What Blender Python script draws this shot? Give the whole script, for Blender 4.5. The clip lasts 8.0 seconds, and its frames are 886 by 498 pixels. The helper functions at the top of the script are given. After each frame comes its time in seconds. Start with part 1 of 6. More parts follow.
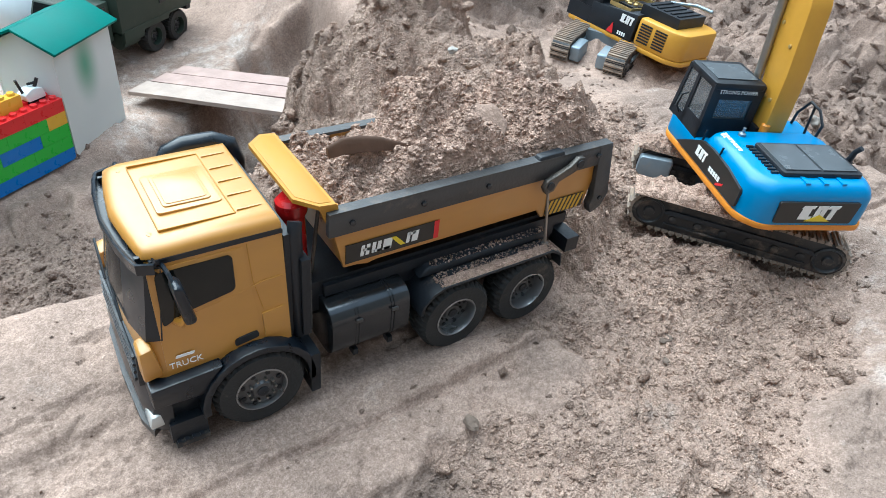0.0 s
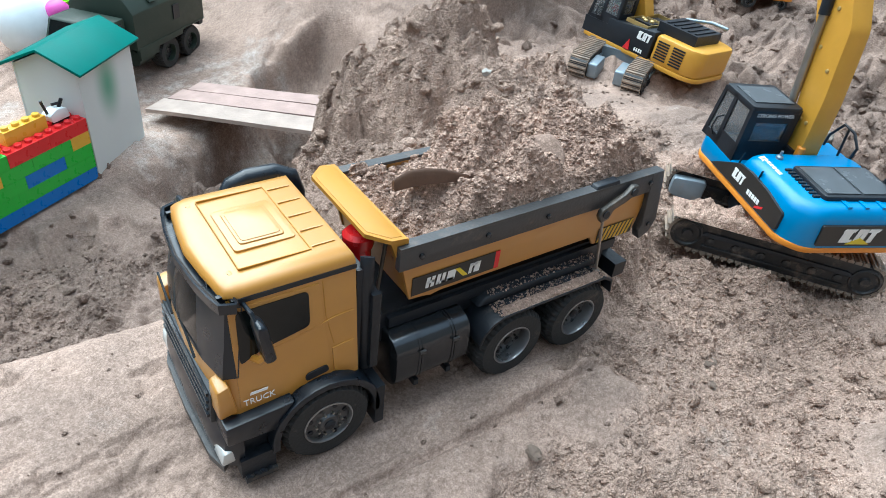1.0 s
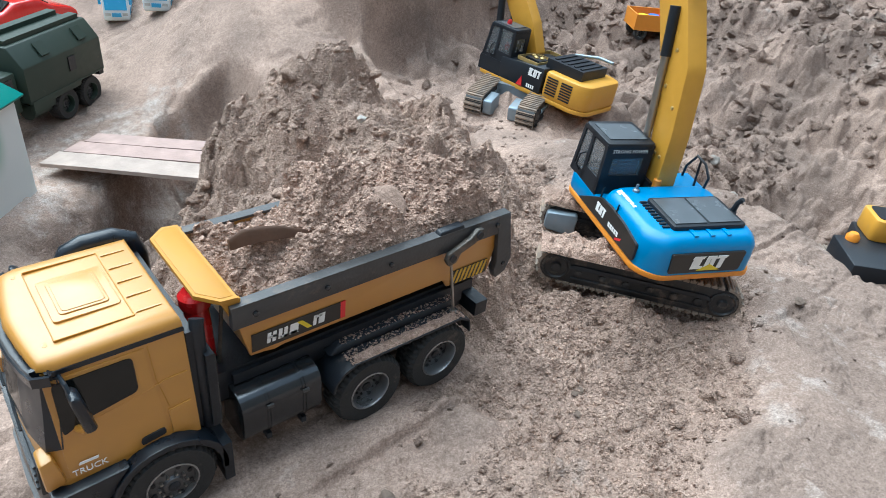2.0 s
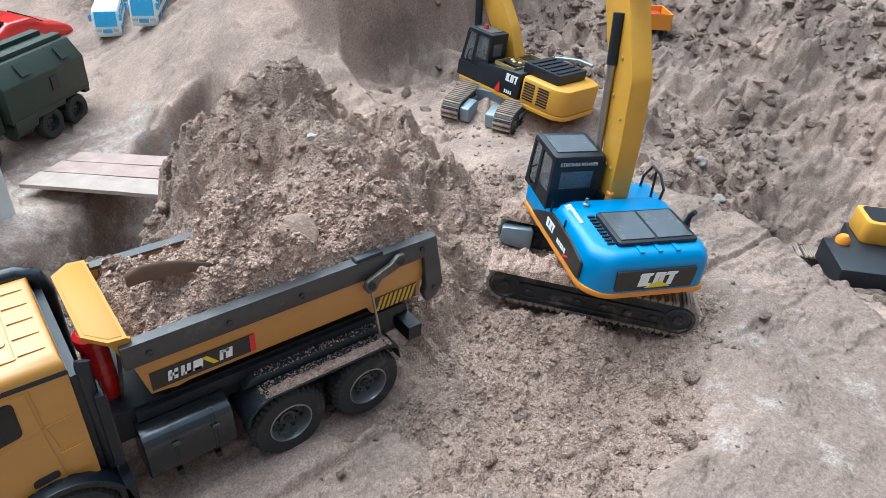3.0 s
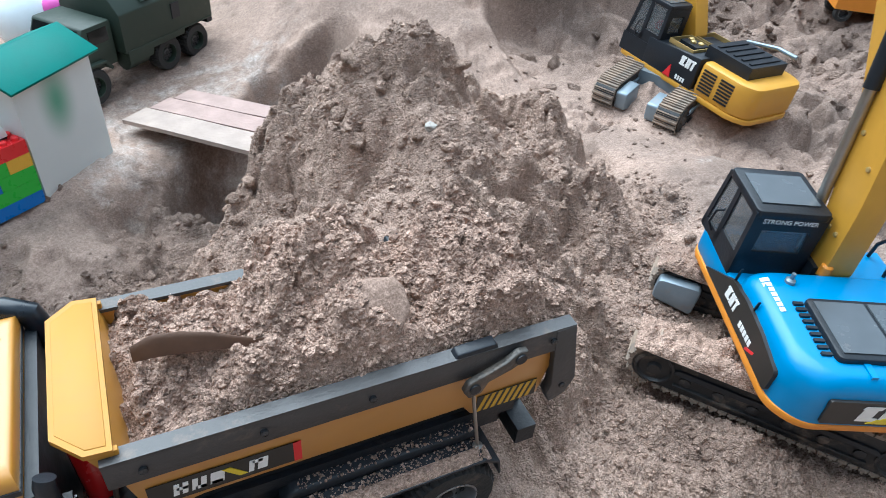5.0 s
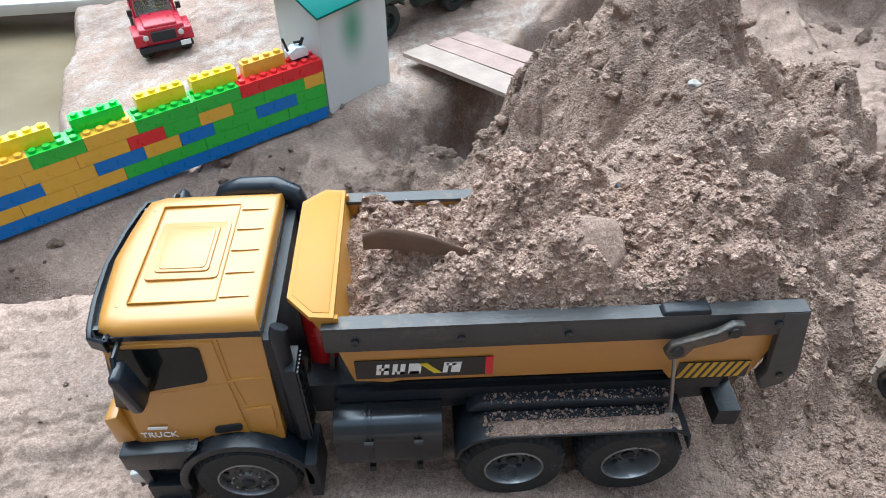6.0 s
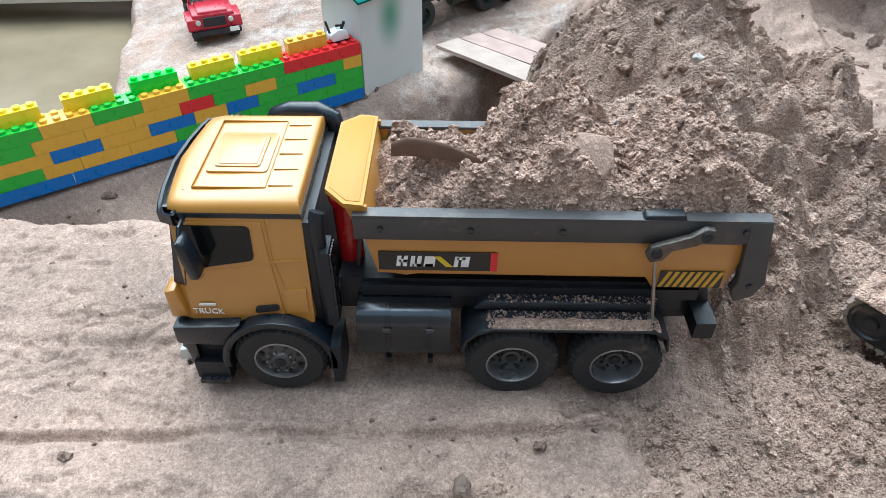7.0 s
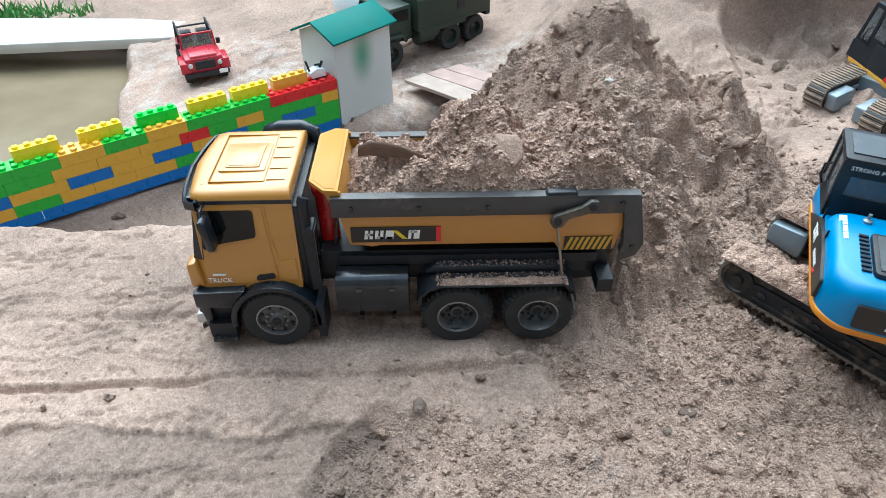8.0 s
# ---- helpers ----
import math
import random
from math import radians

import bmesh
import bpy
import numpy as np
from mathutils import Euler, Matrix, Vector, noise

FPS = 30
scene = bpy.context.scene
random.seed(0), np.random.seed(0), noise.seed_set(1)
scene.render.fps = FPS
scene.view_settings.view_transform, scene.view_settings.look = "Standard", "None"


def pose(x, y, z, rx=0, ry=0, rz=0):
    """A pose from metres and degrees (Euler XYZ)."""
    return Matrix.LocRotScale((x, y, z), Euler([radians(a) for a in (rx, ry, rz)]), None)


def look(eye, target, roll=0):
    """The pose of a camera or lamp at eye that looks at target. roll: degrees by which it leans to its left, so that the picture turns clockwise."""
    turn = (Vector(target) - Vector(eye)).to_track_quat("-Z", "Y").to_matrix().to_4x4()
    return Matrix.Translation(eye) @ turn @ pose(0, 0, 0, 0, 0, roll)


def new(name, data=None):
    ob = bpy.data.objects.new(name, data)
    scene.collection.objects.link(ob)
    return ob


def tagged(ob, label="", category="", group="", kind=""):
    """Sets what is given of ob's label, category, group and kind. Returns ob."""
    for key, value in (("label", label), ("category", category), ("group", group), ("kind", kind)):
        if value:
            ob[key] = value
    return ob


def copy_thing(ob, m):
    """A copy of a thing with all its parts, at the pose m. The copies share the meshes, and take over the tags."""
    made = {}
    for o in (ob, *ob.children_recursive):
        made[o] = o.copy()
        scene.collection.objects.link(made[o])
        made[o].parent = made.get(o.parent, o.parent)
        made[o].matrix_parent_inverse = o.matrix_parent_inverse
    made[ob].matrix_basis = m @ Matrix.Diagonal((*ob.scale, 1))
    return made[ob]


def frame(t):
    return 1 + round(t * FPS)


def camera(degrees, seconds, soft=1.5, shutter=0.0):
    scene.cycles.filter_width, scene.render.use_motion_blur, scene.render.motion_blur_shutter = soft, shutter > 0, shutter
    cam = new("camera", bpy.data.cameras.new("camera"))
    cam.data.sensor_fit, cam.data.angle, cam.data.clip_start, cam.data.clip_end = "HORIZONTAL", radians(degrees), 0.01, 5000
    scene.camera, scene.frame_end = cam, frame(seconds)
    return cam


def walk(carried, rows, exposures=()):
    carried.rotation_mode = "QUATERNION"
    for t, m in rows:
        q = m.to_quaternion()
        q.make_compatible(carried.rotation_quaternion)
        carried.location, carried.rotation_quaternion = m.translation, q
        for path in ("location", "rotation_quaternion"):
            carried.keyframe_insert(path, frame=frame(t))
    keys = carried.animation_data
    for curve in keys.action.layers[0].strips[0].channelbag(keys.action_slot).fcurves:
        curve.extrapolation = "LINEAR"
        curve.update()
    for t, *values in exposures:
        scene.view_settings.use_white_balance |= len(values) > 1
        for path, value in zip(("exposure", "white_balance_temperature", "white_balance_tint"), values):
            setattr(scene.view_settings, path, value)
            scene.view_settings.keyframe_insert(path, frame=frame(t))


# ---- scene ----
cam = camera(65.9, 8.0, soft=0.6, shutter=0.1)
PATH = [
    (0, (-0.127, -0.411, 0.519), (0.837, 0.873, -0.673), 6.9),
    (0.5, (-0.155, -0.387, 0.523), (0.807, 0.903, -0.664), 7.2),
    (1, (-0.179, -0.362, 0.532), (0.816, 0.914, -0.643), 7.2),
    (1.5, (-0.162, -0.371, 0.552), (0.93, 0.868, -0.577), 7.2),
    (2, (-0.098, -0.426, 0.571), (1.03, 0.811, -0.525), 6.6),
    (2.2, (-0.066, -0.448, 0.576), (1.056, 0.789, -0.524), 6.0),
    (3.3, (0.028, -0.469, 0.595), (1.071, 0.828, -0.514), 3.8),
    (3.5, (0.038, -0.452, 0.578), (1.07, 0.845, -0.542), 4.8),
    (4, (0.067, -0.342, 0.572), (1.069, 0.936, -0.596), 7.0),
    (4.2, (0.071, -0.29, 0.573), (1.071, 0.977, -0.608), 7.8),
    (5.3, (0.16, -0.255, 0.535), (0.673, 1.167, -0.773), 3.1),
    (5.5, (0.168, -0.267, 0.526), (0.502, 1.173, -0.822), 1.1),
    (6, (0.145, -0.278, 0.539), (0.2, 1.187, -0.822), -0.6),
    (6.5, (0.132, -0.339, 0.525), (0.076, 1.145, -0.814), -1.3),
    (7, (0.151, -0.398, 0.526), (0.134, 1.107, -0.792), 0.5),
    (7.5, (0.132, -0.499, 0.58), (0.189, 1.087, -0.636), 0.4),
    (8, (0.183, -0.578, 0.594), (0.211, 0.995, -0.641), -0.3),
]
walk(cam, [(t, look(eye, target, roll)) for t, eye, target, roll in PATH], [(0.0, 1.5, 5480, -2), (2.0, 1.34, 5480, -1), (4.0, 1.37, 5380, 1), (6.0, 1.38, 5480, 1), (6.5, 1.34, 5480, 1), (7.0, 1.44, 5480, 0), (7.5, 1.56, 5380, -2), (8.0, 1.36, 5480, -2)])

# the place's own light: a bright overcast sky over an open yard
world = bpy.data.worlds.new("sky")
scene.world = world
world.use_nodes = True
wn = world.node_tree.nodes
sky = wn.new("ShaderNodeTexSky")
sky.sky_type, sky.sun_disc = "NISHITA", False
sky.sun_elevation, sky.sun_rotation = radians(60), radians(-13)
sky.dust_density, sky.air_density = 4.0, 1.6
sky_soft = wn.new("ShaderNodeMixRGB")
sky_soft.inputs[0].default_value = 0.75
sky_soft.inputs[2].default_value = (4.4, 4.75, 5.15, 1)
world.node_tree.links.new(sky.outputs[0], sky_soft.inputs[1])
world.node_tree.links.new(sky_soft.outputs[0], wn["Background"].inputs[0])
wn["Background"].inputs[1].default_value = 0.1
sun = new("sun", bpy.data.lights.new("sun", "SUN"))
sun.data.energy, sun.data.angle, sun.data.color = 2.4, radians(72), (1.0, 0.985, 0.96)
sun.matrix_world = look((-0.6, 2.4, 4.3), (0, 0, 0))


# ---- materials ----
def material(name, colour, rough=0.5, metal=0.0, vary=0.12, scale=60.0, bump=0.0, bump_scale=300.0, dust=0.0, coat=0.0, clear=0.0, spec=0.5):
    """A painted or plastic surface with blotches, fine relief and a coat of dry dust in patches."""
    m = bpy.data.materials.new(name)
    m.use_nodes = True
    t = m.node_tree
    n, link = t.nodes, t.links.new
    b = n["Principled BSDF"]
    b.inputs["Metallic"].default_value = metal
    b.inputs["Coat Weight"].default_value = coat
    b.inputs["Specular IOR Level"].default_value = spec
    b.inputs["Transmission Weight"].default_value = clear
    co = n.new("ShaderNodeTexCoord")
    ns = n.new("ShaderNodeTexNoise")
    ns.inputs["Scale"].default_value, ns.inputs["Detail"].default_value = scale, 6
    link(co.outputs["Object"], ns.inputs["Vector"])
    mix = n.new("ShaderNodeMixRGB")
    mix.inputs[1].default_value = (*[c * (1 - vary) for c in colour], 1)
    mix.inputs[2].default_value = (*[min(1, c * (1 + vary)) for c in colour], 1)
    link(ns.outputs["Fac"], mix.inputs[0])
    out = mix.outputs[0]
    ro = n.new("ShaderNodeMapRange")
    ro.inputs["To Min"].default_value, ro.inputs["To Max"].default_value = max(0.03, rough - 0.12), min(1, rough + 0.12)
    link(ns.outputs["Fac"], ro.inputs["Value"])
    rout = ro.outputs[0]
    if dust:
        dn = n.new("ShaderNodeTexNoise")
        dn.inputs["Scale"].default_value, dn.inputs["Detail"].default_value, dn.inputs["Roughness"].default_value = 26, 9, 0.7
        link(co.outputs["Object"], dn.inputs["Vector"])
        ramp = n.new("ShaderNodeMapRange")
        ramp.inputs["From Min"].default_value, ramp.inputs["From Max"].default_value = 0.66 - 0.35 * dust, 0.86 - 0.3 * dust
        ramp.inputs["To Max"].default_value = min(1, 0.35 + 0.6 * dust)
        link(dn.outputs["Fac"], ramp.inputs["Value"])
        dm = n.new("ShaderNodeMixRGB")
        dm.inputs[2].default_value = (0.36, 0.27, 0.2, 1)
        link(ramp.outputs[0], dm.inputs[0])
        link(out, dm.inputs[1])
        out = dm.outputs[0]
        rm = n.new("ShaderNodeMix")
        rm.inputs["B"].default_value = 0.95
        link(ramp.outputs[0], rm.inputs["Factor"])
        link(rout, rm.inputs["A"])
        rout = rm.outputs["Result"]
    link(out, b.inputs["Base Color"])
    link(rout, b.inputs["Roughness"])
    if bump:
        bn = n.new("ShaderNodeTexNoise")
        bn.inputs["Scale"].default_value, bn.inputs["Detail"].default_value = bump_scale, 4
        link(co.outputs["Object"], bn.inputs["Vector"])
        bu = n.new("ShaderNodeBump")
        bu.inputs["Strength"].default_value, bu.inputs["Distance"].default_value = bump, 0.002
        link(bn.outputs["Fac"], bu.inputs["Height"])
        link(bu.outputs[0], b.inputs["Normal"])
    return m


def sand_material(name, dry, wet, pale, use_zone=True, islands=False):
    """Crumbly sand: damp and dry zones, grains, pale crusts."""
    m = bpy.data.materials.new(name)
    m.use_nodes = True
    t = m.node_tree
    n, link = t.nodes, t.links.new
    b = n["Principled BSDF"]
    b.inputs["Specular IOR Level"].default_value = 0.2
    co = n.new("ShaderNodeTexCoord")

    def noise_at(scale, detail, rough=0.6):
        x = n.new("ShaderNodeTexNoise")
        x.inputs["Scale"].default_value, x.inputs["Detail"].default_value, x.inputs["Roughness"].default_value = scale, detail, rough
        link(co.outputs["Object"], x.inputs["Vector"])
        return x.outputs["Fac"]

    def mapped(v, a, c, lo=0.0, hi=1.0):
        x = n.new("ShaderNodeMapRange")
        for k, val in (("From Min", a), ("From Max", c), ("To Min", lo), ("To Max", hi)):
            x.inputs[k].default_value = val
        link(v, x.inputs["Value"])
        return x.outputs[0]

    def mixed(f, a, c, mode="MIX"):
        x = n.new("ShaderNodeMixRGB")
        x.blend_type = mode
        for k, v in ((0, f), (1, a), (2, c)):
            if isinstance(v, (float, int)):
                x.inputs[k].default_value = v
            elif isinstance(v, tuple):
                x.inputs[k].default_value = (*v, 1)
            else:
                link(v, x.inputs[k])
        return x.outputs[0]

    big = noise_at(5, 5)
    if use_zone:
        at = n.new("ShaderNodeAttribute")
        at.attribute_name = "zone"
        sep = n.new("ShaderNodeSeparateColor")
        link(at.outputs["Color"], sep.inputs[0])
        ad = n.new("ShaderNodeMath")
        ad.operation = "ADD"
        link(sep.outputs[0], ad.inputs[0])
        link(mapped(big, 0.3, 0.7, -0.25, 0.25), ad.inputs[1])
        damp = mapped(ad.outputs[0], 0.0, 1.0)
        ad2 = n.new("ShaderNodeMath")
        ad2.operation = "ADD"
        link(sep.outputs[1], ad2.inputs[0])
        link(mapped(noise_at(14, 7, 0.7), 0.35, 0.65, -0.3, 0.3), ad2.inputs[1])
        crust = mapped(ad2.outputs[0], 0.35, 0.9)
        col = mixed(damp, dry, wet)
        col = mixed(crust, col, pale)
    else:
        col = mixed(mapped(big, 0.35, 0.65), dry, wet)
    grain = noise_at(900, 3, 0.8)
    mid = noise_at(120, 6, 0.7)
    col = mixed(1.0, col, mixed(mapped(mid, 0.3, 0.7), (0.74, 0.72, 0.7), (1.19, 1.19, 1.19)), "MULTIPLY")
    col = mixed(1.0, col, mixed(mapped(grain, 0.3, 0.7), (0.66, 0.64, 0.62), (1.35, 1.35, 1.37)), "MULTIPLY")
    fleck = noise_at(330, 2, 0.9)
    col = mixed(1.0, col, mixed(mapped(fleck, 0.35, 0.65), (0.76, 0.74, 0.73), (1.25, 1.25, 1.26)), "MULTIPLY")
    if islands:
        geo = n.new("ShaderNodeNewGeometry")
        col = mixed(1.0, col, mixed(geo.outputs["Random Per Island"], (0.76, 0.75, 0.74), (1.22, 1.21, 1.2)), "MULTIPLY")
    link(col, b.inputs["Base Color"])
    b.inputs["Roughness"].default_value = 0.93
    # relief: crumbs of two sizes over grains
    def lumps(scale, wob):
        w = n.new("ShaderNodeMixRGB")
        w.blend_type, w.inputs[0].default_value = "LINEAR_LIGHT", wob
        wn_ = n.new("ShaderNodeTexNoise")
        wn_.inputs["Scale"].default_value, wn_.inputs["Detail"].default_value = scale * 0.8, 3
        link(co.outputs["Object"], wn_.inputs["Vector"])
        link(co.outputs["Object"], w.inputs[1])
        link(wn_.outputs["Color"], w.inputs[2])
        v = n.new("ShaderNodeTexVoronoi")
        v.feature = "F1"
        v.inputs["Scale"].default_value = scale
        link(w.outputs[0], v.inputs["Vector"])
        return mapped(v.outputs["Distance"], 0.0, 0.75, 1.0, 0.0)

    def added(a, k, c):
        x = n.new("ShaderNodeMath")
        x.operation = "MULTIPLY_ADD"
        x.inputs[1].default_value = k
        link(a, x.inputs[0])
        if isinstance(c, float):
            x.inputs[2].default_value = c
        else:
            link(c, x.inputs[2])
        return x.outputs[0]
    relief = added(lumps(210, 0.002), 0.7, added(lumps(470, 0.0012), 0.6, added(grain, 0.4, mid)))
    bu = n.new("ShaderNodeBump")
    bu.inputs["Strength"].default_value, bu.inputs["Distance"].default_value = 1.0, 0.0045
    if use_zone:
        link(mapped(sep.outputs[2], 0.0, 1.0, 0.24, 1.0), bu.inputs["Strength"])
    link(relief, bu.inputs["Height"])
    link(bu.outputs[0], b.inputs["Normal"])
    return m


SAND = sand_material("sand", (0.6, 0.44, 0.35), (0.215, 0.163, 0.134), (0.48, 0.435, 0.395))
CRUMB = sand_material("sand_crumb", (0.6, 0.44, 0.35), (0.215, 0.163, 0.134), (0.48, 0.435, 0.395), True, True)
LOAD = sand_material("loose_sand", (0.59, 0.425, 0.338), (0.44, 0.315, 0.25), (0.45, 0.385, 0.335), False, True)
STONE = material("stone", (0.25, 0.222, 0.195), 0.9, vary=0.3, scale=90, bump=0.6)
YELLOW = material("orange_yellow_paint", (0.47, 0.215, 0.022), 0.42, vary=0.08, dust=0.12, coat=0.9, spec=0.6)
YELLOW.node_tree.nodes["Principled BSDF"].inputs["Coat IOR"].default_value = 1.5
YELLOW.node_tree.nodes["Principled BSDF"].inputs["Coat Roughness"].default_value = 0.38
YELLOW2 = material("excavator_yellow", (0.56, 0.285, 0.03), 0.42, vary=0.1, dust=0.22)
BLACK = material("black_plastic", (0.012, 0.015, 0.020), 0.42, vary=0.3, bump=0.15, dust=0.05, spec=0.4)
BLACKD = material("dusty_black_plastic", (0.018, 0.019, 0.021), 0.5, vary=0.3, bump=0.2, dust=0.42)
TRIM = material("navy_black_trim", (0.007, 0.011, 0.017), 0.3, vary=0.2, dust=0.04, spec=0.5)
GREY = material("grey_steel_plate", (0.07, 0.069, 0.07), 0.45, metal=0.4, vary=0.25, scale=30, bump=0.2, dust=0.25)
TANK = material("gunmetal_tank", (0.06, 0.064, 0.07), 0.24, metal=0.75, vary=0.15, scale=20)
RUBBER = material("tyre_rubber", (0.026, 0.026, 0.026), 0.8, vary=0.3, bump=0.4, dust=0.22)
RIM = material("rim_metal", (0.36, 0.36, 0.365), 0.3, metal=0.8, vary=0.2, dust=0.12)
DISCM = material("dark_wheel_disc", (0.11, 0.112, 0.115), 0.38, metal=0.7, vary=0.2, dust=0.15)
STRIPE = material("amber_print", (0.58, 0.34, 0.02), 0.5, vary=0.15, dust=0.12)
MATTE = material("matte_orange_yellow", (0.44, 0.212, 0.026), 0.5, vary=0.08, dust=0.1, spec=0.35)
GRIMY = material("grimy_steel", (0.09, 0.083, 0.075), 0.45, metal=0.6, vary=0.3, scale=90, bump=0.3, dust=0.5)
CHROME = material("worn_chrome", (0.36, 0.34, 0.31), 0.32, metal=0.9, vary=0.25, dust=0.45)
GLASS = material("smoked_window", (0.006, 0.008, 0.008), 0.06, vary=0.2, spec=0.35)
RED = material("red_enamel", (0.5, 0.012, 0.015), 0.25, vary=0.1, coat=0.3)
WHITE = material("white_print", (0.8, 0.8, 0.78), 0.5, vary=0.05)
REDP = material("red_print", (0.65, 0.02, 0.025), 0.5, vary=0.05)
YELP = material("yellow_print", (0.72, 0.55, 0.02), 0.5, vary=0.05)
DECAL = material("black_decal", (0.02, 0.018, 0.016), 0.45, vary=0.2)
BLUE = material("blue_plastic", (0.008, 0.2, 0.45), 0.36, vary=0.06, dust=0.1, coat=0.1)
ORANGE = material("orange_plastic", (0.7, 0.25, 0.02), 0.45, vary=0.08)
GUNGREY = material("bluish_grey_metal", (0.22, 0.27, 0.31), 0.4, metal=0.4, vary=0.2, dust=0.3)
TRACKM = material("sandy_track", (0.2, 0.165, 0.135), 0.8, vary=0.3, bump=0.4, dust=0.8)
CLEARP = material("cab_pane", (0.5, 0.52, 0.54), 0.08, vary=0.1, dust=0.1, clear=0.85)
ARMY = material("army_green", (0.018, 0.032, 0.022), 0.55, vary=0.15, dust=0.08)
TEAL = material("teal_painted_board", (0.004, 0.15, 0.125), 0.5, vary=0.25, scale=14, bump=0.15, spec=0.15)
WBOARD = material("white_board", (0.62, 0.66, 0.65), 0.5, vary=0.06, scale=8)
CRIMSON = material("crimson_paint", (0.4, 0.012, 0.03), 0.3, vary=0.1, dust=0.15)
BUSW = material("bus_white", (0.75, 0.82, 0.85), 0.35, vary=0.06)
BUSB = material("bus_blue", (0.08, 0.38, 0.66), 0.25, vary=0.1)
WOOD = material("weathered_pinkish_wood", (0.36, 0.255, 0.222), 0.85, vary=0.45, scale=22, bump=0.5, bump_scale=140, dust=0.35)
SPOON = material("rusty_steel", (0.13, 0.075, 0.05), 0.55, metal=0.3, vary=0.35, scale=70, bump=0.2)
BRASS = material("brass_screw", (0.5, 0.36, 0.14), 0.4, metal=0.6)
SMOKY = material("smoky_grey_panel", (0.085, 0.095, 0.105), 0.25, vary=0.25, scale=30, dust=0.2)
PINK = material("pink_plastic", (0.7, 0.1, 0.45), 0.35)
GRASS = material("grass_blade", (0.11, 0.3, 0.07), 0.6, vary=0.4, scale=90)
LIME = material("lime_plastic", (0.35, 0.85, 0.01), 0.4)
STAINED = material("white_board_stained", (0.62, 0.66, 0.65), 0.5, vary=0.06, scale=8)
st = STAINED.node_tree
st_co, st_d, st_r, st_m = st.nodes.new("ShaderNodeTexCoord"), st.nodes.new("ShaderNodeVectorMath"), st.nodes.new("ShaderNodeMapRange"), st.nodes.new("ShaderNodeMixRGB")
st_s = st.nodes.new("ShaderNodeVectorMath")
st_s.operation = "MULTIPLY"
st_s.inputs[1].default_value = (1.0, 0.0, 0.55)
st_d.operation = "DISTANCE"
st_d.inputs[1].default_value = (0.083, 0.0, 0.089)
st_r.interpolation_type = "SMOOTHSTEP"
for key, v in (("From Min", 0.0), ("From Max", 0.05), ("To Min", 0.85), ("To Max", 0.0)):
    st_r.inputs[key].default_value = v
st_m.inputs[2].default_value = (0.03, 0.27, 0.14, 1)
st.links.new(st_co.outputs["Object"], st_s.inputs[0])
st.links.new(st_s.outputs[0], st_d.inputs[0])
st.links.new(st_d.outputs["Value"], st_r.inputs["Value"])
st.links.new(st_r.outputs[0], st_m.inputs[0])
st_b = st.nodes["Principled BSDF"].inputs["Base Color"]
st.links.new(st_b.links[0].from_socket, st_m.inputs[1])
st.links.new(st_m.outputs[0], st_b)
LAMP = material("lamp_lens", (0.5, 0.5, 0.48), 0.15, vary=0.1, spec=0.8)
BRICKS = {k: material("toy_brick_" + k, c, 0.3, vary=0.05, coat=0.1) for k, c in {
    "blue": (0.008, 0.16, 0.55), "green": (0.05, 0.46, 0.04), "bright_green": (0.04, 0.68, 0.03), "orange": (0.72, 0.42, 0.04),
    "yellow": (0.85, 0.66, 0.01), "red": (0.66, 0.02, 0.025)}.items()}


# ---- mesh helpers ----
def part(name, bm, mat, parent=None, label="", smooth=40):
    """Links a bmesh as one mesh object, under a thing or a part."""
    bmesh.ops.recalc_face_normals(bm, faces=bm.faces)
    me = bpy.data.meshes.new(name)
    if smooth:
        for e in bm.edges:
            if len(e.link_faces) == 2 and e.calc_face_angle(0) > radians(smooth):
                e.smooth = False
        for f in bm.faces:
            f.smooth = True
    bm.to_mesh(me)
    bm.free()
    me.materials.append(mat)
    ob = new(name, me)
    if parent is not None:
        ob.parent = parent
    if label:
        tagged(ob, label)
    return ob


def thing(name, label, category, m=None, group="", kind=""):
    ob = new(name)
    ob.empty_display_size = 0.02
    if m is not None:
        ob.matrix_basis = m
    return tagged(ob, label, category, group, kind)


def soften(bm, off=0.001, seg=2, angle=30):
    es = [e for e in bm.edges if len(e.link_faces) == 2 and e.calc_face_angle(0) > radians(angle)]
    if es:
        bmesh.ops.bevel(bm, geom=es, offset=off, segments=seg, affect="EDGES", profile=0.5, clamp_overlap=True)
    return bm


def box(x0, x1, y0, y1, z0, z1, off=0.0, seg=2, bm=None):
    b = bmesh.new()
    vs = [b.verts.new(p) for p in ((x0, y0, z0), (x1, y0, z0), (x1, y1, z0), (x0, y1, z0), (x0, y0, z1), (x1, y0, z1), (x1, y1, z1), (x0, y1, z1))]
    for q in ((0, 3, 2, 1), (4, 5, 6, 7), (0, 1, 5, 4), (1, 2, 6, 5), (2, 3, 7, 6), (3, 0, 4, 7)):
        b.faces.new([vs[i] for i in q])
    if off:
        soften(b, off, seg)
    return join(bm, b)


def join(bm, b):
    """Adds the bmesh b to bm (or gives it back when there is none)."""
    if bm is None:
        return b
    me = bpy.data.meshes.new("tmp")
    b.to_mesh(me)
    b.free()
    bm.from_mesh(me)
    bpy.data.meshes.remove(me)
    return bm


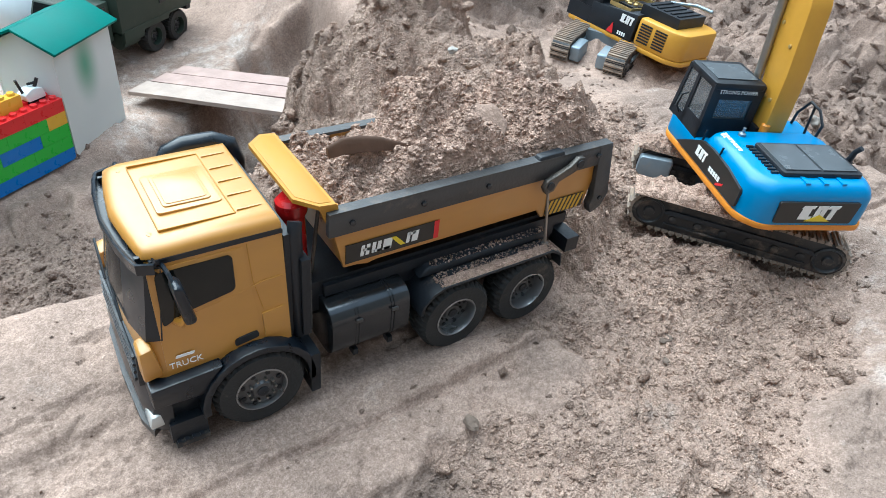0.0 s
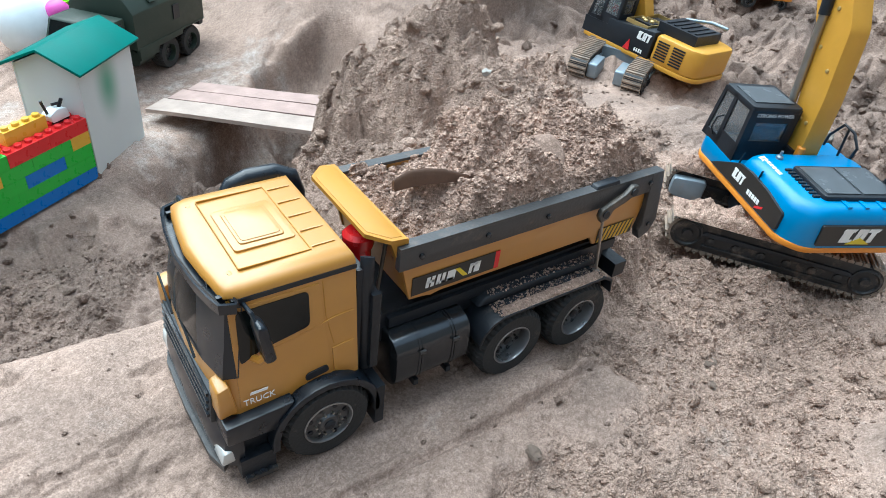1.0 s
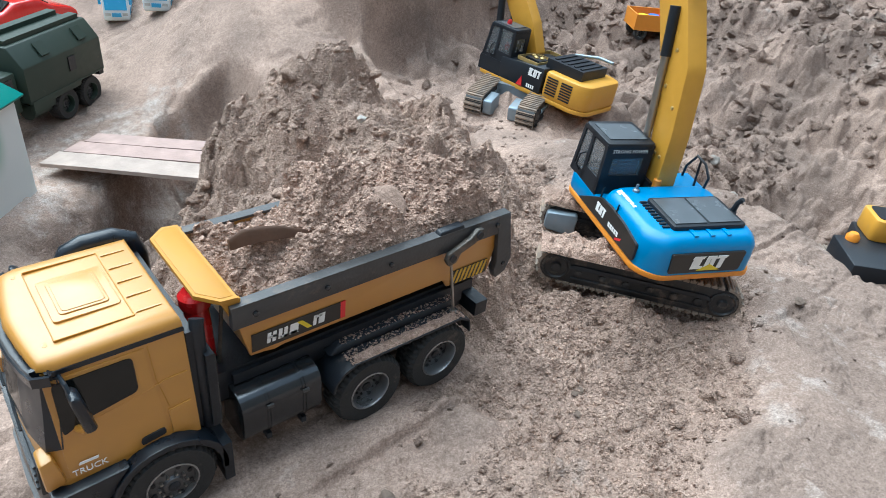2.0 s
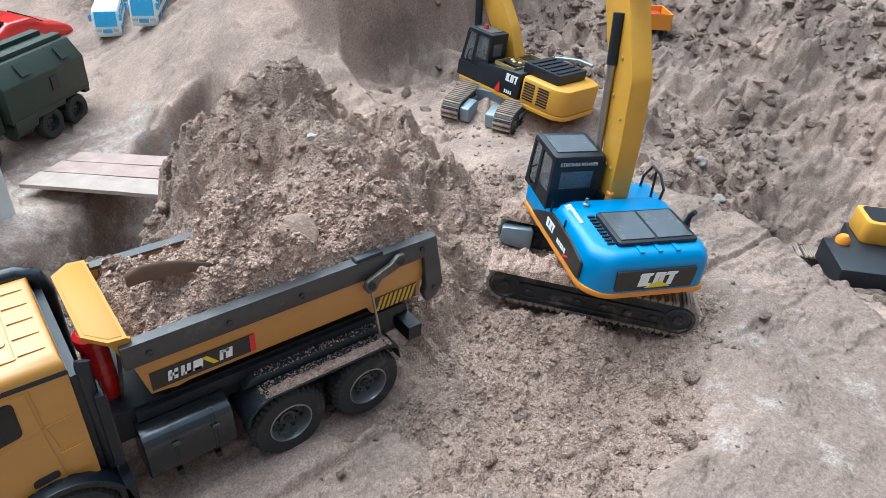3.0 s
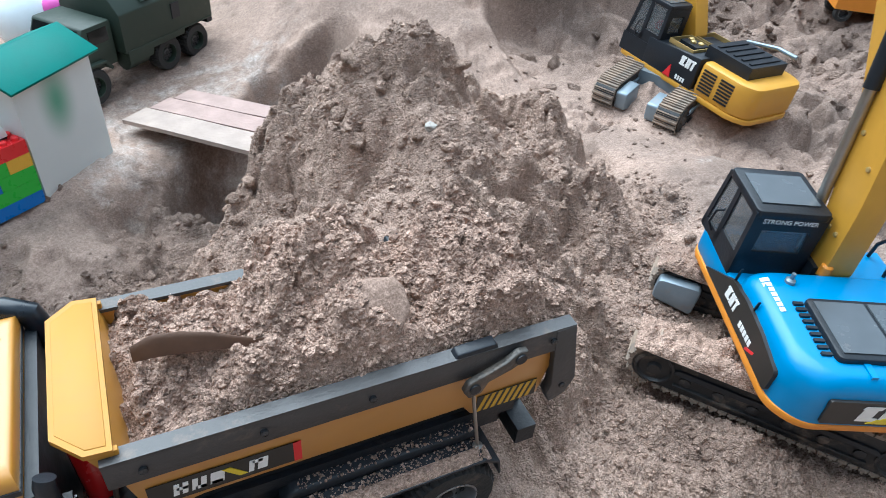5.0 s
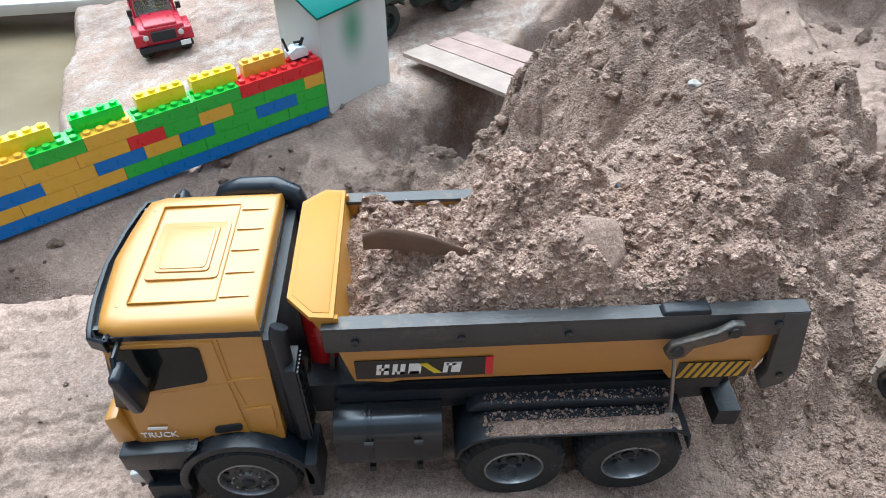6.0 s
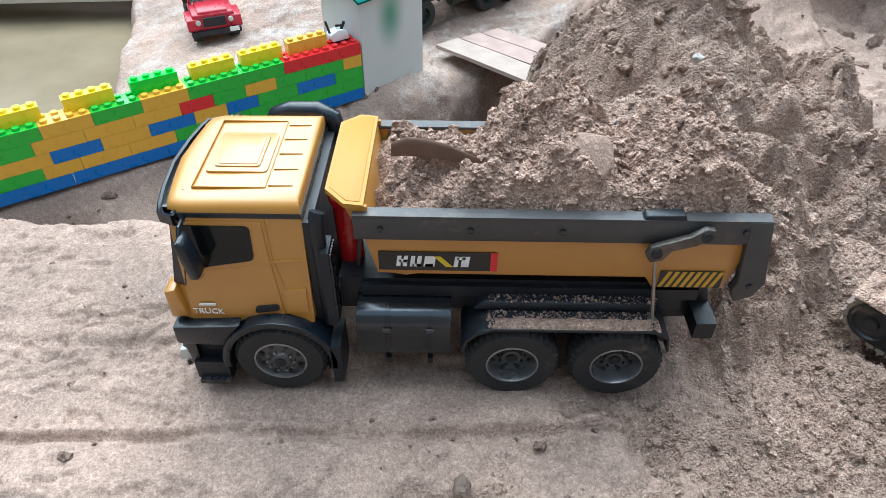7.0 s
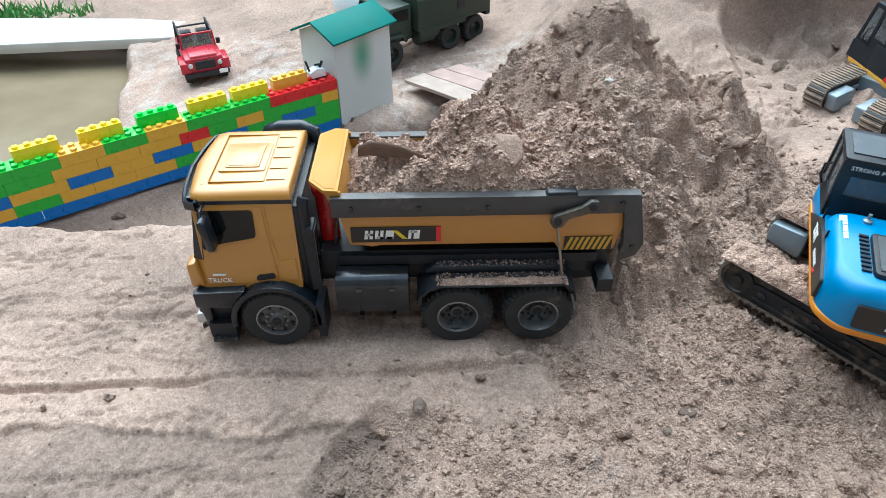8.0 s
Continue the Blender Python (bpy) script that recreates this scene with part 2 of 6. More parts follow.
def prism(pts, a0, a1, axis="y", off=0.0, seg=2, bm=None):
    """An outline pulled out along an axis: (x, z) pairs along y, (y, z) along x, (x, y) along z."""
    b = bmesh.new()

    def at(p, a):
        return {"y": (p[0], a, p[1]), "x": (a, p[0], p[1]), "z": (p[0], p[1], a)}[axis]
    lo = [b.verts.new(at(p, a0)) for p in pts]
    hi = [b.verts.new(at(p, a1)) for p in pts]
    n = len(pts)
    b.faces.new(lo)
    b.faces.new(hi[::-1])
    for i in range(n):
        b.faces.new((lo[i], hi[i], hi[(i + 1) % n], lo[(i + 1) % n]))
    bmesh.ops.recalc_face_normals(b, faces=b.faces)
    if off:
        soften(b, off, seg)
    return join(bm, b)


def rounded(pts, r, n=4):
    """An outline with its corners rounded."""
    out = []
    for i, p in enumerate(pts):
        a, b = Vector(pts[i - 1]), Vector(pts[(i + 1) % len(pts)])
        p = Vector(p)
        d0, d1 = a - p, b - p
        k = min(r, 0.45 * d0.length, 0.45 * d1.length)
        p0, p1 = p + d0.normalized() * k, p + d1.normalized() * k
        for j in range(n + 1):
            t = j / n
            out.append(tuple((1 - t) ** 2 * p0 + 2 * t * (1 - t) * p + t * t * p1))
    return out


def loft(rings, cap=True, bm=None):
    """Skin over closed rings of equal length."""
    b = bmesh.new()
    vs = [[b.verts.new(p) for p in r] for r in rings]
    n = len(rings[0])
    for r0, r1 in zip(vs, vs[1:]):
        for i in range(n):
            b.faces.new((r0[i], r0[(i + 1) % n], r1[(i + 1) % n], r1[i]))
    if cap:
        b.faces.new(vs[0][::-1])
        b.faces.new(vs[-1])
    bmesh.ops.recalc_face_normals(b, faces=b.faces)
    return join(bm, b)


def tube(points, r, seg=10, bm=None, radii=None):
    """A round bar along points."""
    pts = [Vector(p) for p in points]
    rings = []
    side = None
    for i, p in enumerate(pts):
        d = (pts[min(i + 1, len(pts) - 1)] - pts[max(i - 1, 0)]).normalized()
        if side is None:
            side = d.orthogonal().normalized()
        else:
            side = (side - d * side.dot(d)).normalized()
        up = d.cross(side)
        rr = radii[i] if radii else r
        rings.append([p + (side * math.cos(a) + up * math.sin(a)) * rr for a in (2 * math.pi * k / seg for k in range(seg))])
    return loft(rings, True, bm)


def lathe(profile, seg, centre, axis="y", bm=None, cap=True):
    """A turned body: (radius, along) pairs round an axis through centre."""
    rings = []
    for r, a in profile:
        ring = []
        for k in range(seg):
            c, s = math.cos(2 * math.pi * k / seg) * r, math.sin(2 * math.pi * k / seg) * r
            ring.append({"y": (centre[0] + c, centre[1] + a, centre[2] + s), "x": (centre[0] + a, centre[1] + c, centre[2] + s),
                         "z": (centre[0] + c, centre[1] + s, centre[2] + a)}[axis])
        rings.append(ring)
    return loft(rings, cap, bm)


def quad_bar(p, u, v, w, h, t, slant=0.0):
    """A flat bar of print: its lower corner p, along u and up v, w by h, t proud."""
    u, v, p = Vector(u).normalized(), Vector(v).normalized(), Vector(p)
    n = u.cross(v)
    low = [p, p + u * w, p + u * w + v * h + u * slant, p + v * h + u * slant]
    b = bmesh.new()
    a0, a1 = [b.verts.new(q) for q in low], [b.verts.new(q + n * t) for q in low]
    b.faces.new(a0[::-1])
    b.faces.new(a1)
    for i in range(4):
        b.faces.new((a0[i], a0[(i + 1) % 4], a1[(i + 1) % 4], a1[i]))
    return b


def writing(text, m, size, mat, parent, name="lettering", label=""):
    """Raised letters in the built-in font, as a mesh."""
    cu = bpy.data.curves.new("font", "FONT")
    cu.body, cu.size, cu.extrude, cu.resolution_u = text, size, 0.0003, 2
    cu.align_x = "CENTER"
    tmp = bpy.data.objects.new("tmp", cu)
    scene.collection.objects.link(tmp)
    me = bpy.data.meshes.new_from_object(tmp.evaluated_get(bpy.context.evaluated_depsgraph_get()))
    bpy.data.objects.remove(tmp)
    bpy.data.curves.remove(cu)
    me.materials.clear()
    me.materials.append(mat)
    me.transform(m)
    ob = new(name, me)
    ob.parent = parent
    return tagged(ob, label) if label else ob



# ---- ground ----
def smooth(a, b, v):
    t = np.clip((v - a) / (b - a), 0, 1)
    return t * t * (3 - 2 * t)


def hashed(i, j, k):
    v = np.sin(i * 127.1 + j * 311.7 + k * 74.7) * 43758.5453
    return v - np.floor(v)


def value_noise(x, y, k):
    i, j = np.floor(x), np.floor(y)
    u, v = x - i, y - j
    u, v = u * u * (3 - 2 * u), v * v * (3 - 2 * v)
    return (hashed(i, j, k) * (1 - u) + hashed(i + 1, j, k) * u) * (1 - v) + (hashed(i, j + 1, k) * (1 - u) + hashed(i + 1, j + 1, k) * u) * v


def rolling(x, y, scale, octaves, k, gain=0.5):
    out, amp = 0, 1.0
    for o in range(octaves):
        out = out + amp * (value_noise(x / scale + 17.3 * o, y / scale - 9.1 * o, k + o) - 0.5)
        scale, amp = scale * 0.5, amp * gain
    return out


def clods(x, y, cell, k, share=0.7, warp=0.45):
    """Lumps with round tops, one in most cells of a jittered lattice."""
    gx = x / cell + warp * rolling(x, y, cell * 0.9, 2, k + 50)
    gy = y / cell + warp * rolling(x, y, cell * 0.9, 2, k + 60)
    i, j = np.floor(gx), np.floor(gy)
    best = np.zeros_like(x)
    for di in (-1, 0, 1):
        for dj in (-1, 0, 1):
            a, b = i + di, j + dj
            cx, cy = a + 0.1 + 0.8 * hashed(a, b, k), b + 0.1 + 0.8 * hashed(a, b, k + 3)
            r = 0.28 + 0.42 * hashed(a, b, k + 7) ** 2
            on = hashed(a, b, k + 11) < share
            d2 = ((gx - cx) ** 2 + (gy - cy) ** 2) / (r * r)
            best = np.maximum(best, np.where(on, r * np.sqrt(np.clip(1 - d2, 0, 1)), 0))
    return best * cell


def ridged(x, y, scale, octaves, k, gain=0.5):
    """Sharp crests between hollows, from 0 to about 1."""
    out, amp, total = 0, 1.0, 0.0
    for o in range(octaves):
        out = out + amp * (1 - 2 * np.abs(value_noise(x / scale + 13.7 * o, y / scale + 5.3 * o, k + o) - 0.5))
        total += amp
        scale, amp = scale * 0.5, amp * gain
    return out / total


def pile_height(x, y):
    dx, dy = x - 0.492, y - 0.543
    a, b = dx * 0.46 - dy * 0.89, dx * 0.89 + dy * 0.46
    a = np.where(a > 0, a / 1.38, a / 0.68)
    b = np.where(b > 0, b / 0.92, b / 1.0)
    h = 0.259 - 0.86 * np.sqrt(a * a + b * b + 0.0095) + 0.06 * rolling(x, y, 0.2, 2, 301)
    return h - 0.2 * np.exp(-(((x - 0.2) / 0.13) ** 2) ** 1.5 - ((((y - 0.76) - 0.5 * (x - 0.2)) / 0.15) ** 2) ** 1.5)


def ground_base(x, y):
    low = -0.215 + 0.175 * smooth(0.3, 0.95, x) - 0.10 * smooth(-0.1, -0.9, x)
    # back road climbs to a ledge, with the digging pit cut into its side
    low = low + 0.17 * np.exp(-(((x - 0.78) / 0.3) ** 2) - (((y - 1.4) / 0.42) ** 2))
    wob = 0.05 * rolling(x, y, 0.25, 3, 5)
    pit = smooth(0.84, 0.885, x + wob - 0.25 * np.clip(0.9 - y, 0, 1)) * (1 - smooth(0.95, 1.06, y + wob - 0.22 * (x - 0.85)))
    pit = pit * (1 - smooth(1.4, 1.7, x))
    bank = 0.34 * smooth(0.97, 1.09, y + wob - 0.22 * (x - 0.85)) * smooth(0.84, 0.9, x + wob)
    low = low + bank + 0.25 * smooth(1.1, 2.2, y) * smooth(0.84, 0.9, x + wob)
    low = low * (1 - pit) + (-0.045) * pit
    # hollow and bank beyond the right edge
    rx = x + 0.25 * y
    low = low - 0.20 * np.exp(-(((x - 1.5) / 0.28) ** 2) - (((y + 0.05) / 0.33) ** 2))
    low = low + 0.85 * smooth(1.6, 3.3, rx + wob) * (1 - smooth(0.9, 1.4, y) * 0.3)
    # pond basin and the hole under the planks
    shore = x + 0.72 + 0.3 * (y - 1.2) + 1.2 * wob
    behind = (y - 0.929 - 0.656 * (x + 0.032)) / 1.2
    low = low + (-0.207 - low) * np.exp(-((behind / 0.09) ** 2)) * (1 - smooth(0.0, 0.15, x))
    low = low - 0.24 * smooth(0.035, -0.05, shore) * smooth(0.09, 0.16, behind) * (1 - smooth(1.8, 2.0, y))
    hu, hv = (x - 0.31) * 0.6 + (y - 0.95) * 0.8 + 0.8 * wob, (x - 0.31) * 0.8 - (y - 0.95) * 0.6 - 0.03 + 0.8 * wob
    hole = np.exp(-(((hu - 0.08) / 0.2) ** 8) - ((hv / 0.12) ** 8))
    low = low - 0.17 * hole
    low = low - 0.12 * np.exp(-(((x - 0.5 + 0.9 * wob) / 0.1) ** 10) - (((y - 1.15 + 0.9 * wob) / 0.1) ** 10))
    # the raised road under the loaded truck
    edge = 0.215 + 0.16 * smooth(0.42, 0.75, x) + 0.02 * smooth(-0.25, -0.6, x) + 0.4 * wob
    top = (1 - smooth(edge, edge + 0.2, y)) * (1 - smooth(1.09, 1.18, x + np.where(y > 0.03, 0.35, -0.36) * (y - 0.03) + wob))
    road = -0.003 + 0.012 * rolling(x, y, 0.3, 3, 21)
    h = low * (1 - top) + road * top
    # banked-up sand behind the truck and round the blue excavator
    h = h + 0.03 * np.exp(-(((x - 0.625) / 0.075) ** 2) - (((y - 0.115) / 0.08) ** 2))
    h = h + 0.018 * np.exp(-(((x - 0.645) / 0.08) ** 2) - (((y + 0.055) / 0.05) ** 2))
    h = h + 0.03 * np.exp(-(((x - 0.47) / 0.08) ** 2) - (((y - 0.07) / 0.1) ** 2))
    h = h + 0.02 * np.exp(-(((x - 0.31) / 0.14) ** 2) - (((y + 0.032) / 0.022) ** 2))
    h = h + 0.012 * np.exp(-(((x - 0.33) / 0.13) ** 2) - (((y + 0.19) / 0.07) ** 2)) - 0.014 * np.exp(-(((x - 0.55) / 0.12) ** 2) - (((y + 0.14) / 0.08) ** 2))
    h = h - 0.007 * smooth(-0.112, -0.12, y + 0.05 * rolling(x, y, 0.12, 4, 66)) * smooth(0.2, 0.12, x)
    dx = np.clip(0.25 - x, 0, 9) * 2.4 + np.clip(x - 0.40, 0, 9) * 2.1
    dy = np.clip(y - 0.17, 0, 9) + 2.8 * np.clip(0.17 - y, 0, 9)
    dd = np.sqrt(dx * dx + dy * dy)
    back = np.sqrt((np.clip(0.25 - x, 0, 9) * 2.4) ** 2 + np.clip(y - 0.17, 0, 9) ** 2)
    bankup = 0.203 - 0.46 * dd - 0.75 * np.clip(back - 0.13, 0, 9)
    inside = (x < 0.416) & (y < 0.171 - 0.017 * smooth(0.2, 0.235, x))
    p = np.maximum(pile_height(x, y), np.where(inside, -1.0, bankup))
    k = 0.03
    blend = np.clip(0.5 + 0.5 * (p - h) / k, 0, 1)
    h = h * (1 - blend) + p * blend + k * blend * (1 - blend)
    # the bed that the blue excavator's crawlers have pressed flat
    u, v = -0.669 * (x - 0.7) + 0.743 * (y - 0.028), -0.743 * (x - 0.7) - 0.669 * (y - 0.028)
    bed = smooth(0.2, 0.15, np.abs(u + 0.015)) * smooth(0.17, 0.115, np.abs(v - 0.02))
    h = h + bed * np.minimum(0, 0.006 + 0.07 * u + 0.05 * smooth(-0.02, 0.14, u) + 0.024 * smooth(0.086, 0.1, v) * smooth(-0.1, 0.0, u) - h)
    # sand heaped between the crawlers and banked along the outer one
    inner = smooth(0.062, 0.046, np.abs(v)) * smooth(0.0, 0.06, u) * smooth(0.23, 0.16, u)
    h = h + 0.9 * inner * np.clip(0.044 + 0.07 * u - h, 0, 1)
    h = h + 0.02 * np.exp(-(((v - 0.108) / 0.02) ** 2)) * smooth(-0.07, 0.02, u) * smooth(0.22, 0.15, u)
    return h, top, blend


def ground_height(x, y):
    h, top, heap = ground_base(x, y)
    edge = x - 0.83 - 2.0 * np.clip(y + 0.1, -0.3, 0) + 0.12 * rolling(x, y, 0.12, 3, 56)
    spill = np.clip(0.8 * smooth(0.05, 0.17, x + 0.3 * rolling(x, y, 0.1, 2, 57)) * smooth(-0.09, -0.13, y + 0.05 * rolling(x, y, 0.08, 2, 58)) + smooth(0.2, 0.4, x + 0.35 * rolling(x, y, 0.1, 3, 55)), 0, 1)
    loose = np.clip(heap + top * spill * smooth(0.07, -0.07, edge), 0, 1)
    calm = 1 - loose
    dug = np.clip(np.exp(-(((x - 0.22) / 0.17) ** 4) - (((y - 0.82) / 0.25) ** 4)) + np.exp(-(((x - 0.5) / 0.13) ** 6) - (((y - 1.16) / 0.14) ** 6)), 0, 1)
    soil = smooth(-0.03, -0.1, (y - 0.929 - 0.656 * (x + 0.032)) / 1.2) * (1 - top) * smooth(0.3, 0.1, x) * smooth(-0.2, 0.0, rolling(x, y, 0.2, 3, 281))
    loose = np.clip(loose + 0.55 * dug + 0.75 * soil, 0, 1)
    loose = loose * (1 - 0.9 * smooth(-0.14, -0.1, x) * smooth(0.40, 0.33, x) * smooth(-0.015, 0.03, y) * (1 - smooth(0.145, 0.172, y)))
    far = smooth(0.0, 1.0, np.maximum(np.abs(x - 0.3) - 2.2, np.abs(y - 0.6) - 2.2))
    bankside = smooth(1.15, 1.35, x + 0.3 * y) * (1 - top)
    broken = np.clip(smooth(-0.02, 0.12, rolling(x, y, 0.22, 3, 77)) + bankside, 0, 1) * (1 - top) * (1 - smooth(0.9, 1.0, y) * smooth(1.0, 0.6, x))
    rough = np.clip(loose + 0.8 * broken * (1 - bankside), 0.05, 1) * (1 - far)
    piled = np.clip(heap + dug, 0, 1) * (1 - far)
    # heaped sand: lumps of several sizes with hollows between; spilt sand: low and crumbly
    h = h + rough * ((0.034 + 0.052 * piled) * rolling(x, y, 0.12, 4, 31, 0.58) + 0.85 * piled * clods(x, y, 0.055, 2, 0.45, 0.7) + (0.6 + 0.1 * piled) * clods(x, y, 0.028, 9, 0.36 + 0.19 * piled, 0.7) - 0.022 * piled * smooth(0.5, 0.75, value_noise(x / 0.05, y / 0.05, 401)) - 0.02)
    h = h - rough * piled * 0.016 * smooth(0.06, 0.0, np.abs(rolling(x, y, 0.09, 3, 241)))
    h = h + (0.04 + 0.96 * rough) * ((0.5 - 0.12 * piled) * clods(x, y, 0.0145, 4, 0.6) + (0.45 - 0.1 * piled) * clods(x, y, 0.0075, 14, 0.7) + 0.006 * rolling(x, y, 0.011, 2, 15))
    # the dug bank: torn soil with ledges and loose lumps
    torn = bankside * (1 - far)
    h = h + torn * (0.07 * (ridged(x, y, 0.34, 3, 331, 0.55) - 0.6) + 0.06 * rolling(x, y, 0.1, 3, 341, 0.6) + 0.75 * clods(x, y, 0.045, 351, 0.42, 0.8) + 0.75 * clods(x, y, 0.024, 353, 0.6, 0.8))
    cut = smooth(0.86, 0.92, x) * smooth(0.93, 1.02, y) * (1 - far) * (1 - bankside)
    h = h + cut * (0.05 * (ridged(x + 0.3 * y, y * 0.4, 0.22, 4, 361, 0.55) - 0.6) + 0.035 * rolling(x, y, 0.08, 3, 365) + 0.5 * clods(x, y, 0.045, 367, 0.35, 0.9))
    # broken layers of the hard back road
    hard = (1 - top) * (1 - heap) * (1 - far) * smooth(0.85, 1.05, y)
    layer = rolling(x, y, 0.45, 5, 261, 0.55)
    for c, d in ((-0.12, 0.007), (0.06, 0.006), (0.2, 0.006)):
        h = h + hard * d * smooth(c - 0.012, c + 0.012, layer)
    h = h - hard * 0.004 * smooth(0.02, 0.0, np.abs(rolling(x * 0.8, y, 0.3, 4, 271))) * smooth(-0.1, 0.05, rolling(x, y, 0.4, 2, 277))
    h = h + (1 - far) * 0.006 * rolling(x, y, 0.05, 3, 90)
    # tyre ruts and cracks along the road
    rut = calm * top
    v = y + 0.02 * rolling(x, y, 0.4, 2, 61)
    for c, w, d, lug in ((-0.051, 0.0045, 0.009, 0.0), (-0.043, 0.004, -0.004, 0.0), (0.055, 0.006, 0.003, 0.0), (0.03, 0.02, 0.003, 0.3), (-0.035, 0.014, 0.0025, 0.5), (-0.12, 0.018, 0.003, 0.4), (-0.175, 0.005, 0.004, 0.0)):
        h = h - rut * d * np.exp(-(((v - c) / w) ** 2)) * (1 - lug + lug * np.sin(x * 480 + 2 * value_noise(x * 20, y * 20, 5)))
    flake = rolling(x * 0.6, y * 1.3, 0.1, 5, 215, 0.6)
    for c in (-0.2, -0.02, 0.14):
        h = h + rut * 0.0034 * smooth(c - 0.008, c + 0.008, flake)
    print_at = rut * smooth(0.02, 0.12, rolling(x, y, 0.16, 2, 219)) * smooth(0.25, 0.1, x)
    h = h + print_at * 0.0011 * smooth(0.2, 0.6, np.sin(x * 300 + 180 * np.abs(v + 0.085) + 3 * value_noise(x * 9, y * 9, 8)))
    h = h - rut * 0.005 * smooth(0.011, 0.0, np.abs(rolling(x * 0.55, y * 1.5, 0.16, 4, 205))) * smooth(-0.05, 0.1, rolling(x, y, 0.3, 2, 207))
    return h, top, heap, loose


def axis_of(lo, hi, fine, mid_lo, mid_hi, mid, end):
    out = list(np.arange(lo, hi, fine)) + list(np.arange(hi, mid_hi, mid))
    out = list(np.arange(mid_lo, lo, mid)) + out
    step, v = mid, out[-1]
    while v < end:
        step *= 1.35
        v += step
        out.append(v)
    step, v = mid, out[0]
    while v > -end:
        step *= 1.35
        v -= step
        out.insert(0, v)
    return np.array(out)


def zone_of(x, y, top, heap, loose):
    """How dark (damp, and shade painted into the plank hole), how crusted and how loose the sand is."""
    damp = 0.27 + 0.08 * smooth(1.1, 1.4, y) * smooth(-0.2, 0.2, x) + 0.4 * (1 - loose) + 0.5 * (1 - top) * (1 - heap) * smooth(0.3, -0.3, x - 0.5) * smooth(0.0, -0.06, (y - 0.929 - 0.656 * (x + 0.032)) / 1.2)
    # last term darkens the hole under the planks: damp soil plus painted shade
    damp = damp + 0.3 * top * smooth(-0.1, 0.1, x - 0.83 - 2.0 * np.clip(y + 0.1, -0.3, 0)) + 0.18 * smooth(1.1, 1.4, x + 0.2 * y) + 0.06 * top * (1 - loose) + 0.55 * smooth(-0.112, -0.122, y + 0.05 * rolling(x, y, 0.12, 4, 66)) * smooth(0.2, 0.1, x) + 0.1 * heap + 0.4 * np.exp(-(((x - 0.3) / 0.16) ** 4) - (((y - 0.95) / 0.2) ** 4))
    crust = 0.1 + 0.36 * (1 - top) * (1 - heap) * smooth(0.85, 1.0, y) * smooth(1.6, 1.25, y - 0.5 * np.clip(-x, 0, 1)) * smooth(0.6, 0.4, x) + 0.16 * top * smooth(-0.1, 0.1, x - 0.83 - 2.0 * np.clip(y + 0.1, -0.3, 0)) + 0.4 * smooth(1.7, 2.0, x)
    crust = crust + 0.2 * np.exp(-(((x - 0.35) / 0.14) ** 2) - (((y + 0.2) / 0.06) ** 2)) - 0.2 * heap - 0.25 * smooth(1.1, 1.3, x)
    torn = 0.4 * (1 - top) * np.clip(smooth(1.12, 1.3, x + 0.25 * y) + smooth(0.84, 0.9, x) * smooth(0.92, 1.0, y), 0, 1)
    return np.stack([np.clip(damp, 0, 1), np.clip(crust, 0, 1), np.maximum(loose, torn), np.ones_like(x)], -1).astype(np.float32)


def build_ground():
    xs = axis_of(-0.45, 1.12, 0.0026, -1.7, 2.5, 0.0066, 70.0)
    ys = axis_of(-0.33, 0.72, 0.0026, -0.5, 2.5, 0.0066, 70.0)
    gx, gy = np.meshgrid(xs, ys)
    gz, top, heap, loose = ground_height(gx, gy)
    nx, ny = len(xs), len(ys)
    me = bpy.data.meshes.new("ground")
    co = np.stack([gx, gy, gz], -1).reshape(-1, 3)
    idx = np.arange(nx * ny).reshape(ny, nx)
    quads = np.stack([idx[:-1, :-1], idx[:-1, 1:], idx[1:, 1:], idx[1:, :-1]], -1).reshape(-1)
    me.vertices.add(nx * ny)
    me.vertices.foreach_set("co", co.reshape(-1))
    nf = len(quads) // 4
    me.loops.add(nf * 4)
    me.polygons.add(nf)
    me.polygons.foreach_set("loop_start", np.arange(nf) * 4)
    me.loops.foreach_set("vertex_index", quads)
    me.update(calc_edges=True)
    me.polygons.foreach_set("use_smooth", np.ones(nf, dtype=bool))
    zone = zone_of(gx, gy, top, heap, loose)
    at = me.color_attributes.new("zone", "FLOAT_COLOR", "POINT")
    at.data.foreach_set("color", zone.reshape(-1))
    me.materials.append(SAND)
    return tagged(new("ground", me), "brown sandy ground with ruts, a heap and a dug-out bank", "ground", kind="structure")


def height_at(x, y):
    return float(ground_height(np.array([x]), np.array([y]))[0][0])


build_ground()

pond = part("water", prism([(-3.2, -1.02), (-0.62, 0.665), (-0.62, 2.1), (-3.2, 2.1)], -0.52, -0.375, "z"), material("muddy_water", (0.235, 0.185, 0.118), 0.16, vary=0.3, scale=6, bump=0.05, bump_scale=20, spec=0.5))
tagged(pond, "still muddy brown pond water", "water", kind="structure")


# unseen plain walls added on all sides, to cut light from the horizon
UNSEEN_WALL = material("unseen_wall_grey", (0.16, 0.15, 0.14), 0.9, vary=0.15, scale=4, bump=0.2, bump_scale=60)
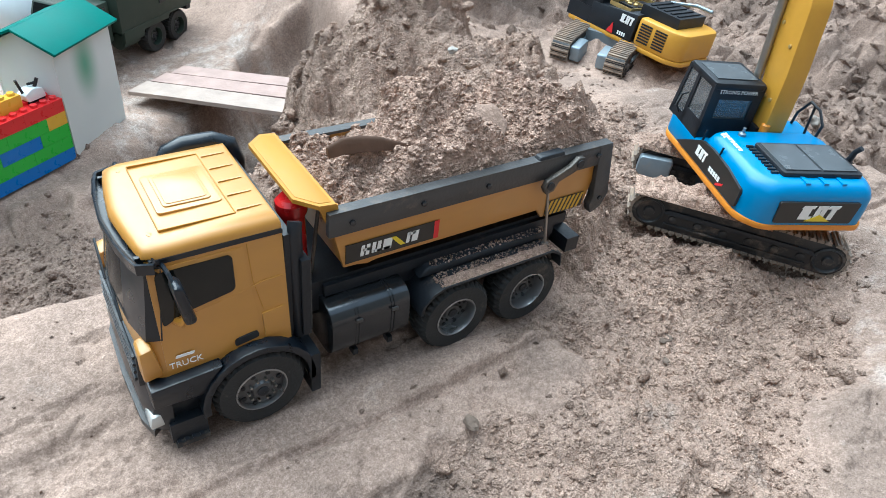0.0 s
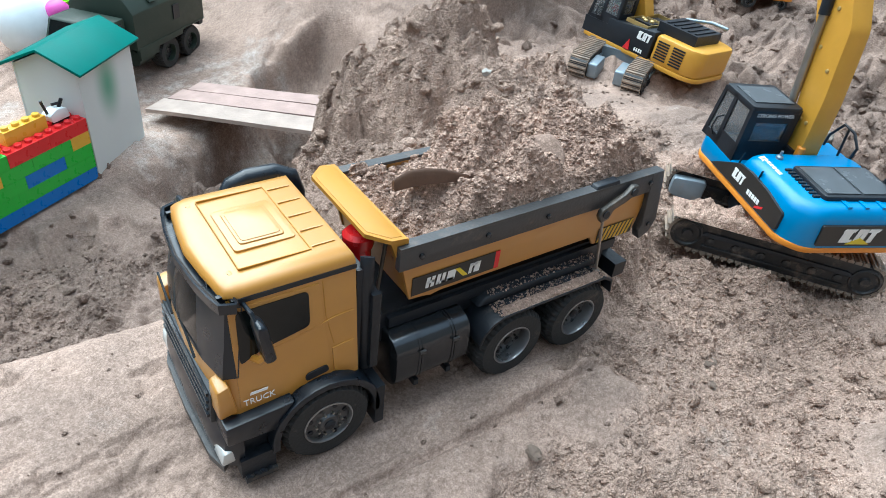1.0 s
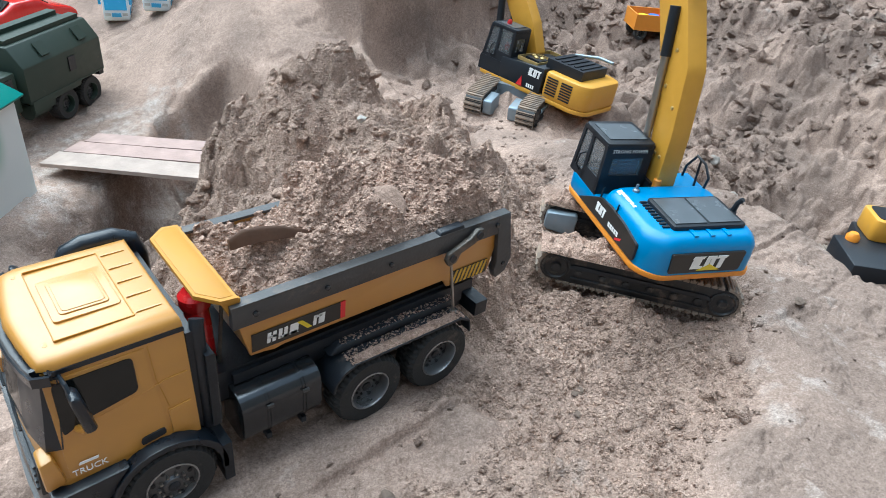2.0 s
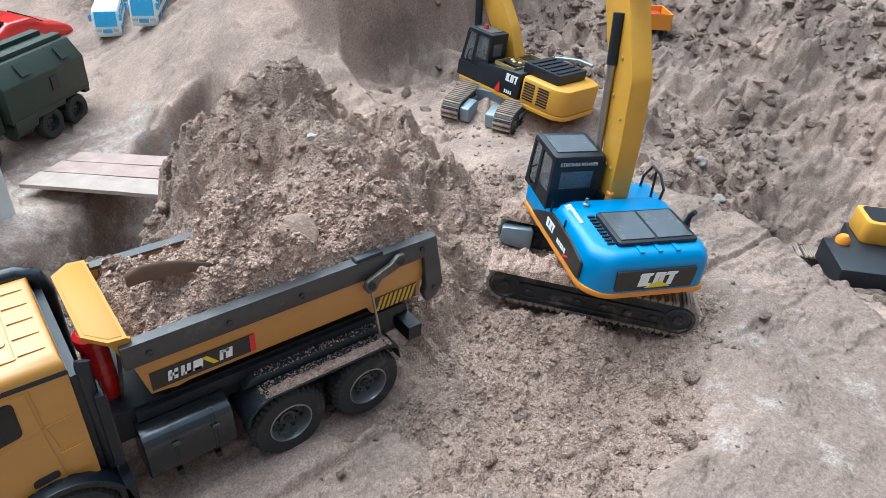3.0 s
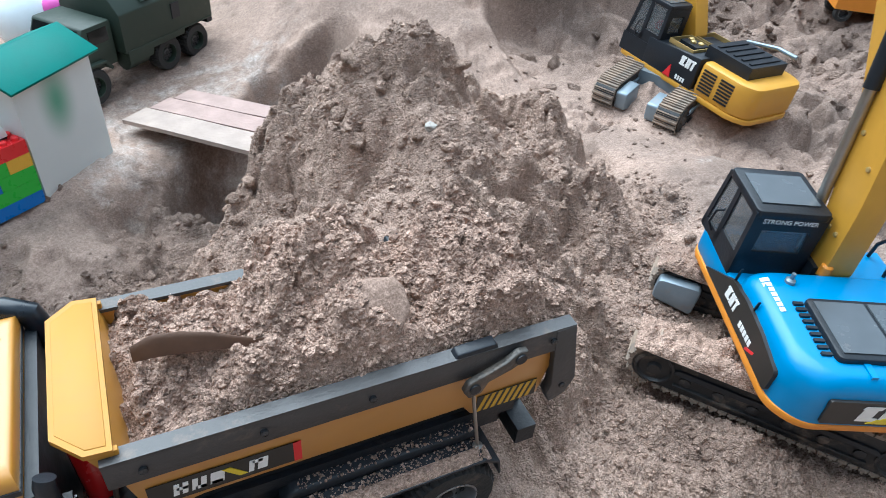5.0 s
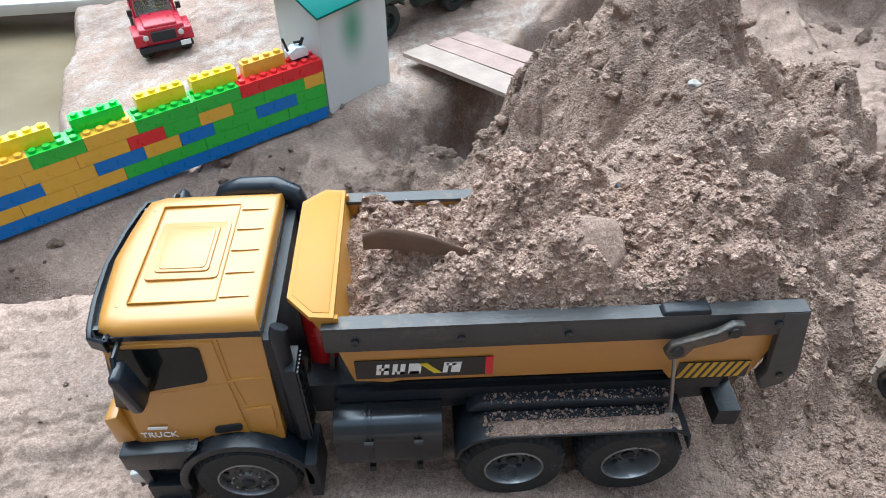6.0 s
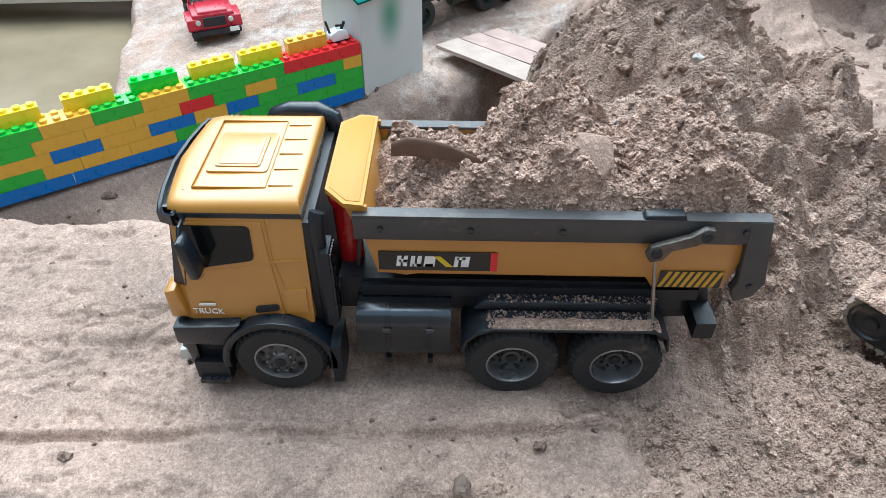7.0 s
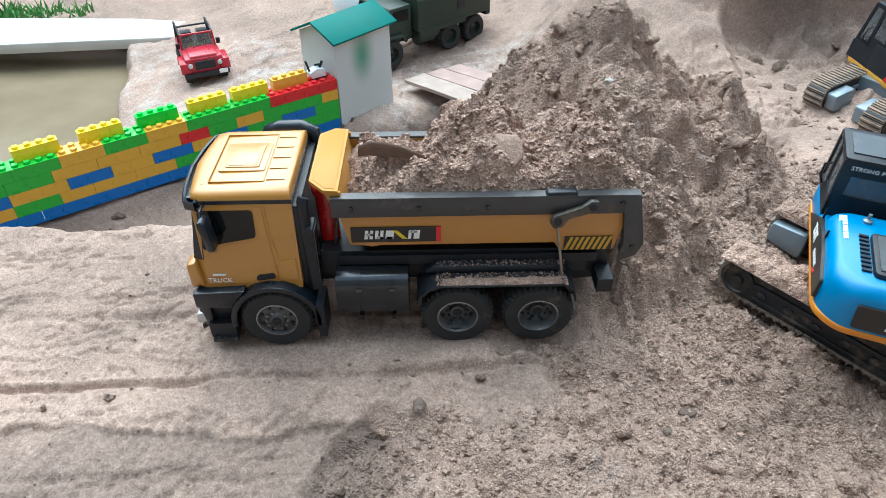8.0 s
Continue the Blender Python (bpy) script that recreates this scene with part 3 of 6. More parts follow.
for name, b in (("unseen_wall_south", (-4.2, 4.6, -1.75, -1.6, -0.6, 2.3)), ("unseen_wall_west", (-4.35, -4.2, -1.75, 5.0, -0.8, 2.3)), ("unseen_wall_east", (4.6, 4.75, -1.75, 5.0, -0.6, 2.3)), ("unseen_wall_north", (-4.35, 4.75, 5.0, 5.15, -0.8, 2.3))):
    tagged(part(name, box(*b, 0.01), UNSEEN_WALL), "unseen plain grey wall, added to cut light from the horizon", "wall", kind="structure")


def lump(rng, r, detail=1, jag=1.0):
    bm = bmesh.new()
    bmesh.ops.create_icosphere(bm, subdivisions=detail, radius=r)
    off = Vector((rng.uniform(0, 99), rng.uniform(0, 99), rng.uniform(0, 99)))
    sq = Vector((rng.uniform(0.75, 1.25), rng.uniform(0.75, 1.25), rng.uniform(0.55, 0.9)))
    for v in bm.verts:
        v.co = v.co * (1 + jag * 0.6 * noise.noise(v.co / r * 0.9 + off) + jag * 0.35 * noise.noise(v.co / r * 2.3 + off))
        v.co = Vector((v.co.x * sq.x, v.co.y * sq.y, v.co.z * sq.z))
    return bm


def crumbs(name, label, spots, mat, seed, detail=1, zones=None):
    """Many loose crumbs in one mesh: spots of (x, y, z, radius); zones: the ground's state at each."""
    rng = random.Random(seed)
    shapes = []
    for _ in range(16):
        bm = lump(rng, 1.0, detail, 1.25)
        bm.verts.ensure_lookup_table()
        shapes.append((np.array([v.co[:] for v in bm.verts]), np.array([[v.index for v in f.verts] for f in bm.faces])))
        bm.free()
    cos, tris, state, base = [], [], [], 0
    for i, (x, y, z, r) in enumerate(spots):
        c, f = shapes[rng.randrange(16)]
        a, t = rng.uniform(0, 6.28), rng.uniform(-0.6, 0.6)
        turn = np.array([[math.cos(a), -math.sin(a), 0], [math.sin(a), math.cos(a), 0], [0, 0, 1]]) @ np.array([[1, 0, 0], [0, math.cos(t), -math.sin(t)], [0, math.sin(t), math.cos(t)]])
        cos.append(c @ turn.T * r + (x, y, z))
        tris.append(f + base)
        if zones is not None:
            state.append(np.repeat(zones[i][None], len(c), 0))
        base += len(c)
    cos, tris = np.concatenate(cos), np.concatenate(tris)
    me = bpy.data.meshes.new(name)
    me.vertices.add(len(cos))
    me.vertices.foreach_set("co", cos.reshape(-1))
    me.loops.add(len(tris) * 3)
    me.polygons.add(len(tris))
    me.polygons.foreach_set("loop_start", np.arange(len(tris)) * 3)
    me.loops.foreach_set("vertex_index", tris.reshape(-1))
    me.update(calc_edges=True)
    me.polygons.foreach_set("use_smooth", np.full(len(tris), detail > 1, dtype=bool))
    if zones is not None:
        at = me.color_attributes.new("zone", "FLOAT_COLOR", "POINT")
        at.data.foreach_set("color", np.concatenate(state).astype(np.float32).reshape(-1))
    me.materials.append(mat)
    return tagged(new(name, me), label, "sand", kind="stuff")


def strewn(seed, count, x0, x1, y0, y1, small, large, power, wanted, sink):
    """Spots on the ground, thick where wanted(x, y, top, heap, loose) is near 1, with their zones."""
    rng = np.random.RandomState(seed)
    x, y = rng.uniform(x0, x1, count), rng.uniform(y0, y1, count)
    z, top, heap, loose = ground_height(x, y)
    keep = rng.uniform(0, 1, count) < wanted(x, y, top, heap, loose)
    keep &= ~((x > -0.12) & (x < 0.42) & (y > -0.005) & (y < 0.2))
    r = small + (large - small) * rng.uniform(0, 1, count) ** power
    zones = zone_of(x, y, top, heap, loose)
    zones[..., 2] = 1.0
    return [(a, b, c + sink * d, d) for a, b, c, d in zip(x[keep], y[keep], z[keep], r[keep])], zones[keep]


spots, zones = strewn(4, 100000, -0.3, 1.1, -0.33, 0.72, 0.0010, 0.0042, 5, lambda x, y, top, heap, loose: np.clip(0.008 + 0.8 * np.clip(loose - 0.25, 0, 1) * (0.6 + 0.8 * value_noise(x * 30, y * 30, 7)), 0, 1), 0.15)
crumbs("sand_crumbs", "loose brown crumbs of sand strewn over the ground", spots, CRUMB, 3, 1, zones)
spots, zones = strewn(6, 8200, -0.6, 1.1, -0.33, 0.95, 0.003, 0.0125, 4, lambda x, y, top, heap, loose: np.clip(0.003 + 0.3 * np.clip(loose - 0.15, 0, 1) + 0.06 * (1 - top), 0, 1), 0.0)
crumbs("sand_clods", "larger clods of damp sand lying about", spots, CRUMB, 5, 2, zones)


def on_bank(x, y, top, heap, loose):
    floor = (x < 1.42) & (y > 0.4)
    return np.where((top < 0.3) & (heap < 0.3), np.where(floor, 0.04, 0.8 * smooth(0.25, 0.6, value_noise(x * 9, y * 9, 17))), 0.0)


spots, zones = strewn(12, 21000, 0.86, 2.5, -0.3, 1.45, 0.0026, 0.021, 6, on_bank, -0.1)
crumbs("rubble", "rubble of broken earth on the dug bank", spots, CRUMB, 14, 1, zones)


# ---- the loaded dump truck ----
MID = 0.092  # the truck's centre line
truck = thing("dump_truck", "orange-yellow toy dump truck loaded with sand on the road", "toy truck")


def sym(y):
    return 2 * MID - y


def wheel(x, y, side, z=0.039, r=0.0425, w=0.031, front=False, parent=None, tyre_mat=None, rim_mat=None):
    """A lugged tyre on a dished rim; side -1 shows its face to -y."""
    rim_mat = rim_mat or RIM
    s = side
    seg = 108
    profile = [(0.56, 0.0), (0.72, s * 0.001), (0.9, s * 0.0005), (0.955, -s * 0.003), (0.985, -s * 0.0045), (0.985, -s * w * 0.47), (0.962, -s * w * 0.48), (0.962, -s * w * 0.52), (0.985, -s * w * 0.53), (0.985, -s * (w - 0.0045)), (0.955, -s * (w - 0.003)), (0.9, -s * w), (0.56, -s * w), (0.56, 0.0)]
    rings = []
    for rr, a in profile:
        ring = []
        for k in range(seg):
            lug = 1.0 if rr < 0.95 or (k + (1 if abs(a) > w / 2 else 0)) % 3 else 0.93 / 0.985
            q = r * rr * lug * (1.01 if rr > 0.98 and lug == 1.0 else 1.0)
            ring.append((x + q * math.cos(2 * math.pi * k / seg), y + a, z + q * math.sin(2 * math.pi * k / seg)))
        rings.append(ring)
    t = part("wheel", loft(rings, False), tyre_mat or RUBBER, parent)
    dish = 0.004 if front else 0.013
    rim = lathe([(r * 0.57, -s * 0.002), (r * 0.56, s * 0.0006), (r * 0.53, s * 0.0008), (r * 0.515, -s * 0.001), (r * 0.5, -s * dish)], 32, (x, y, z), cap=False)
    part("rim", rim, rim_mat, t)
    part("wheel_disc", lathe([(r * 0.51, -s * dish), (r * 0.42, -s * (dish - 0.001)), (r * 0.24, -s * (0.0015 if front else 0.012)), (r * 0.2, s * (0.0012 if front else -0.0085)), (r * 0.1, s * (0.0022 if front else -0.0075)), (0.0004, s * (0.0022 if front else -0.0075))], 32, (x, y, z), cap=False), DISCM, t)
    part("hub_cap", lathe([(r * 0.13, -s * 0.012), (r * 0.13, s * (0.003 if front else -0.0065)), (r * 0.09, s * (0.0042 if front else -0.0055)), (0.0004, s * (0.0042 if front else -0.0055))], 16, (x, y, z), cap=False), BLACK, t)
    nut = hole = None
    for k in range(10):
        a = 2 * math.pi * k / 10
        at = Matrix.Translation((x + r * 0.29 * math.cos(a), y, z + r * 0.29 * math.sin(a)))
        if nut is None:
            ob = part("wheel_nut", lathe([(0.0013, -s * 0.014), (0.0013, s * (0.0018 if front else -0.010)), (0.0004, s * (0.0022 if front else -0.0096))], 6, (0, 0, 0)), CHROME if front else BLACK, t)
            nut = ob.data
        else:
            ob = new("wheel_nut", nut)
            ob.parent = t
        ob.matrix_basis = at
    for k in range(8):
        a = 2 * math.pi * (k + 0.5) / 8
        at = Matrix.Translation((x + r * 0.42 * math.cos(a), y, z + r * 0.42 * math.sin(a)))
        if hole is None:
            ob = part("rim_slot", lathe([(0.0023, -s * 0.015), (0.0023, -s * (0.0016 if front else 0.0112))], 8, (0, 0, 0)), BLACK, t)
            hole = ob.data
        else:
            ob = new("rim_slot", hole)
            ob.parent = t
        ob.matrix_basis = at
    return t


def build_truck():
    P = truck
    wheel(0, 0.0, -1, front=True, parent=P)
    wheel(0, sym(0.0), 1, front=True, parent=P)
    for x in (0.21, 0.304):
        wheel(x, 0.0, -1, parent=P)
        wheel(x, sym(0.0), 1, parent=P)
    # frame
    for y in (0.06, sym(0.06) - 0.012):
        part("chassis_rail", box(-0.07, 0.375, y, y + 0.012, 0.05, 0.078, 0.001), BLACK, P)
    for x in (0.0, 0.21, 0.304):
        part("axle", tube([(x, 0.02, 0.039), (x, sym(0.02), 0.039)], 0.007, 12), BLACK, P)
    part("deck_frame", box(0.055, 0.36, 0.035, sym(0.035), 0.078, 0.112, 0.002), BLACK, P)
    for y in (0.03, sym(0.03) - 0.01):
        part("deck_rail", box(0.075, 0.37, y, y + 0.01, 0.096, 0.108, 0.001), BLACK, P)
    # cab: side outline pulled across, sides leaning in, front corners rounded
    def cab_ring(z):
        f = (z - 0.07) / 0.135
        y0 = 0.011 + 0.0125 * max(0, f)
        y1 = sym(y0)
        xf = -0.096 + 0.022 * max(0, f - 0.25) ** 1.2
        xb = 0.034
        c = 0.016 + 0.006 * f
        return [(xb, y0, z), (xf + c, y0, z), (xf + c * 0.35, y0 + c * 0.22, z), (xf + 0.004, y0 + c * 0.75, z), (xf, y0 + c * 1.8, z), (xf - 0.003, MID, z),
                (xf, y1 - c * 1.8, z), (xf + 0.004, y1 - c * 0.75, z), (xf + c * 0.35, y1 - c * 0.22, z), (xf + c, y1, z), (xb, y1, z)]
    part("cab", loft([cab_ring(z) for z in (0.079, 0.09, 0.11, 0.13, 0.15, 0.17, 0.188)]), YELLOW, P, "orange-yellow cab shell")
    # roof: rounded cap
    rings = []
    for k, (z, s) in enumerate(((0.1915, 0.0), (0.196, 0.0006), (0.1995, 0.0028), (0.2018, 0.0072), (0.2028, 0.014))):
        r = cab_ring(0.19)
        ring = []
        for x, y, _ in r:
            cx = 0.0
            nx = x + (s * 1.5 if x < -0.03 else (-s * 0.35 if x > 0 else 0)) - 0.003 * (1 if x < -0.03 else 0)
            ny = y + (MID - y) / abs(MID - y) * s if abs(MID - y) > 1e-4 else y
            ring.append((nx, ny, z + (0.001 if x > -0.02 else -0.001) * (k / 4)))
        rings.append(ring)
    roof = part("roof", loft(rings), YELLOW, P, "glossy orange-yellow cab roof")
    hz = 0.2036
    part("roof_hatch", prism(rounded([(-0.05, 0.062), (0.001, 0.062), (0.001, sym(0.062)), (-0.05, sym(0.062))], 0.004), hz - 0.006, hz + 0.0006, "z", 0.0005), YELLOW, roof)
    part("hatch_plate", prism(rounded([(-0.044, 0.068), (-0.006, 0.068), (-0.006, sym(0.068)), (-0.044, sym(0.068))], 0.004), hz, hz + 0.0019, "z", 0.0008), YELLOW, roof)
    part("hatch_rim", prism(rounded([(-0.0415, 0.0705), (-0.0085, 0.0705), (-0.0085, sym(0.0705)), (-0.0415, sym(0.0705))], 0.004), hz, hz + 0.0026, "z", 0.0006), YELLOW, roof)
    for y in (0.043, 0.066, 0.089, 0.112, 0.135):
        part("roof_rib", box(0.006, 0.026, y, y + 0.0012, hz - 0.004, hz + 0.0009, 0.0003, 1), YELLOW, roof)
    for y in (0.0405, sym(0.0417)):
        part("roof_seam", box(-0.055, 0.004, y, y + 0.0008, hz - 0.004, hz + 0.0004), MATTE, roof)
    for x in (-0.0555, 0.0035):
        part("roof_seam", box(x, x + 0.0008, 0.0413, sym(0.0417), hz - 0.004, hz + 0.0004), MATTE, roof)
    for y in (0.03, sym(0.03)):
        part("marker_lamp", lathe([(0.003, 0), (0.0026, 0.0012), (0.0008, 0.0016)], 10, (-0.064, y + (0.012 if y < MID else -0.012), 0.2005), "z"), YELLOW, roof)
    part("drip_strip", box(-0.073, 0.0345, 0.0212, sym(0.0212), 0.1875, 0.1918), TRIM, P)
    # windscreen and its black frame
    def front_ring(z, out, y_in):
        f = (z - 0.07) / 0.135
        xf = -0.096 + 0.022 * max(0, f - 0.25) ** 1.2 - out
        c = 0.016 + 0.006 * f
        y0 = 0.011 + 0.0125 * f - out * 0.6 + y_in
        y1 = sym(y0)
        back = 0.02
        return [(xf + c * 0.9 + 0.004, y0, z), (xf + c * 0.35, y0 + c * 0.22, z), (xf + 0.004, y0 + c * 0.75, z), (xf, y0 + c * 1.8, z), (xf - 0.003, MID, z),
                (xf, y1 - c * 1.8, z), (xf + 0.004, y1 - c * 0.75, z), (xf + c * 0.35, y1 - c * 0.22, z), (xf + c * 0.9 + 0.004, y1, z), (xf + back + 0.004, y1 - 0.02, z), (xf + back + 0.004, y0 + 0.02, z)]
    part("windscreen_frame", loft([front_ring(z, 0.0022, 0) for z in (0.119, 0.135, 0.15, 0.17, 0.186)]), TRIM, P)
    part("windscreen", loft([front_ring(z, 0.0032, 0.012) for z in (0.126, 0.14, 0.158, 0.178)]), GLASS, P, "dark glossy windscreen")
    visor = loft([front_ring(z, o, 0) for z, o in ((0.1805, 0.004), (0.183, 0.009), (0.1925, 0.0112), (0.1935, 0.0102), (0.1925, 0.0082), (0.187, 0.0072))])
    bar = part("sun_visor", visor, TRIM, P, "black visor bar standing off the roof")
    for y in (0.03, 0.052, 0.079, sym(0.079), sym(0.052), sym(0.03)):
        part("visor_bracket", box(-0.0845, -0.07, y - 0.0018, y + 0.0018, 0.186, 0.1925, 0.0006, 1), TRIM, bar)
    for y in (0.055, 0.115):
        part("wiper", tube([(-0.1005, y, 0.116), (-0.1000, y + 0.012, 0.12), (-0.0985, y + 0.045, 0.128)], 0.0012, 6), BLACK, P)
    # doors on both sides: window, handle, seams
    for s, yy in ((-1, 0.0), (1, sym(0.0))):
        def Y(z, o=0.0):
            f = (z - 0.07) / 0.135
            y0 = 0.011 + 0.0125 * f - o
            return y0 if s < 0 else sym(y0)
        def panel(pts, o0, o1):
            b = bmesh.new()
            a0, a1 = [b.verts.new((x, Y(z, o0), z)) for x, z in pts], [b.verts.new((x, Y(z, o1), z)) for x, z in pts]
            b.faces.new(a0)
            b.faces.new(a1[::-1])
            for i in range(len(pts)):
                b.faces.new((a0[i], a1[i], a1[(i + 1) % len(pts)], a0[(i + 1) % len(pts)]))
            return b
        door = part("door", soften(panel([(-0.078, 0.087), (-0.078, 0.184), (0.001, 0.184), (0.003, 0.15), (0.009, 0.086)], -0.002, 0.0009), 0.0006), YELLOW, P)
        part("door_window", soften(panel(rounded([(-0.073, 0.131), (-0.0715, 0.1805), (-0.0085, 0.1805), (-0.009, 0.147), (-0.05, 0.1395)], 0.005, 4), -0.002, 0.0017), 0.0006), GLASS, door, "dark side window")
        part("door_handle", soften(panel(rounded([(-0.0165, 0.0905), (-0.0155, 0.0975), (0.0045, 0.1), (0.0055, 0.0935)], 0.0035, 3), -0.002, 0.0024), 0.0008), BLACK, door, "black recessed door handle")
        part("rear_panel", soften(panel([(0.011, 0.09), (0.010, 0.115), (0.030, 0.117), (0.030, 0.092)], -0.002, 0.0015), 0.0005), YELLOW, P)
        part("cab_seam", panel([(0.0115, 0.119), (0.0055, 0.15), (0.004, 0.185), (0.0046, 0.185), (0.0061, 0.15), (0.0121, 0.119)], -0.002, 0.0005), MATTE, P)
        part("crease", panel([(-0.05, 0.1355), (-0.006, 0.1425), (0.012, 0.147), (0.031, 0.148), (0.031, 0.1465), (0.012, 0.1455), (-0.006, 0.141), (-0.05, 0.134)], -0.002, 0.0012), YELLOW, P)
        part("side_step", box(-0.088, -0.05, yy + (0.001 if s < 0 else -0.022), yy + (0.022 if s < 0 else -0.001), 0.012, 0.034, 0.002), BLACK, P)
        part("step_tread", box(-0.086, -0.05, yy - (0.003 if s < 0 else 0.015), yy + (0.015 if s < 0 else 0.003), 0.008, 0.013, 0.001), BLACKD, P)
        # lower skirt and wheel arch
        arch = []
        for k in range(15):
            a = math.radians(-8 + 196 * k / 14)
            arch.append((0.053 * math.cos(a), 0.0365 + 0.053 * math.sin(a)))
        inner = [(0.046 * math.cos(math.radians(188 - 196 * k / 14)), 0.0365 + 0.046 * math.sin(math.radians(188 - 196 * k / 14))) for k in range(15)]
        y0, y1 = (yy - 0.001, yy + 0.036) if s < 0 else (yy - 0.036, yy + 0.001)
        part("front_fender", soften(prism(arch + inner, y0, y1), 0.0012), TRIM, P)
        part("skirt", prism([(-0.097, 0.059), (-0.097, 0.08), (-0.03, 0.083), (-0.042, 0.068), (-0.047, 0.057)], y0 + 0.002 if s < 0 else y0, y1 if s < 0 else y1 - 0.002, off=0.002), TRIM, P)
        part("step_well", prism([(-0.094, 0.03), (-0.096, 0.06), (-0.047, 0.058), (-0.052, 0.03)], y0 + 0.012 if s < 0 else y0, y1 if s < 0 else y1 - 0.012, off=0.001), BLACK, P)
        for k in range(4):
            part("tread_bar", box(-0.085 + 0.0085 * k, -0.081 + 0.0085 * k, yy - (0.0028 if s < 0 else 0.014), yy + (0.014 if s < 0 else 0.0028), 0.0126, 0.0148, 0.0004, 1), BLACK, P)
        part("mud_flap", box(0.047, 0.056, y0, y1, 0.012, 0.06, 0.0015), BLACK, P)
        # mirror
        my = yy + 0.001 if s < 0 else yy - 0.001
        arm = part("mirror", soften(prism([(-0.056, 0.1455), (-0.0625, 0.179), (-0.0615, 0.1845), (-0.055, 0.1845), (-0.0525, 0.181), (-0.0465, 0.149), (-0.0475, 0.1455)], my - 0.009, my + 0.009), 0.003), TRIM, P, "black door mirror")
        part("mirror_bracket", tube([(-0.059, my, 0.181), (-0.0605, my - s * 0.006, 0.1875), (-0.062, my - s * 0.022, 0.1865)], 0.0024, 8), TRIM, arm)
        part("mirror_foot", tube([(-0.051, my + 0.001, 0.1455), (-0.055, my - s * 0.008, 0.136), (-0.061, my - s * 0.018, 0.133)], 0.0036, 8), YELLOW, arm)
        # headlamp
        part("headlamp", soften(prism([(-0.1025, 0.032), (-0.1005, 0.046), (-0.092, 0.047), (-0.09, 0.033)], yy + (0.005 if s < 0 else -0.027), yy + (0.027 if s < 0 else -0.005)), 0.002), LAMP, P, "clear headlamp")
        part("corner_lamp", soften(prism([(-0.0985, 0.083), (-0.0985, 0.115), (-0.088, 0.118), (-0.082, 0.086)], yy + (0.0095 if s < 0 else -0.03), yy + (0.03 if s < 0 else -0.0095)), 0.0025), YELLOW, P)
    part("bumper", loft([[(-0.09 + c, 0.004 + d, z), (-0.098 + c, 0.009 + d, z), (-0.103 + c, 0.03, z), (-0.105 + c, MID, z), (-0.103 + c, sym(0.03), z), (-0.098 + c, sym(0.009 + d), z), (-0.09 + c, sym(0.004 + d), z), (-0.082, sym(0.004 + d), z), (-0.082, 0.004 + d, z)]
                         for z, c, d in ((0.02, 0.005, 0.005), (0.026, 0.001, 0.001), (0.045, 0.0, 0), (0.058, 0.002, 0.001), (0.074, 0.007, 0.004))]), TRIM, P, "dark front bumper")
    part("bumper_lip", loft([[(-0.1, 0.011, z), (-0.106, 0.03, z), (-0.108, MID, z), (-0.106, sym(0.03), z), (-0.1, sym(0.011), z), (-0.09, sym(0.02), z), (-0.09, 0.02, z)] for z in (0.0165, 0.0235)]), GREY, P)
    grille = part("grille", soften(prism([(-0.1015, 0.066), (-0.0995, 0.098), (-0.09, 0.1), (-0.09, 0.064)], 0.026, sym(0.026)), 0.001), BLACK, P)
    for z in (0.07, 0.078, 0.086, 0.094):
        part("grille_bar", box(-0.1032 + (z - 0.07) * 0.06, -0.098, 0.03, sym(0.03), z, z + 0.003, 0.0006), TRIM, grille)
    # between cab and body
    part("back_wall", box(0.0345, 0.042, 0.02, sym(0.02), 0.07, 0.185, 0.002), BLACK, P)
    part("exhaust_pipe", tube([(0.045, 0.0225, 0.07), (0.045, 0.0225, 0.18), (0.0452, 0.023, 0.1885), (0.0465, 0.025, 0.1925)], 0.0062, 12), BLACK, P)
    part("heat_shield", box(0.046, 0.0535, 0.012, 0.035, 0.075, 0.16, 0.002), BLACK, P)
    for k in range(6):
        part("shield_rib", box(0.0534, 0.0552, 0.0135 + 0.0036 * k, 0.0152 + 0.0036 * k, 0.078, 0.157, 0.0004), TANK, P)
    duct = [(-0.02, sym(0.012), 0.182), (-0.014, sym(0.012), 0.193), (0.0, sym(0.013), 0.1985), (0.026, sym(0.015), 0.1995), (0.04, sym(0.018), 0.194), (0.0445, sym(0.02), 0.178), (0.0445, sym(0.02), 0.08)]
    part("air_intake", tube(duct, 0.009, 12), TRIM, P, "curved black air intake duct")
    ram = part("hoist_ram", tube([(0.0635, 0.066, 0.085), (0.0615, 0.069, 0.178)], 0.0115, 20), RED, P, "red hydraulic ram cylinder")
    part("ram_cap", lathe([(0.0135, 0), (0.0145, 0.003), (0.0145, 0.012), (0.011, 0.016)], 20, (0.0615, 0.069, 0.171), "z"), RED, ram)
    part("hoist_rod", tube([(0.0705, 0.05, 0.112), (0.079, 0.05, 0.185)], 0.0019, 8), GRIMY, P)
    # tanks and rear wings on both sides
    for s, yy in ((-1, 0.0), (1, sym(0.0))):
        def span(a, b):
            return (yy + a, yy + b) if s < 0 else (yy - b, yy - a)
        a, b = span(0.005, 0.052)
        face = [(0.005, 0.052), (0.005, 0.079), (0.0075, 0.087), (0.014, 0.0925), (0.022, 0.0945), (0.052, 0.0945), (0.052, 0.036), (0.022, 0.036), (0.0135, 0.0385), (0.0075, 0.044)]
        o = rounded([(yy - s * y, z) for y, z in face], 0.004, 3)
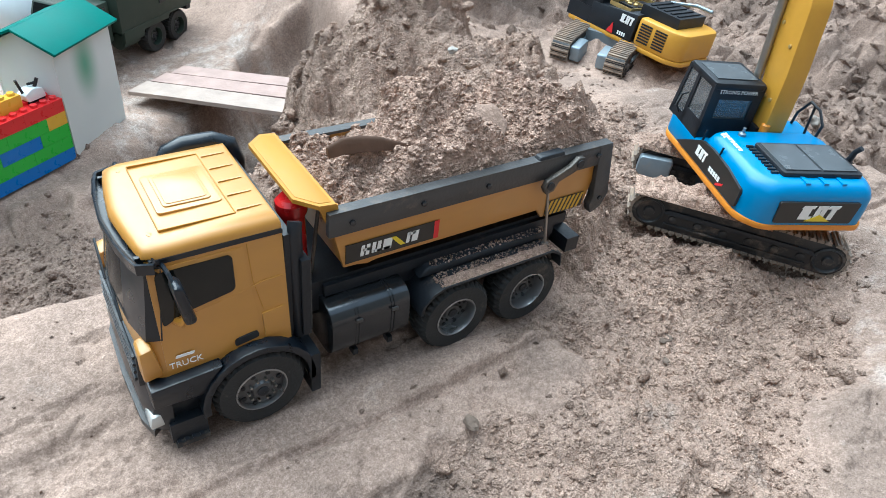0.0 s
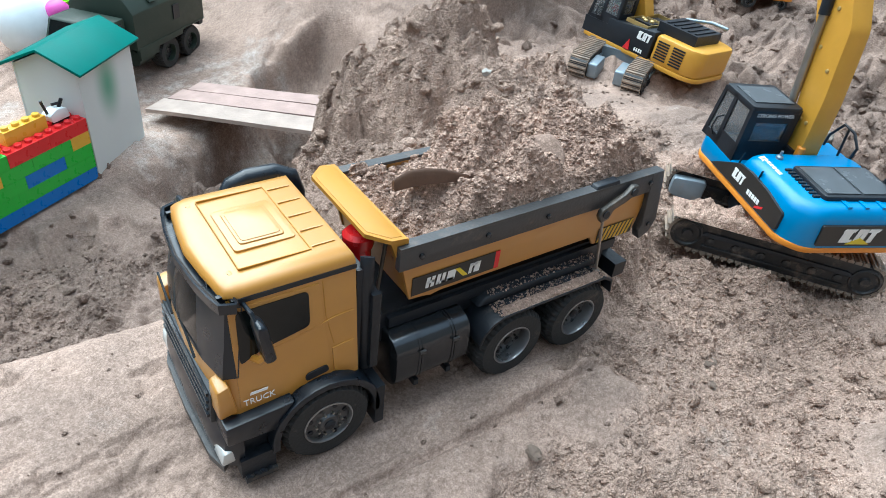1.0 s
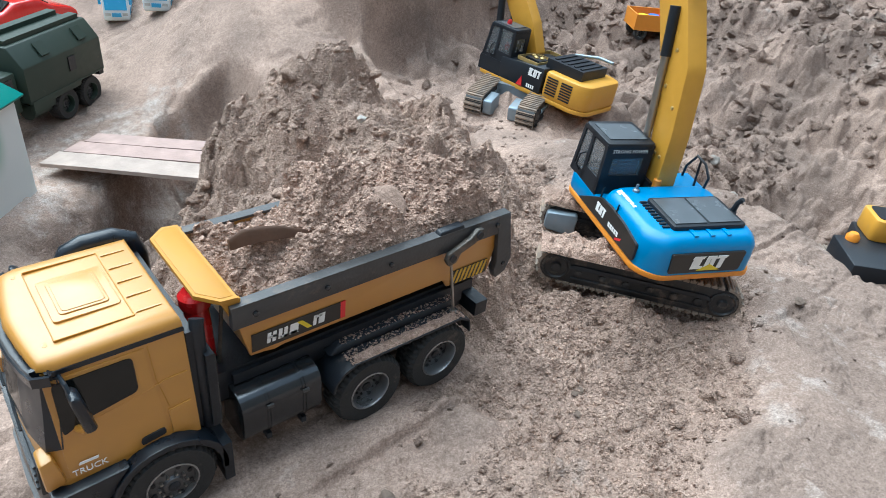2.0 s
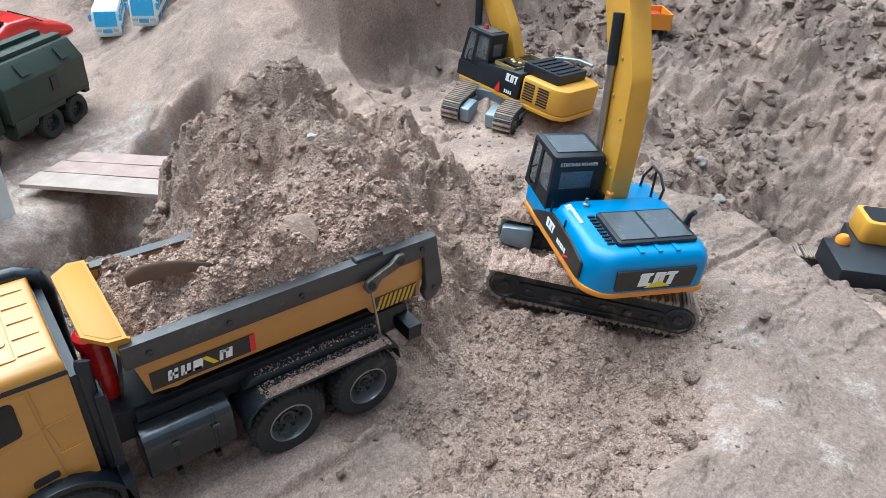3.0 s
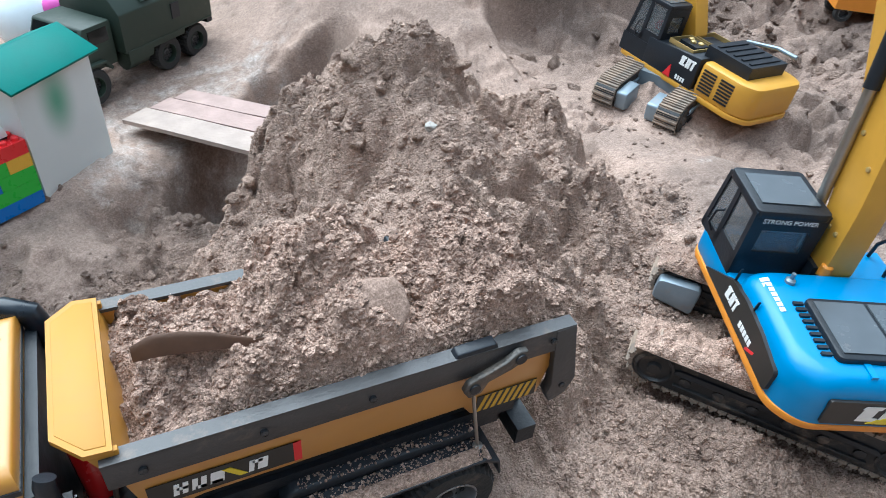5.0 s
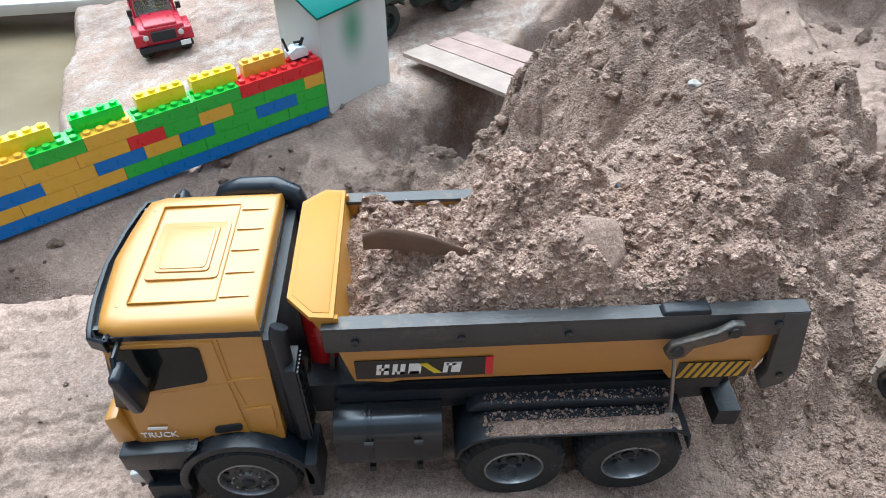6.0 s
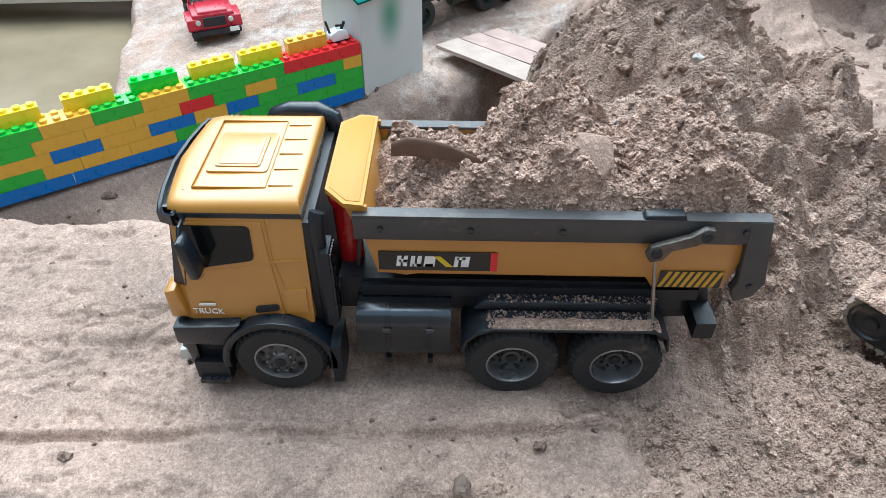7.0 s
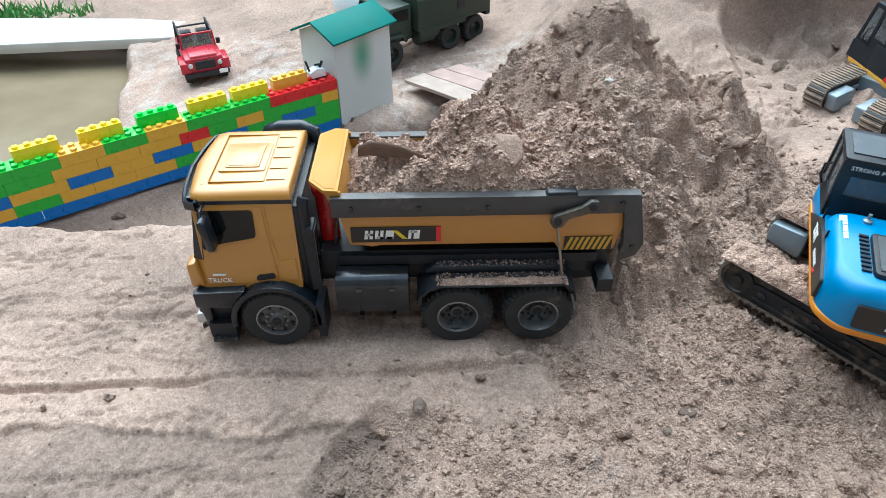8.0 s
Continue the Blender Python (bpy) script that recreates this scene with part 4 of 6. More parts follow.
        tank = part("fuel_tank", prism(o, 0.071, 0.154, "x", 0.0018), TANK, P, "gunmetal fuel tank with straps")
        c = (a + b) / 2
        for x in (0.095, 0.133):
            o2 = [(c + (y - c) * 1.03, 0.065 + (z - 0.065) * 1.03) for y, z in o]
            part("strap", prism(o2, x, x + 0.0022, "x", 0.0004), TANK, tank)
            part("strap", prism(o2, x + 0.0032, x + 0.0054, "x", 0.0004), TANK, tank)
            part("bracket", box(x, x + 0.005, c - 0.02, c - 0.01, 0.0295, 0.0365, 0.0008, 1), BLACK, tank)
            part("clamp", box(x - 0.0006, x + 0.006, yy - s * 0.003 - 0.0012, yy - s * 0.003 + 0.0012, 0.0775, 0.0805, 0.0005, 1), GREY, tank)
        a, b = span(-0.002, 0.046)
        top = [(0.163, 0.06), (0.166, 0.072), (0.176, 0.083), (0.19, 0.0885), (0.33, 0.0885), (0.343, 0.08), (0.346, 0.062), (0.344, 0.062), (0.341, 0.078), (0.329, 0.0855), (0.191, 0.0855), (0.178, 0.080), (0.169, 0.071), (0.166, 0.06)]
        part("rear_wing", prism(top, a, b, "y", 0.0005), BLACK, P, "black rear wing under a coat of sand")
        part("wing_box", prism([(0.172, 0.0885), (0.182, 0.099), (0.33, 0.099), (0.336, 0.0885)], *span(0.02, 0.05), "y", 0.003), BLACK, P)
    part("rear_beam", box(0.374, 0.392, 0.022, sym(0.022), 0.055, 0.074, 0.002), BLACK, P)
    part("rear_bracket", prism([(0.34, 0.05), (0.34, 0.1), (0.385, 0.1), (0.392, 0.075), (0.385, 0.055)], 0.05, sym(0.05), "y", 0.002), BLACK, P)


def build_body():
    P = truck
    bed = part("tipper_body", bmesh.new(), YELLOW, P, "orange-yellow tipper body with grey rails")
    t = 0.004
    outline = [(0.076, 0.19), (0.091, 0.1285), (0.105, 0.1275), (0.115, 0.1255), (0.125, 0.1275), (0.318, 0.1275), (0.325, 0.1165), (0.385, 0.1165), (0.403, 0.19)]
    for s in (-1, 1):
        y0 = 0.0248 if s < 0 else sym(0.0248) - t
        part("side_wall", prism(outline, y0, y0 + t, "y", 0.0008), YELLOW, bed)
        a, b = (y0 - 0.0055, y0 + 0.002) if s < 0 else (y0 + t - 0.002, y0 + t + 0.0055)
        part("top_rail", prism([(0.0745, 0.169), (0.0745, 0.191), (0.404, 0.191), (0.402, 0.1695)], a, b, "y", 0.001), GREY, bed, "worn grey steel top rail")
        a2, b2 = (y0 - 0.0055, y0 + t + 0.002) if s < 0 else (y0 - 0.002, y0 + t + 0.0055)
        part("rail_lip", box(0.0745, 0.404, a2, b2, 0.1905, 0.1935, 0.0008), GREY, bed)
        ya = y0 - 0.0075 if s < 0 else y0 + t + 0.0075
        for x, z in ((0.096, 0.181), (0.168, 0.181), (0.241, 0.181), (0.385, 0.183), (0.404, 0.125)):
            part("bolt", lathe([(0.0028, -0.002), (0.0028, 0.0012), (0.0016, 0.0018)] if s > 0 else [(0.0028, 0.003), (0.0028, -0.0004), (0.0016, -0.001)], 8, (x, ya + 0.0015 * -s * 0, z)), TANK, bed)
        part("tail_plate", prism([(0.386, 0.192), (0.404, 0.193), (0.417, 0.128), (0.410, 0.112), (0.396, 0.106), (0.391, 0.118), (0.394, 0.128)], y0 - 0.0062 if s < 0 else y0, y0 + t if s < 0 else y0 + t + 0.0062, "y", 0.0012), GREY, bed)
        # print, face towards the outside
        yf = y0 - 0.0004 if s < 0 else y0 + t + 0.0004

        def put(name, x0, z0, w, h, mat, thick=0.0004, slant=0.0, parent=bed, label=""):
            p = (x0, yf, z0) if s < 0 else (x0 + w, yf, z0)
            return part(name, quad_bar(p, (1, 0, 0) if s < 0 else (-1, 0, 0), (0, 0, 1), w, h, thick, slant), mat, parent, label, 0)
        decal = put("name_plate", 0.0925, 0.1325, 0.0975, 0.0205, DECAL, 0.0006, 0.0, bed, "black name plate with a white mark")
        for k, (x, w) in enumerate(((0.107, 0.0035), (0.1125, 0.0035), (0.1185, 0.0035), (0.124, 0.0035), (0.130, 0.009), (0.155, 0.0035), (0.161, 0.0065))):
            part("mark", quad_bar((x if s < 0 else 0.28 - x, yf + s * 0.0006, 0.137), (-s, 0, 0), (0, 0, 1), w, 0.0115, 0.0003, 0.0015), WHITE, decal, smooth=0)
        for x, z in ((0.1095, 0.1415), (0.1205, 0.137), (0.131, 0.137), (0.158, 0.145)):
            part("mark", quad_bar((x if s < 0 else 0.28 - x, yf + s * 0.0006, z), (-s, 0, 0), (0, 0, 1), 0.007, 0.003, 0.0003, 0.0004), WHITE, decal, smooth=0)
        slash = prism([(0.1385, 0.1485), (0.144, 0.1485), (0.1545, 0.137), (0.149, 0.137)], yf + s * 0.0004, yf + s * 0.0011, "y")
        part("mark", slash, YELP, decal, smooth=0)
        put("mark", 0.186, 0.1325, 0.0055, 0.0205, REDP, 0.0008, 0.0, bed)
        warn = put("warning_plate", 0.329, 0.1175, 0.0535, 0.0185, DECAL, 0.0006, 0.0, bed, "black and yellow striped warning plate")
        for k in range(8):
            part("stripe", quad_bar((0.3295 + 0.0062 * k, yf + s * 0.0006, 0.118), (-s, 0, 0), (0, 0, 1), 0.0034, 0.0175, 0.0003, 0.0062) if s < 0 else quad_bar((0.336 + 0.0062 * k, yf + 0.0006, 0.118), (-1, 0, 0), (0, 0, 1), 0.0034, 0.0175, 0.0003, 0.0062), STRIPE, warn, smooth=0)
        # tailgate lever with its pull rod
        yl = y0 - 0.0105 if s < 0 else y0 + t + 0.0105
        lever = part("lever", soften(prism([(0.308, 0.164), (0.3115, 0.172), (0.322, 0.176), (0.34, 0.183), (0.35, 0.191), (0.358, 0.19), (0.36, 0.182), (0.346, 0.174), (0.328, 0.168), (0.323, 0.158), (0.313, 0.156)], yl - 0.003, yl + 0.003), 0.0012), GRIMY, bed, "grimy steel tailgate lever")
        for x, z in ((0.3165, 0.166), (0.352, 0.184)):
            part("pivot", lathe([(0.0045, -0.0045), (0.0045, 0.0045)], 14, (x, yl, z)), BLACK, lever)
        part("notch_block", prism([(0.298, 0.186), (0.305, 0.197), (0.335, 0.198), (0.34, 0.186)], y0 - 0.005 if s < 0 else y0 - 0.001, y0 + t + 0.001 if s < 0 else y0 + t + 0.005, "y", 0.0015), BLACK, bed)
        rod = part("pull_rod", tube([(0.3165, yl, 0.164), (0.329, yl - 0.001, 0.088)], 0.0016, 8), CHROME, bed)
        part("joint", lathe([(0.001, -0.004), (0.0042, -0.003), (0.0046, 0), (0.0042, 0.003), (0.001, 0.004)], 12, (0.329, yl - 0.001, 0.086), "z"), CHROME, rod)
        part("stay", tube([(0.329, yl - 0.001, 0.086), (0.336, yl - 0.001, 0.074), (0.344, yl, 0.062)], 0.0028, 8), BLACKD, rod)
    part("floor_plate", box(0.093, 0.39, 0.0292, sym(0.0292), 0.1275, 0.1315), YELLOW, bed)
    part("front_wall", prism([(0.079, 0.1965), (0.092, 0.129), (0.096, 0.129), (0.083, 0.1965)], 0.0292, sym(0.0292), "y", 0.0008), YELLOW, bed)
    # guard over the cab gap, corners cut
    g = bmesh.new()
    pts = [(0.0835, 0.024), (0.0835, sym(0.024)), (0.068, sym(0.024)), (0.0515, sym(0.041)), (0.0515, 0.041), (0.068, 0.024)]
    lo = [g.verts.new((x, y, 0.1965 + 0.1 * (0.08 - x))) for x, y in pts]
    hi = [g.verts.new((x, y, 0.2005 + 0.1 * (0.08 - x))) for x, y in pts]
    g.faces.new(lo[::-1])
    g.faces.new(hi)
    for i in range(6):
        g.faces.new((lo[i], lo[(i + 1) % 6], hi[(i + 1) % 6], hi[i]))
    part("cab_guard", soften(g, 0.0012), MATTE, bed, "yellow guard plate over the gap")
    inset = [(0.0805, 0.028), (0.0805, sym(0.028)), (0.0695, sym(0.028)), (0.0545, sym(0.0435)), (0.0545, 0.0435), (0.0695, 0.028)]
    plate = prism(inset, 0.0, 0.0009, "z", 0.0004)
    for v in plate.verts:
        v.co.z += 0.2001 + 0.1 * (0.08 - v.co.x)
    part("guard_plate", plate, MATTE, bed)
    for y in (0.025, sym(0.025) - 0.004):
        part("guard_side", prism([(0.079, 0.17), (0.086, 0.17), (0.086, 0.198), (0.068, 0.1985)], y, y + 0.004, "y", 0.0006), MATTE, bed)
    part("tailgate", prism([(0.394, 0.178), (0.4, 0.178), (0.389, 0.12), (0.384, 0.12)], 0.0292, sym(0.0292), "y", 0.0008), MATTE, bed)


def load_height(x, y):
    near = smooth(0.0265, 0.044, y)
    far = np.maximum(smooth(0.0265, 0.06, 2 * MID - y), smooth(0.17, 0.24, x))
    front, back = smooth(0.1, 0.235, x), smooth(0.42, 0.36, x)
    h = 0.189 + 0.036 * near * far * (0.25 + 0.75 * front) * (0.45 + 0.55 * back)
    h = h + 0.012 * np.exp(-(((x - 0.25) / 0.04) ** 2) - (((y - 0.062) / 0.03) ** 2)) + 0.008 * np.exp(-(((x - 0.32) / 0.035) ** 2) - (((y - 0.08) / 0.04) ** 2))
    h = h - 0.006 * smooth(0.2, 0.14, x) - 0.012 * smooth(0.215, 0.16, x) * smooth(0.08, 0.13, y)
    h = h + (0.5 + 0.5 * near) * (0.042 * rolling(x, y, 0.06, 4, 131, 0.58) + 0.75 * clods(x, y, 0.036, 41, 0.5, 0.7) + 0.7 * clods(x, y, 0.018, 43, 0.5, 0.7)) - 0.007
    return h + 0.35 * clods(x, y, 0.0095, 47, 0.5) + 0.2 * clods(x, y, 0.0055, 53, 0.5) + 0.003 * rolling(x, y, 0.006, 2, 149)


def build_load():
    xs, ys = np.linspace(0.0845, 0.406, 288), np.linspace(0.0291, 2 * MID - 0.0291, 114)
    gx, gy = np.meshgrid(xs, ys)
    gz = load_height(gx, gy)
    nx, ny = len(xs), len(ys)
    verts = np.stack([gx, gy, gz], -1).reshape(-1, 3).tolist()
    faces = [(j * nx + i, j * nx + i + 1, (j + 1) * nx + i + 1, (j + 1) * nx + i) for j in range(ny - 1) for i in range(nx - 1)]
    rim = [i for i in range(nx)] + [j * nx + nx - 1 for j in range(1, ny)] + [(ny - 1) * nx + i for i in range(nx - 2, -1, -1)] + [j * nx for j in range(ny - 2, 0, -1)]
    base = len(verts)
    verts += [(max(0.0975, verts[i][0]), verts[i][1], 0.1318) for i in rim]
    n = len(rim)
    faces += [(rim[k], base + k, base + (k + 1) % n, rim[(k + 1) % n]) for k in range(n)]
    faces.append([base + k for k in range(n)])
    me = bpy.data.meshes.new("sand_load")
    me.from_pydata(verts, [], faces)
    me.polygons.foreach_set("use_smooth", np.ones(len(me.polygons), dtype=bool))
    me.materials.append(LOAD)
    tagged(new("sand_load", me), "heaped load of crumbly sand in the tipper body", "sand", kind="stuff")
    rng = np.random.RandomState(8)
    x, y = rng.uniform(0.098, 0.402, 9000), rng.uniform(0.03, 2 * MID - 0.03, 9000)
    z = load_height(x, y)
    r = 0.0008 + 0.0034 * rng.uniform(0, 1, len(x)) ** 7
    crumbs("load_crumbs", "crumbs of sand on top of the load", [(a, b, c + 0.25 * d, d) for a, b, c, d in zip(x, y, z, r)], LOAD, 6)


build_truck()
# the nose of the cab is a little shorter than its side plan
for ob in truck.children_recursive:
    if ob.type == "MESH" and ob.name.split(".")[0] not in ("wheel", "rim", "wheel_disc", "hub_cap", "wheel_nut", "rim_slot"):
        for v in ob.data.vertices:
            v.co.x += 0.0075 * min(1.0, max(0.0, (-0.055 - v.co.x) / 0.03))
build_body()
build_load()
writing("TRUCK", pose(-0.057, 0.0103, 0.0895, 84.7, 0, 0), 0.0082, WHITE, truck, "lettering", "white lettering TRUCK on the door")
part("print_bar", quad_bar((-0.0645, 0.0116, 0.0985), (1, 0, 0), (0, 0.0926, 1), 0.0145, 0.0024, 0.0008, 0.001), WHITE, truck, "", 0)



# ---- excavators ----
def build_track(P, y, length, height, width, mat, frame_mat, sandy=True):
    """A crawler along x, centred on y: shoes on a belt, side frame, wheels."""
    r = height / 2
    loop = []
    straight = length - height
    n_side, n_turn = max(4, int(straight / 0.0095)), 8
    for k in range(n_side):
        loop.append((-straight / 2 + straight * k / n_side, 0.0, 0))
    for k in range(n_turn):
        a = math.pi * (k + 0.5) / n_turn
        loop.append((straight / 2 + r * math.sin(a), r - r * math.cos(a), -a))
    for k in range(n_side):
        loop.append((straight / 2 - straight * k / n_side, height, math.pi))
    for k in range(n_turn):
        a = math.pi * (k + 0.5) / n_turn
        loop.append((-straight / 2 - r * math.sin(a), r + r * math.cos(a), math.pi - a))
    w = width / 2
    belt = part("belt", prism(rounded([(-length / 2, 0.003), (length / 2, 0.003), (length / 2, height - 0.003), (-length / 2, height - 0.003)], r * 0.95, 8), y - w * 0.94, y + w * 0.94), BLACKD, P)
    bm = box(-0.0042, 0.0042, -w, w, -0.0012, 0.0028, 0.0007, 1)
    box(-0.0012, 0.0012, -w, w, -0.0042, -0.0010, bm=bm)
    first = part("shoe", bm, mat, belt)
    first.matrix_basis = Matrix.Translation((loop[0][0], y, loop[0][1])) @ Matrix.Rotation(loop[0][2], 4, "Y")
    for x, z, a in loop[1:]:
        ob = new("shoe", first.data)
        ob.parent = belt
        ob.matrix_basis = Matrix.Translation((x, y, z)) @ Matrix.Rotation(a, 4, "Y")
    fr = part("track_frame", prism(rounded([(-straight / 2, 0.3 * height), (straight / 2, 0.3 * height), (straight / 2 - 0.01, 0.78 * height), (-straight / 2 + 0.01, 0.78 * height)], 0.006), y - w * 0.9, y + w * 0.9, off=0.001), BLACKD, P)
    for s in (-1, 1):
        ya, yb = sorted((y + s * w * 0.86, y + s * w * 1.1))
        part("frame_ledge", prism(rounded([(-straight * 0.44, 0.54 * height), (straight * 0.44, 0.54 * height), (straight * 0.4, 0.68 * height), (-straight * 0.4, 0.68 * height)], 0.003), ya, yb, off=0.0008), frame_mat, fr)
        part("frame_ledge", prism([(-straight * 0.4, 0.2 * height), (straight * 0.4, 0.2 * height), (straight * 0.4, 0.27 * height), (-straight * 0.4, 0.27 * height)], ya, yb, off=0.0006), BLACKD, fr)
        for k in range(6):
            x = straight * (-0.36 + 0.144 * k)
            part("roller", lathe([(0.0058, -0.003), (0.0058, 0.002), (0.003, 0.003)] if s > 0 else [(0.0058, 0.003), (0.0058, -0.002), (0.003, -0.003)], 12, (x, y + s * w * 0.94, 0.4 * height)), BLACKD, fr)
    for x in (-straight / 2, straight / 2):
        for s in (-1, 1):
            part("track_wheel", lathe([(r * 0.8, -s * 0.004), (r * 0.8, s * 0.001), (r * 0.7, s * 0.002), (r * 0.62, -s * 0.001), (r * 0.3, -s * 0.001), (r * 0.25, s * 0.003), (0.001, s * 0.003)], 22, (x, y + s * w * 1.02, r)), BLACKD, fr)


def cab_shell(P, x0, x1, y0, y1, z0, z1, mat, label):
    """An open-framed driver's cab: posts, sills, roof, panes, seat inside."""
    cab = part("driver_cab", bmesh.new(), mat, P, label)
    lean = 0.16 * (z1 - z0)
    roof = prism(rounded([(x0 - 0.001, y0), (x1 - lean, y0), (x1 - lean, y1), (x0 - 0.001, y1)], 0.006), z1 - 0.006, z1 + 0.003, "z", 0.0015)
    part("cab_roof", roof, mat, cab)
    part("roof_pad", box(x0 + 0.012, x1 - lean - 0.012, y0 + 0.008, y1 - 0.008, z1 + 0.002, z1 + 0.0045, 0.001), SMOKY, cab)
    low = z0 + 0.32 * (z1 - z0)
    for y in (y0, y1 - 0.004):
        part("cab_post", prism([(x0, z0), (x0 + 0.007, z0), (x0 + 0.007, z1), (x0, z1)], y, y + 0.004), mat, cab)
        part("cab_post", prism([(x1 - 0.007, z0), (x1, z0), (x1 - lean, z1), (x1 - lean - 0.006, z1)], y, y + 0.004), mat, cab)
        m = 0.5 * (x0 + x1)
        part("cab_post", prism([(m, z0), (m + 0.008, z0), (m + 0.004, z1), (m - 0.003, z1)], y, y + 0.004), mat, cab)
        part("cab_sill", prism([(x0, z0), (x1, z0), (x1 - 0.004, z0 + 0.012), (m + 0.006, z0 + 0.014), (m, low), (x0, low)], y, y + 0.004), mat, cab)
        part("cab_pane", prism([(x0 + 0.004, low - 0.002), (m, low - 0.002), (m, z1 - 0.003), (x0 + 0.004, z1 - 0.003)], y + 0.0012, y + 0.0024), CLEARP, cab)
        part("cab_pane", prism([(m + 0.004, z0 + 0.01), (x1 - 0.006, z0 + 0.01), (x1 - lean - 0.003, z1 - 0.003), (m, z1 - 0.003)], y + 0.0012, y + 0.0024), CLEARP, cab)
    for x, dx in ((x0, 0.0),):
        part("cab_sill", box(x, x + 0.004, y0 + 0.004, y1 - 0.004, z0, z0 + 0.4 * (z1 - z0)), mat, cab)
        part("cab_header", box(x, x + 0.004, y0 + 0.004, y1 - 0.004, z1 - 0.02, z1 - 0.006), mat, cab)
        for q in (y0 + 0.004, y1 - 0.013):
            part("cab_post", box(x, x + 0.004, q, q + 0.009, z0 + 0.4 * (z1 - z0), z1 - 0.02), mat, cab)
        part("cab_pane", box(x + 0.0015, x + 0.0028, y0 + 0.003, y1 - 0.003, z0 + 0.25 * (z1 - z0), z1 - 0.01), CLEARP, cab)
    part("cab_sill", prism([(x1 - 0.005, z0), (x1, z0), (x1 - 0.003, z0 + 0.014), (x1 - 0.008, z0 + 0.014)], y0 + 0.004, y1 - 0.004), mat, cab)
    part("cab_pane", prism([(x1 - 0.005, z0 + 0.01), (x1 - 0.0035, z0 + 0.01), (x1 - lean - 0.0015, z1 - 0.003), (x1 - lean - 0.003, z1 - 0.003)], y0 + 0.004, y1 - 0.004), CLEARP, cab)
    part("seat", box(x0 + 0.012, x0 + 0.04, y0 + 0.012, y1 - 0.012, z0, z0 + 0.02, 0.003), BLACK, cab)
    part("seat_back", box(x0 + 0.010, x0 + 0.017, y0 + 0.012, y1 - 0.012, z0 + 0.018, z0 + 0.05, 0.003), BLACK, cab)
    part("handrail", tube([(x1 - 0.028, y1 + 0.001, z0 + 0.01), (x1 - 0.026, y1 + 0.006, z0 + 0.02), (x1 - 0.03, y1 + 0.006, z0 + 0.038), (x1 - 0.036, y1 + 0.001, z0 + 0.044)], 0.0014, 7), BLACK, cab)
    return cab


def boom_mesh(P, pts_low, pts_high, w, mat):
    outline = pts_low + pts_high[::-1]
    return part("boom", prism(rounded(outline, 0.008, 3), -w / 2, w / 2, "y", 0.0012), mat, P, "yellow curved digger boom")


def marks_cat(P, p, u, v, w, h, tri=True):
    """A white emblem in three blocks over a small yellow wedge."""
    u, v, p = Vector(u).normalized(), Vector(v).normalized(), Vector(p)
    for k, (a, b, ww, hh) in enumerate(((0, 0, 0.26, 1), (0, 0.78, 0.34, 0.22), (0, 0, 0.34, 0.22), (0.4, 0, 0.13, 1), (0.55, 0, 0.13, 1), (0.42, 0.76, 0.25, 0.24), (0.72, 0.78, 0.3, 0.22), (0.8, 0, 0.14, 0.8))):
        part("emblem", quad_bar(p + u * a * w + v * b * h, u, v, ww * w, hh * h, 0.0004 + 0.00005 * k, 0.1 * h), WHITE, P, smooth=0)
    if tri:
        n = u.cross(v)
        b = bmesh.new()
        base = [p + u * 0.22 * w - v * 0.12 * h, p + u * 0.92 * w - v * 0.12 * h, p + u * 0.57 * w + v * 0.36 * h]
        a0, a1 = [b.verts.new(q) for q in base], [b.verts.new(q + n * 0.0011) for q in base]
        b.faces.new(a0)
        b.faces.new(a1)
        for i in range(3):
            b.faces.new((a0[i], a0[(i + 1) % 3], a1[(i + 1) % 3], a1[i]))
        part("emblem", b, YELP, P, smooth=0)


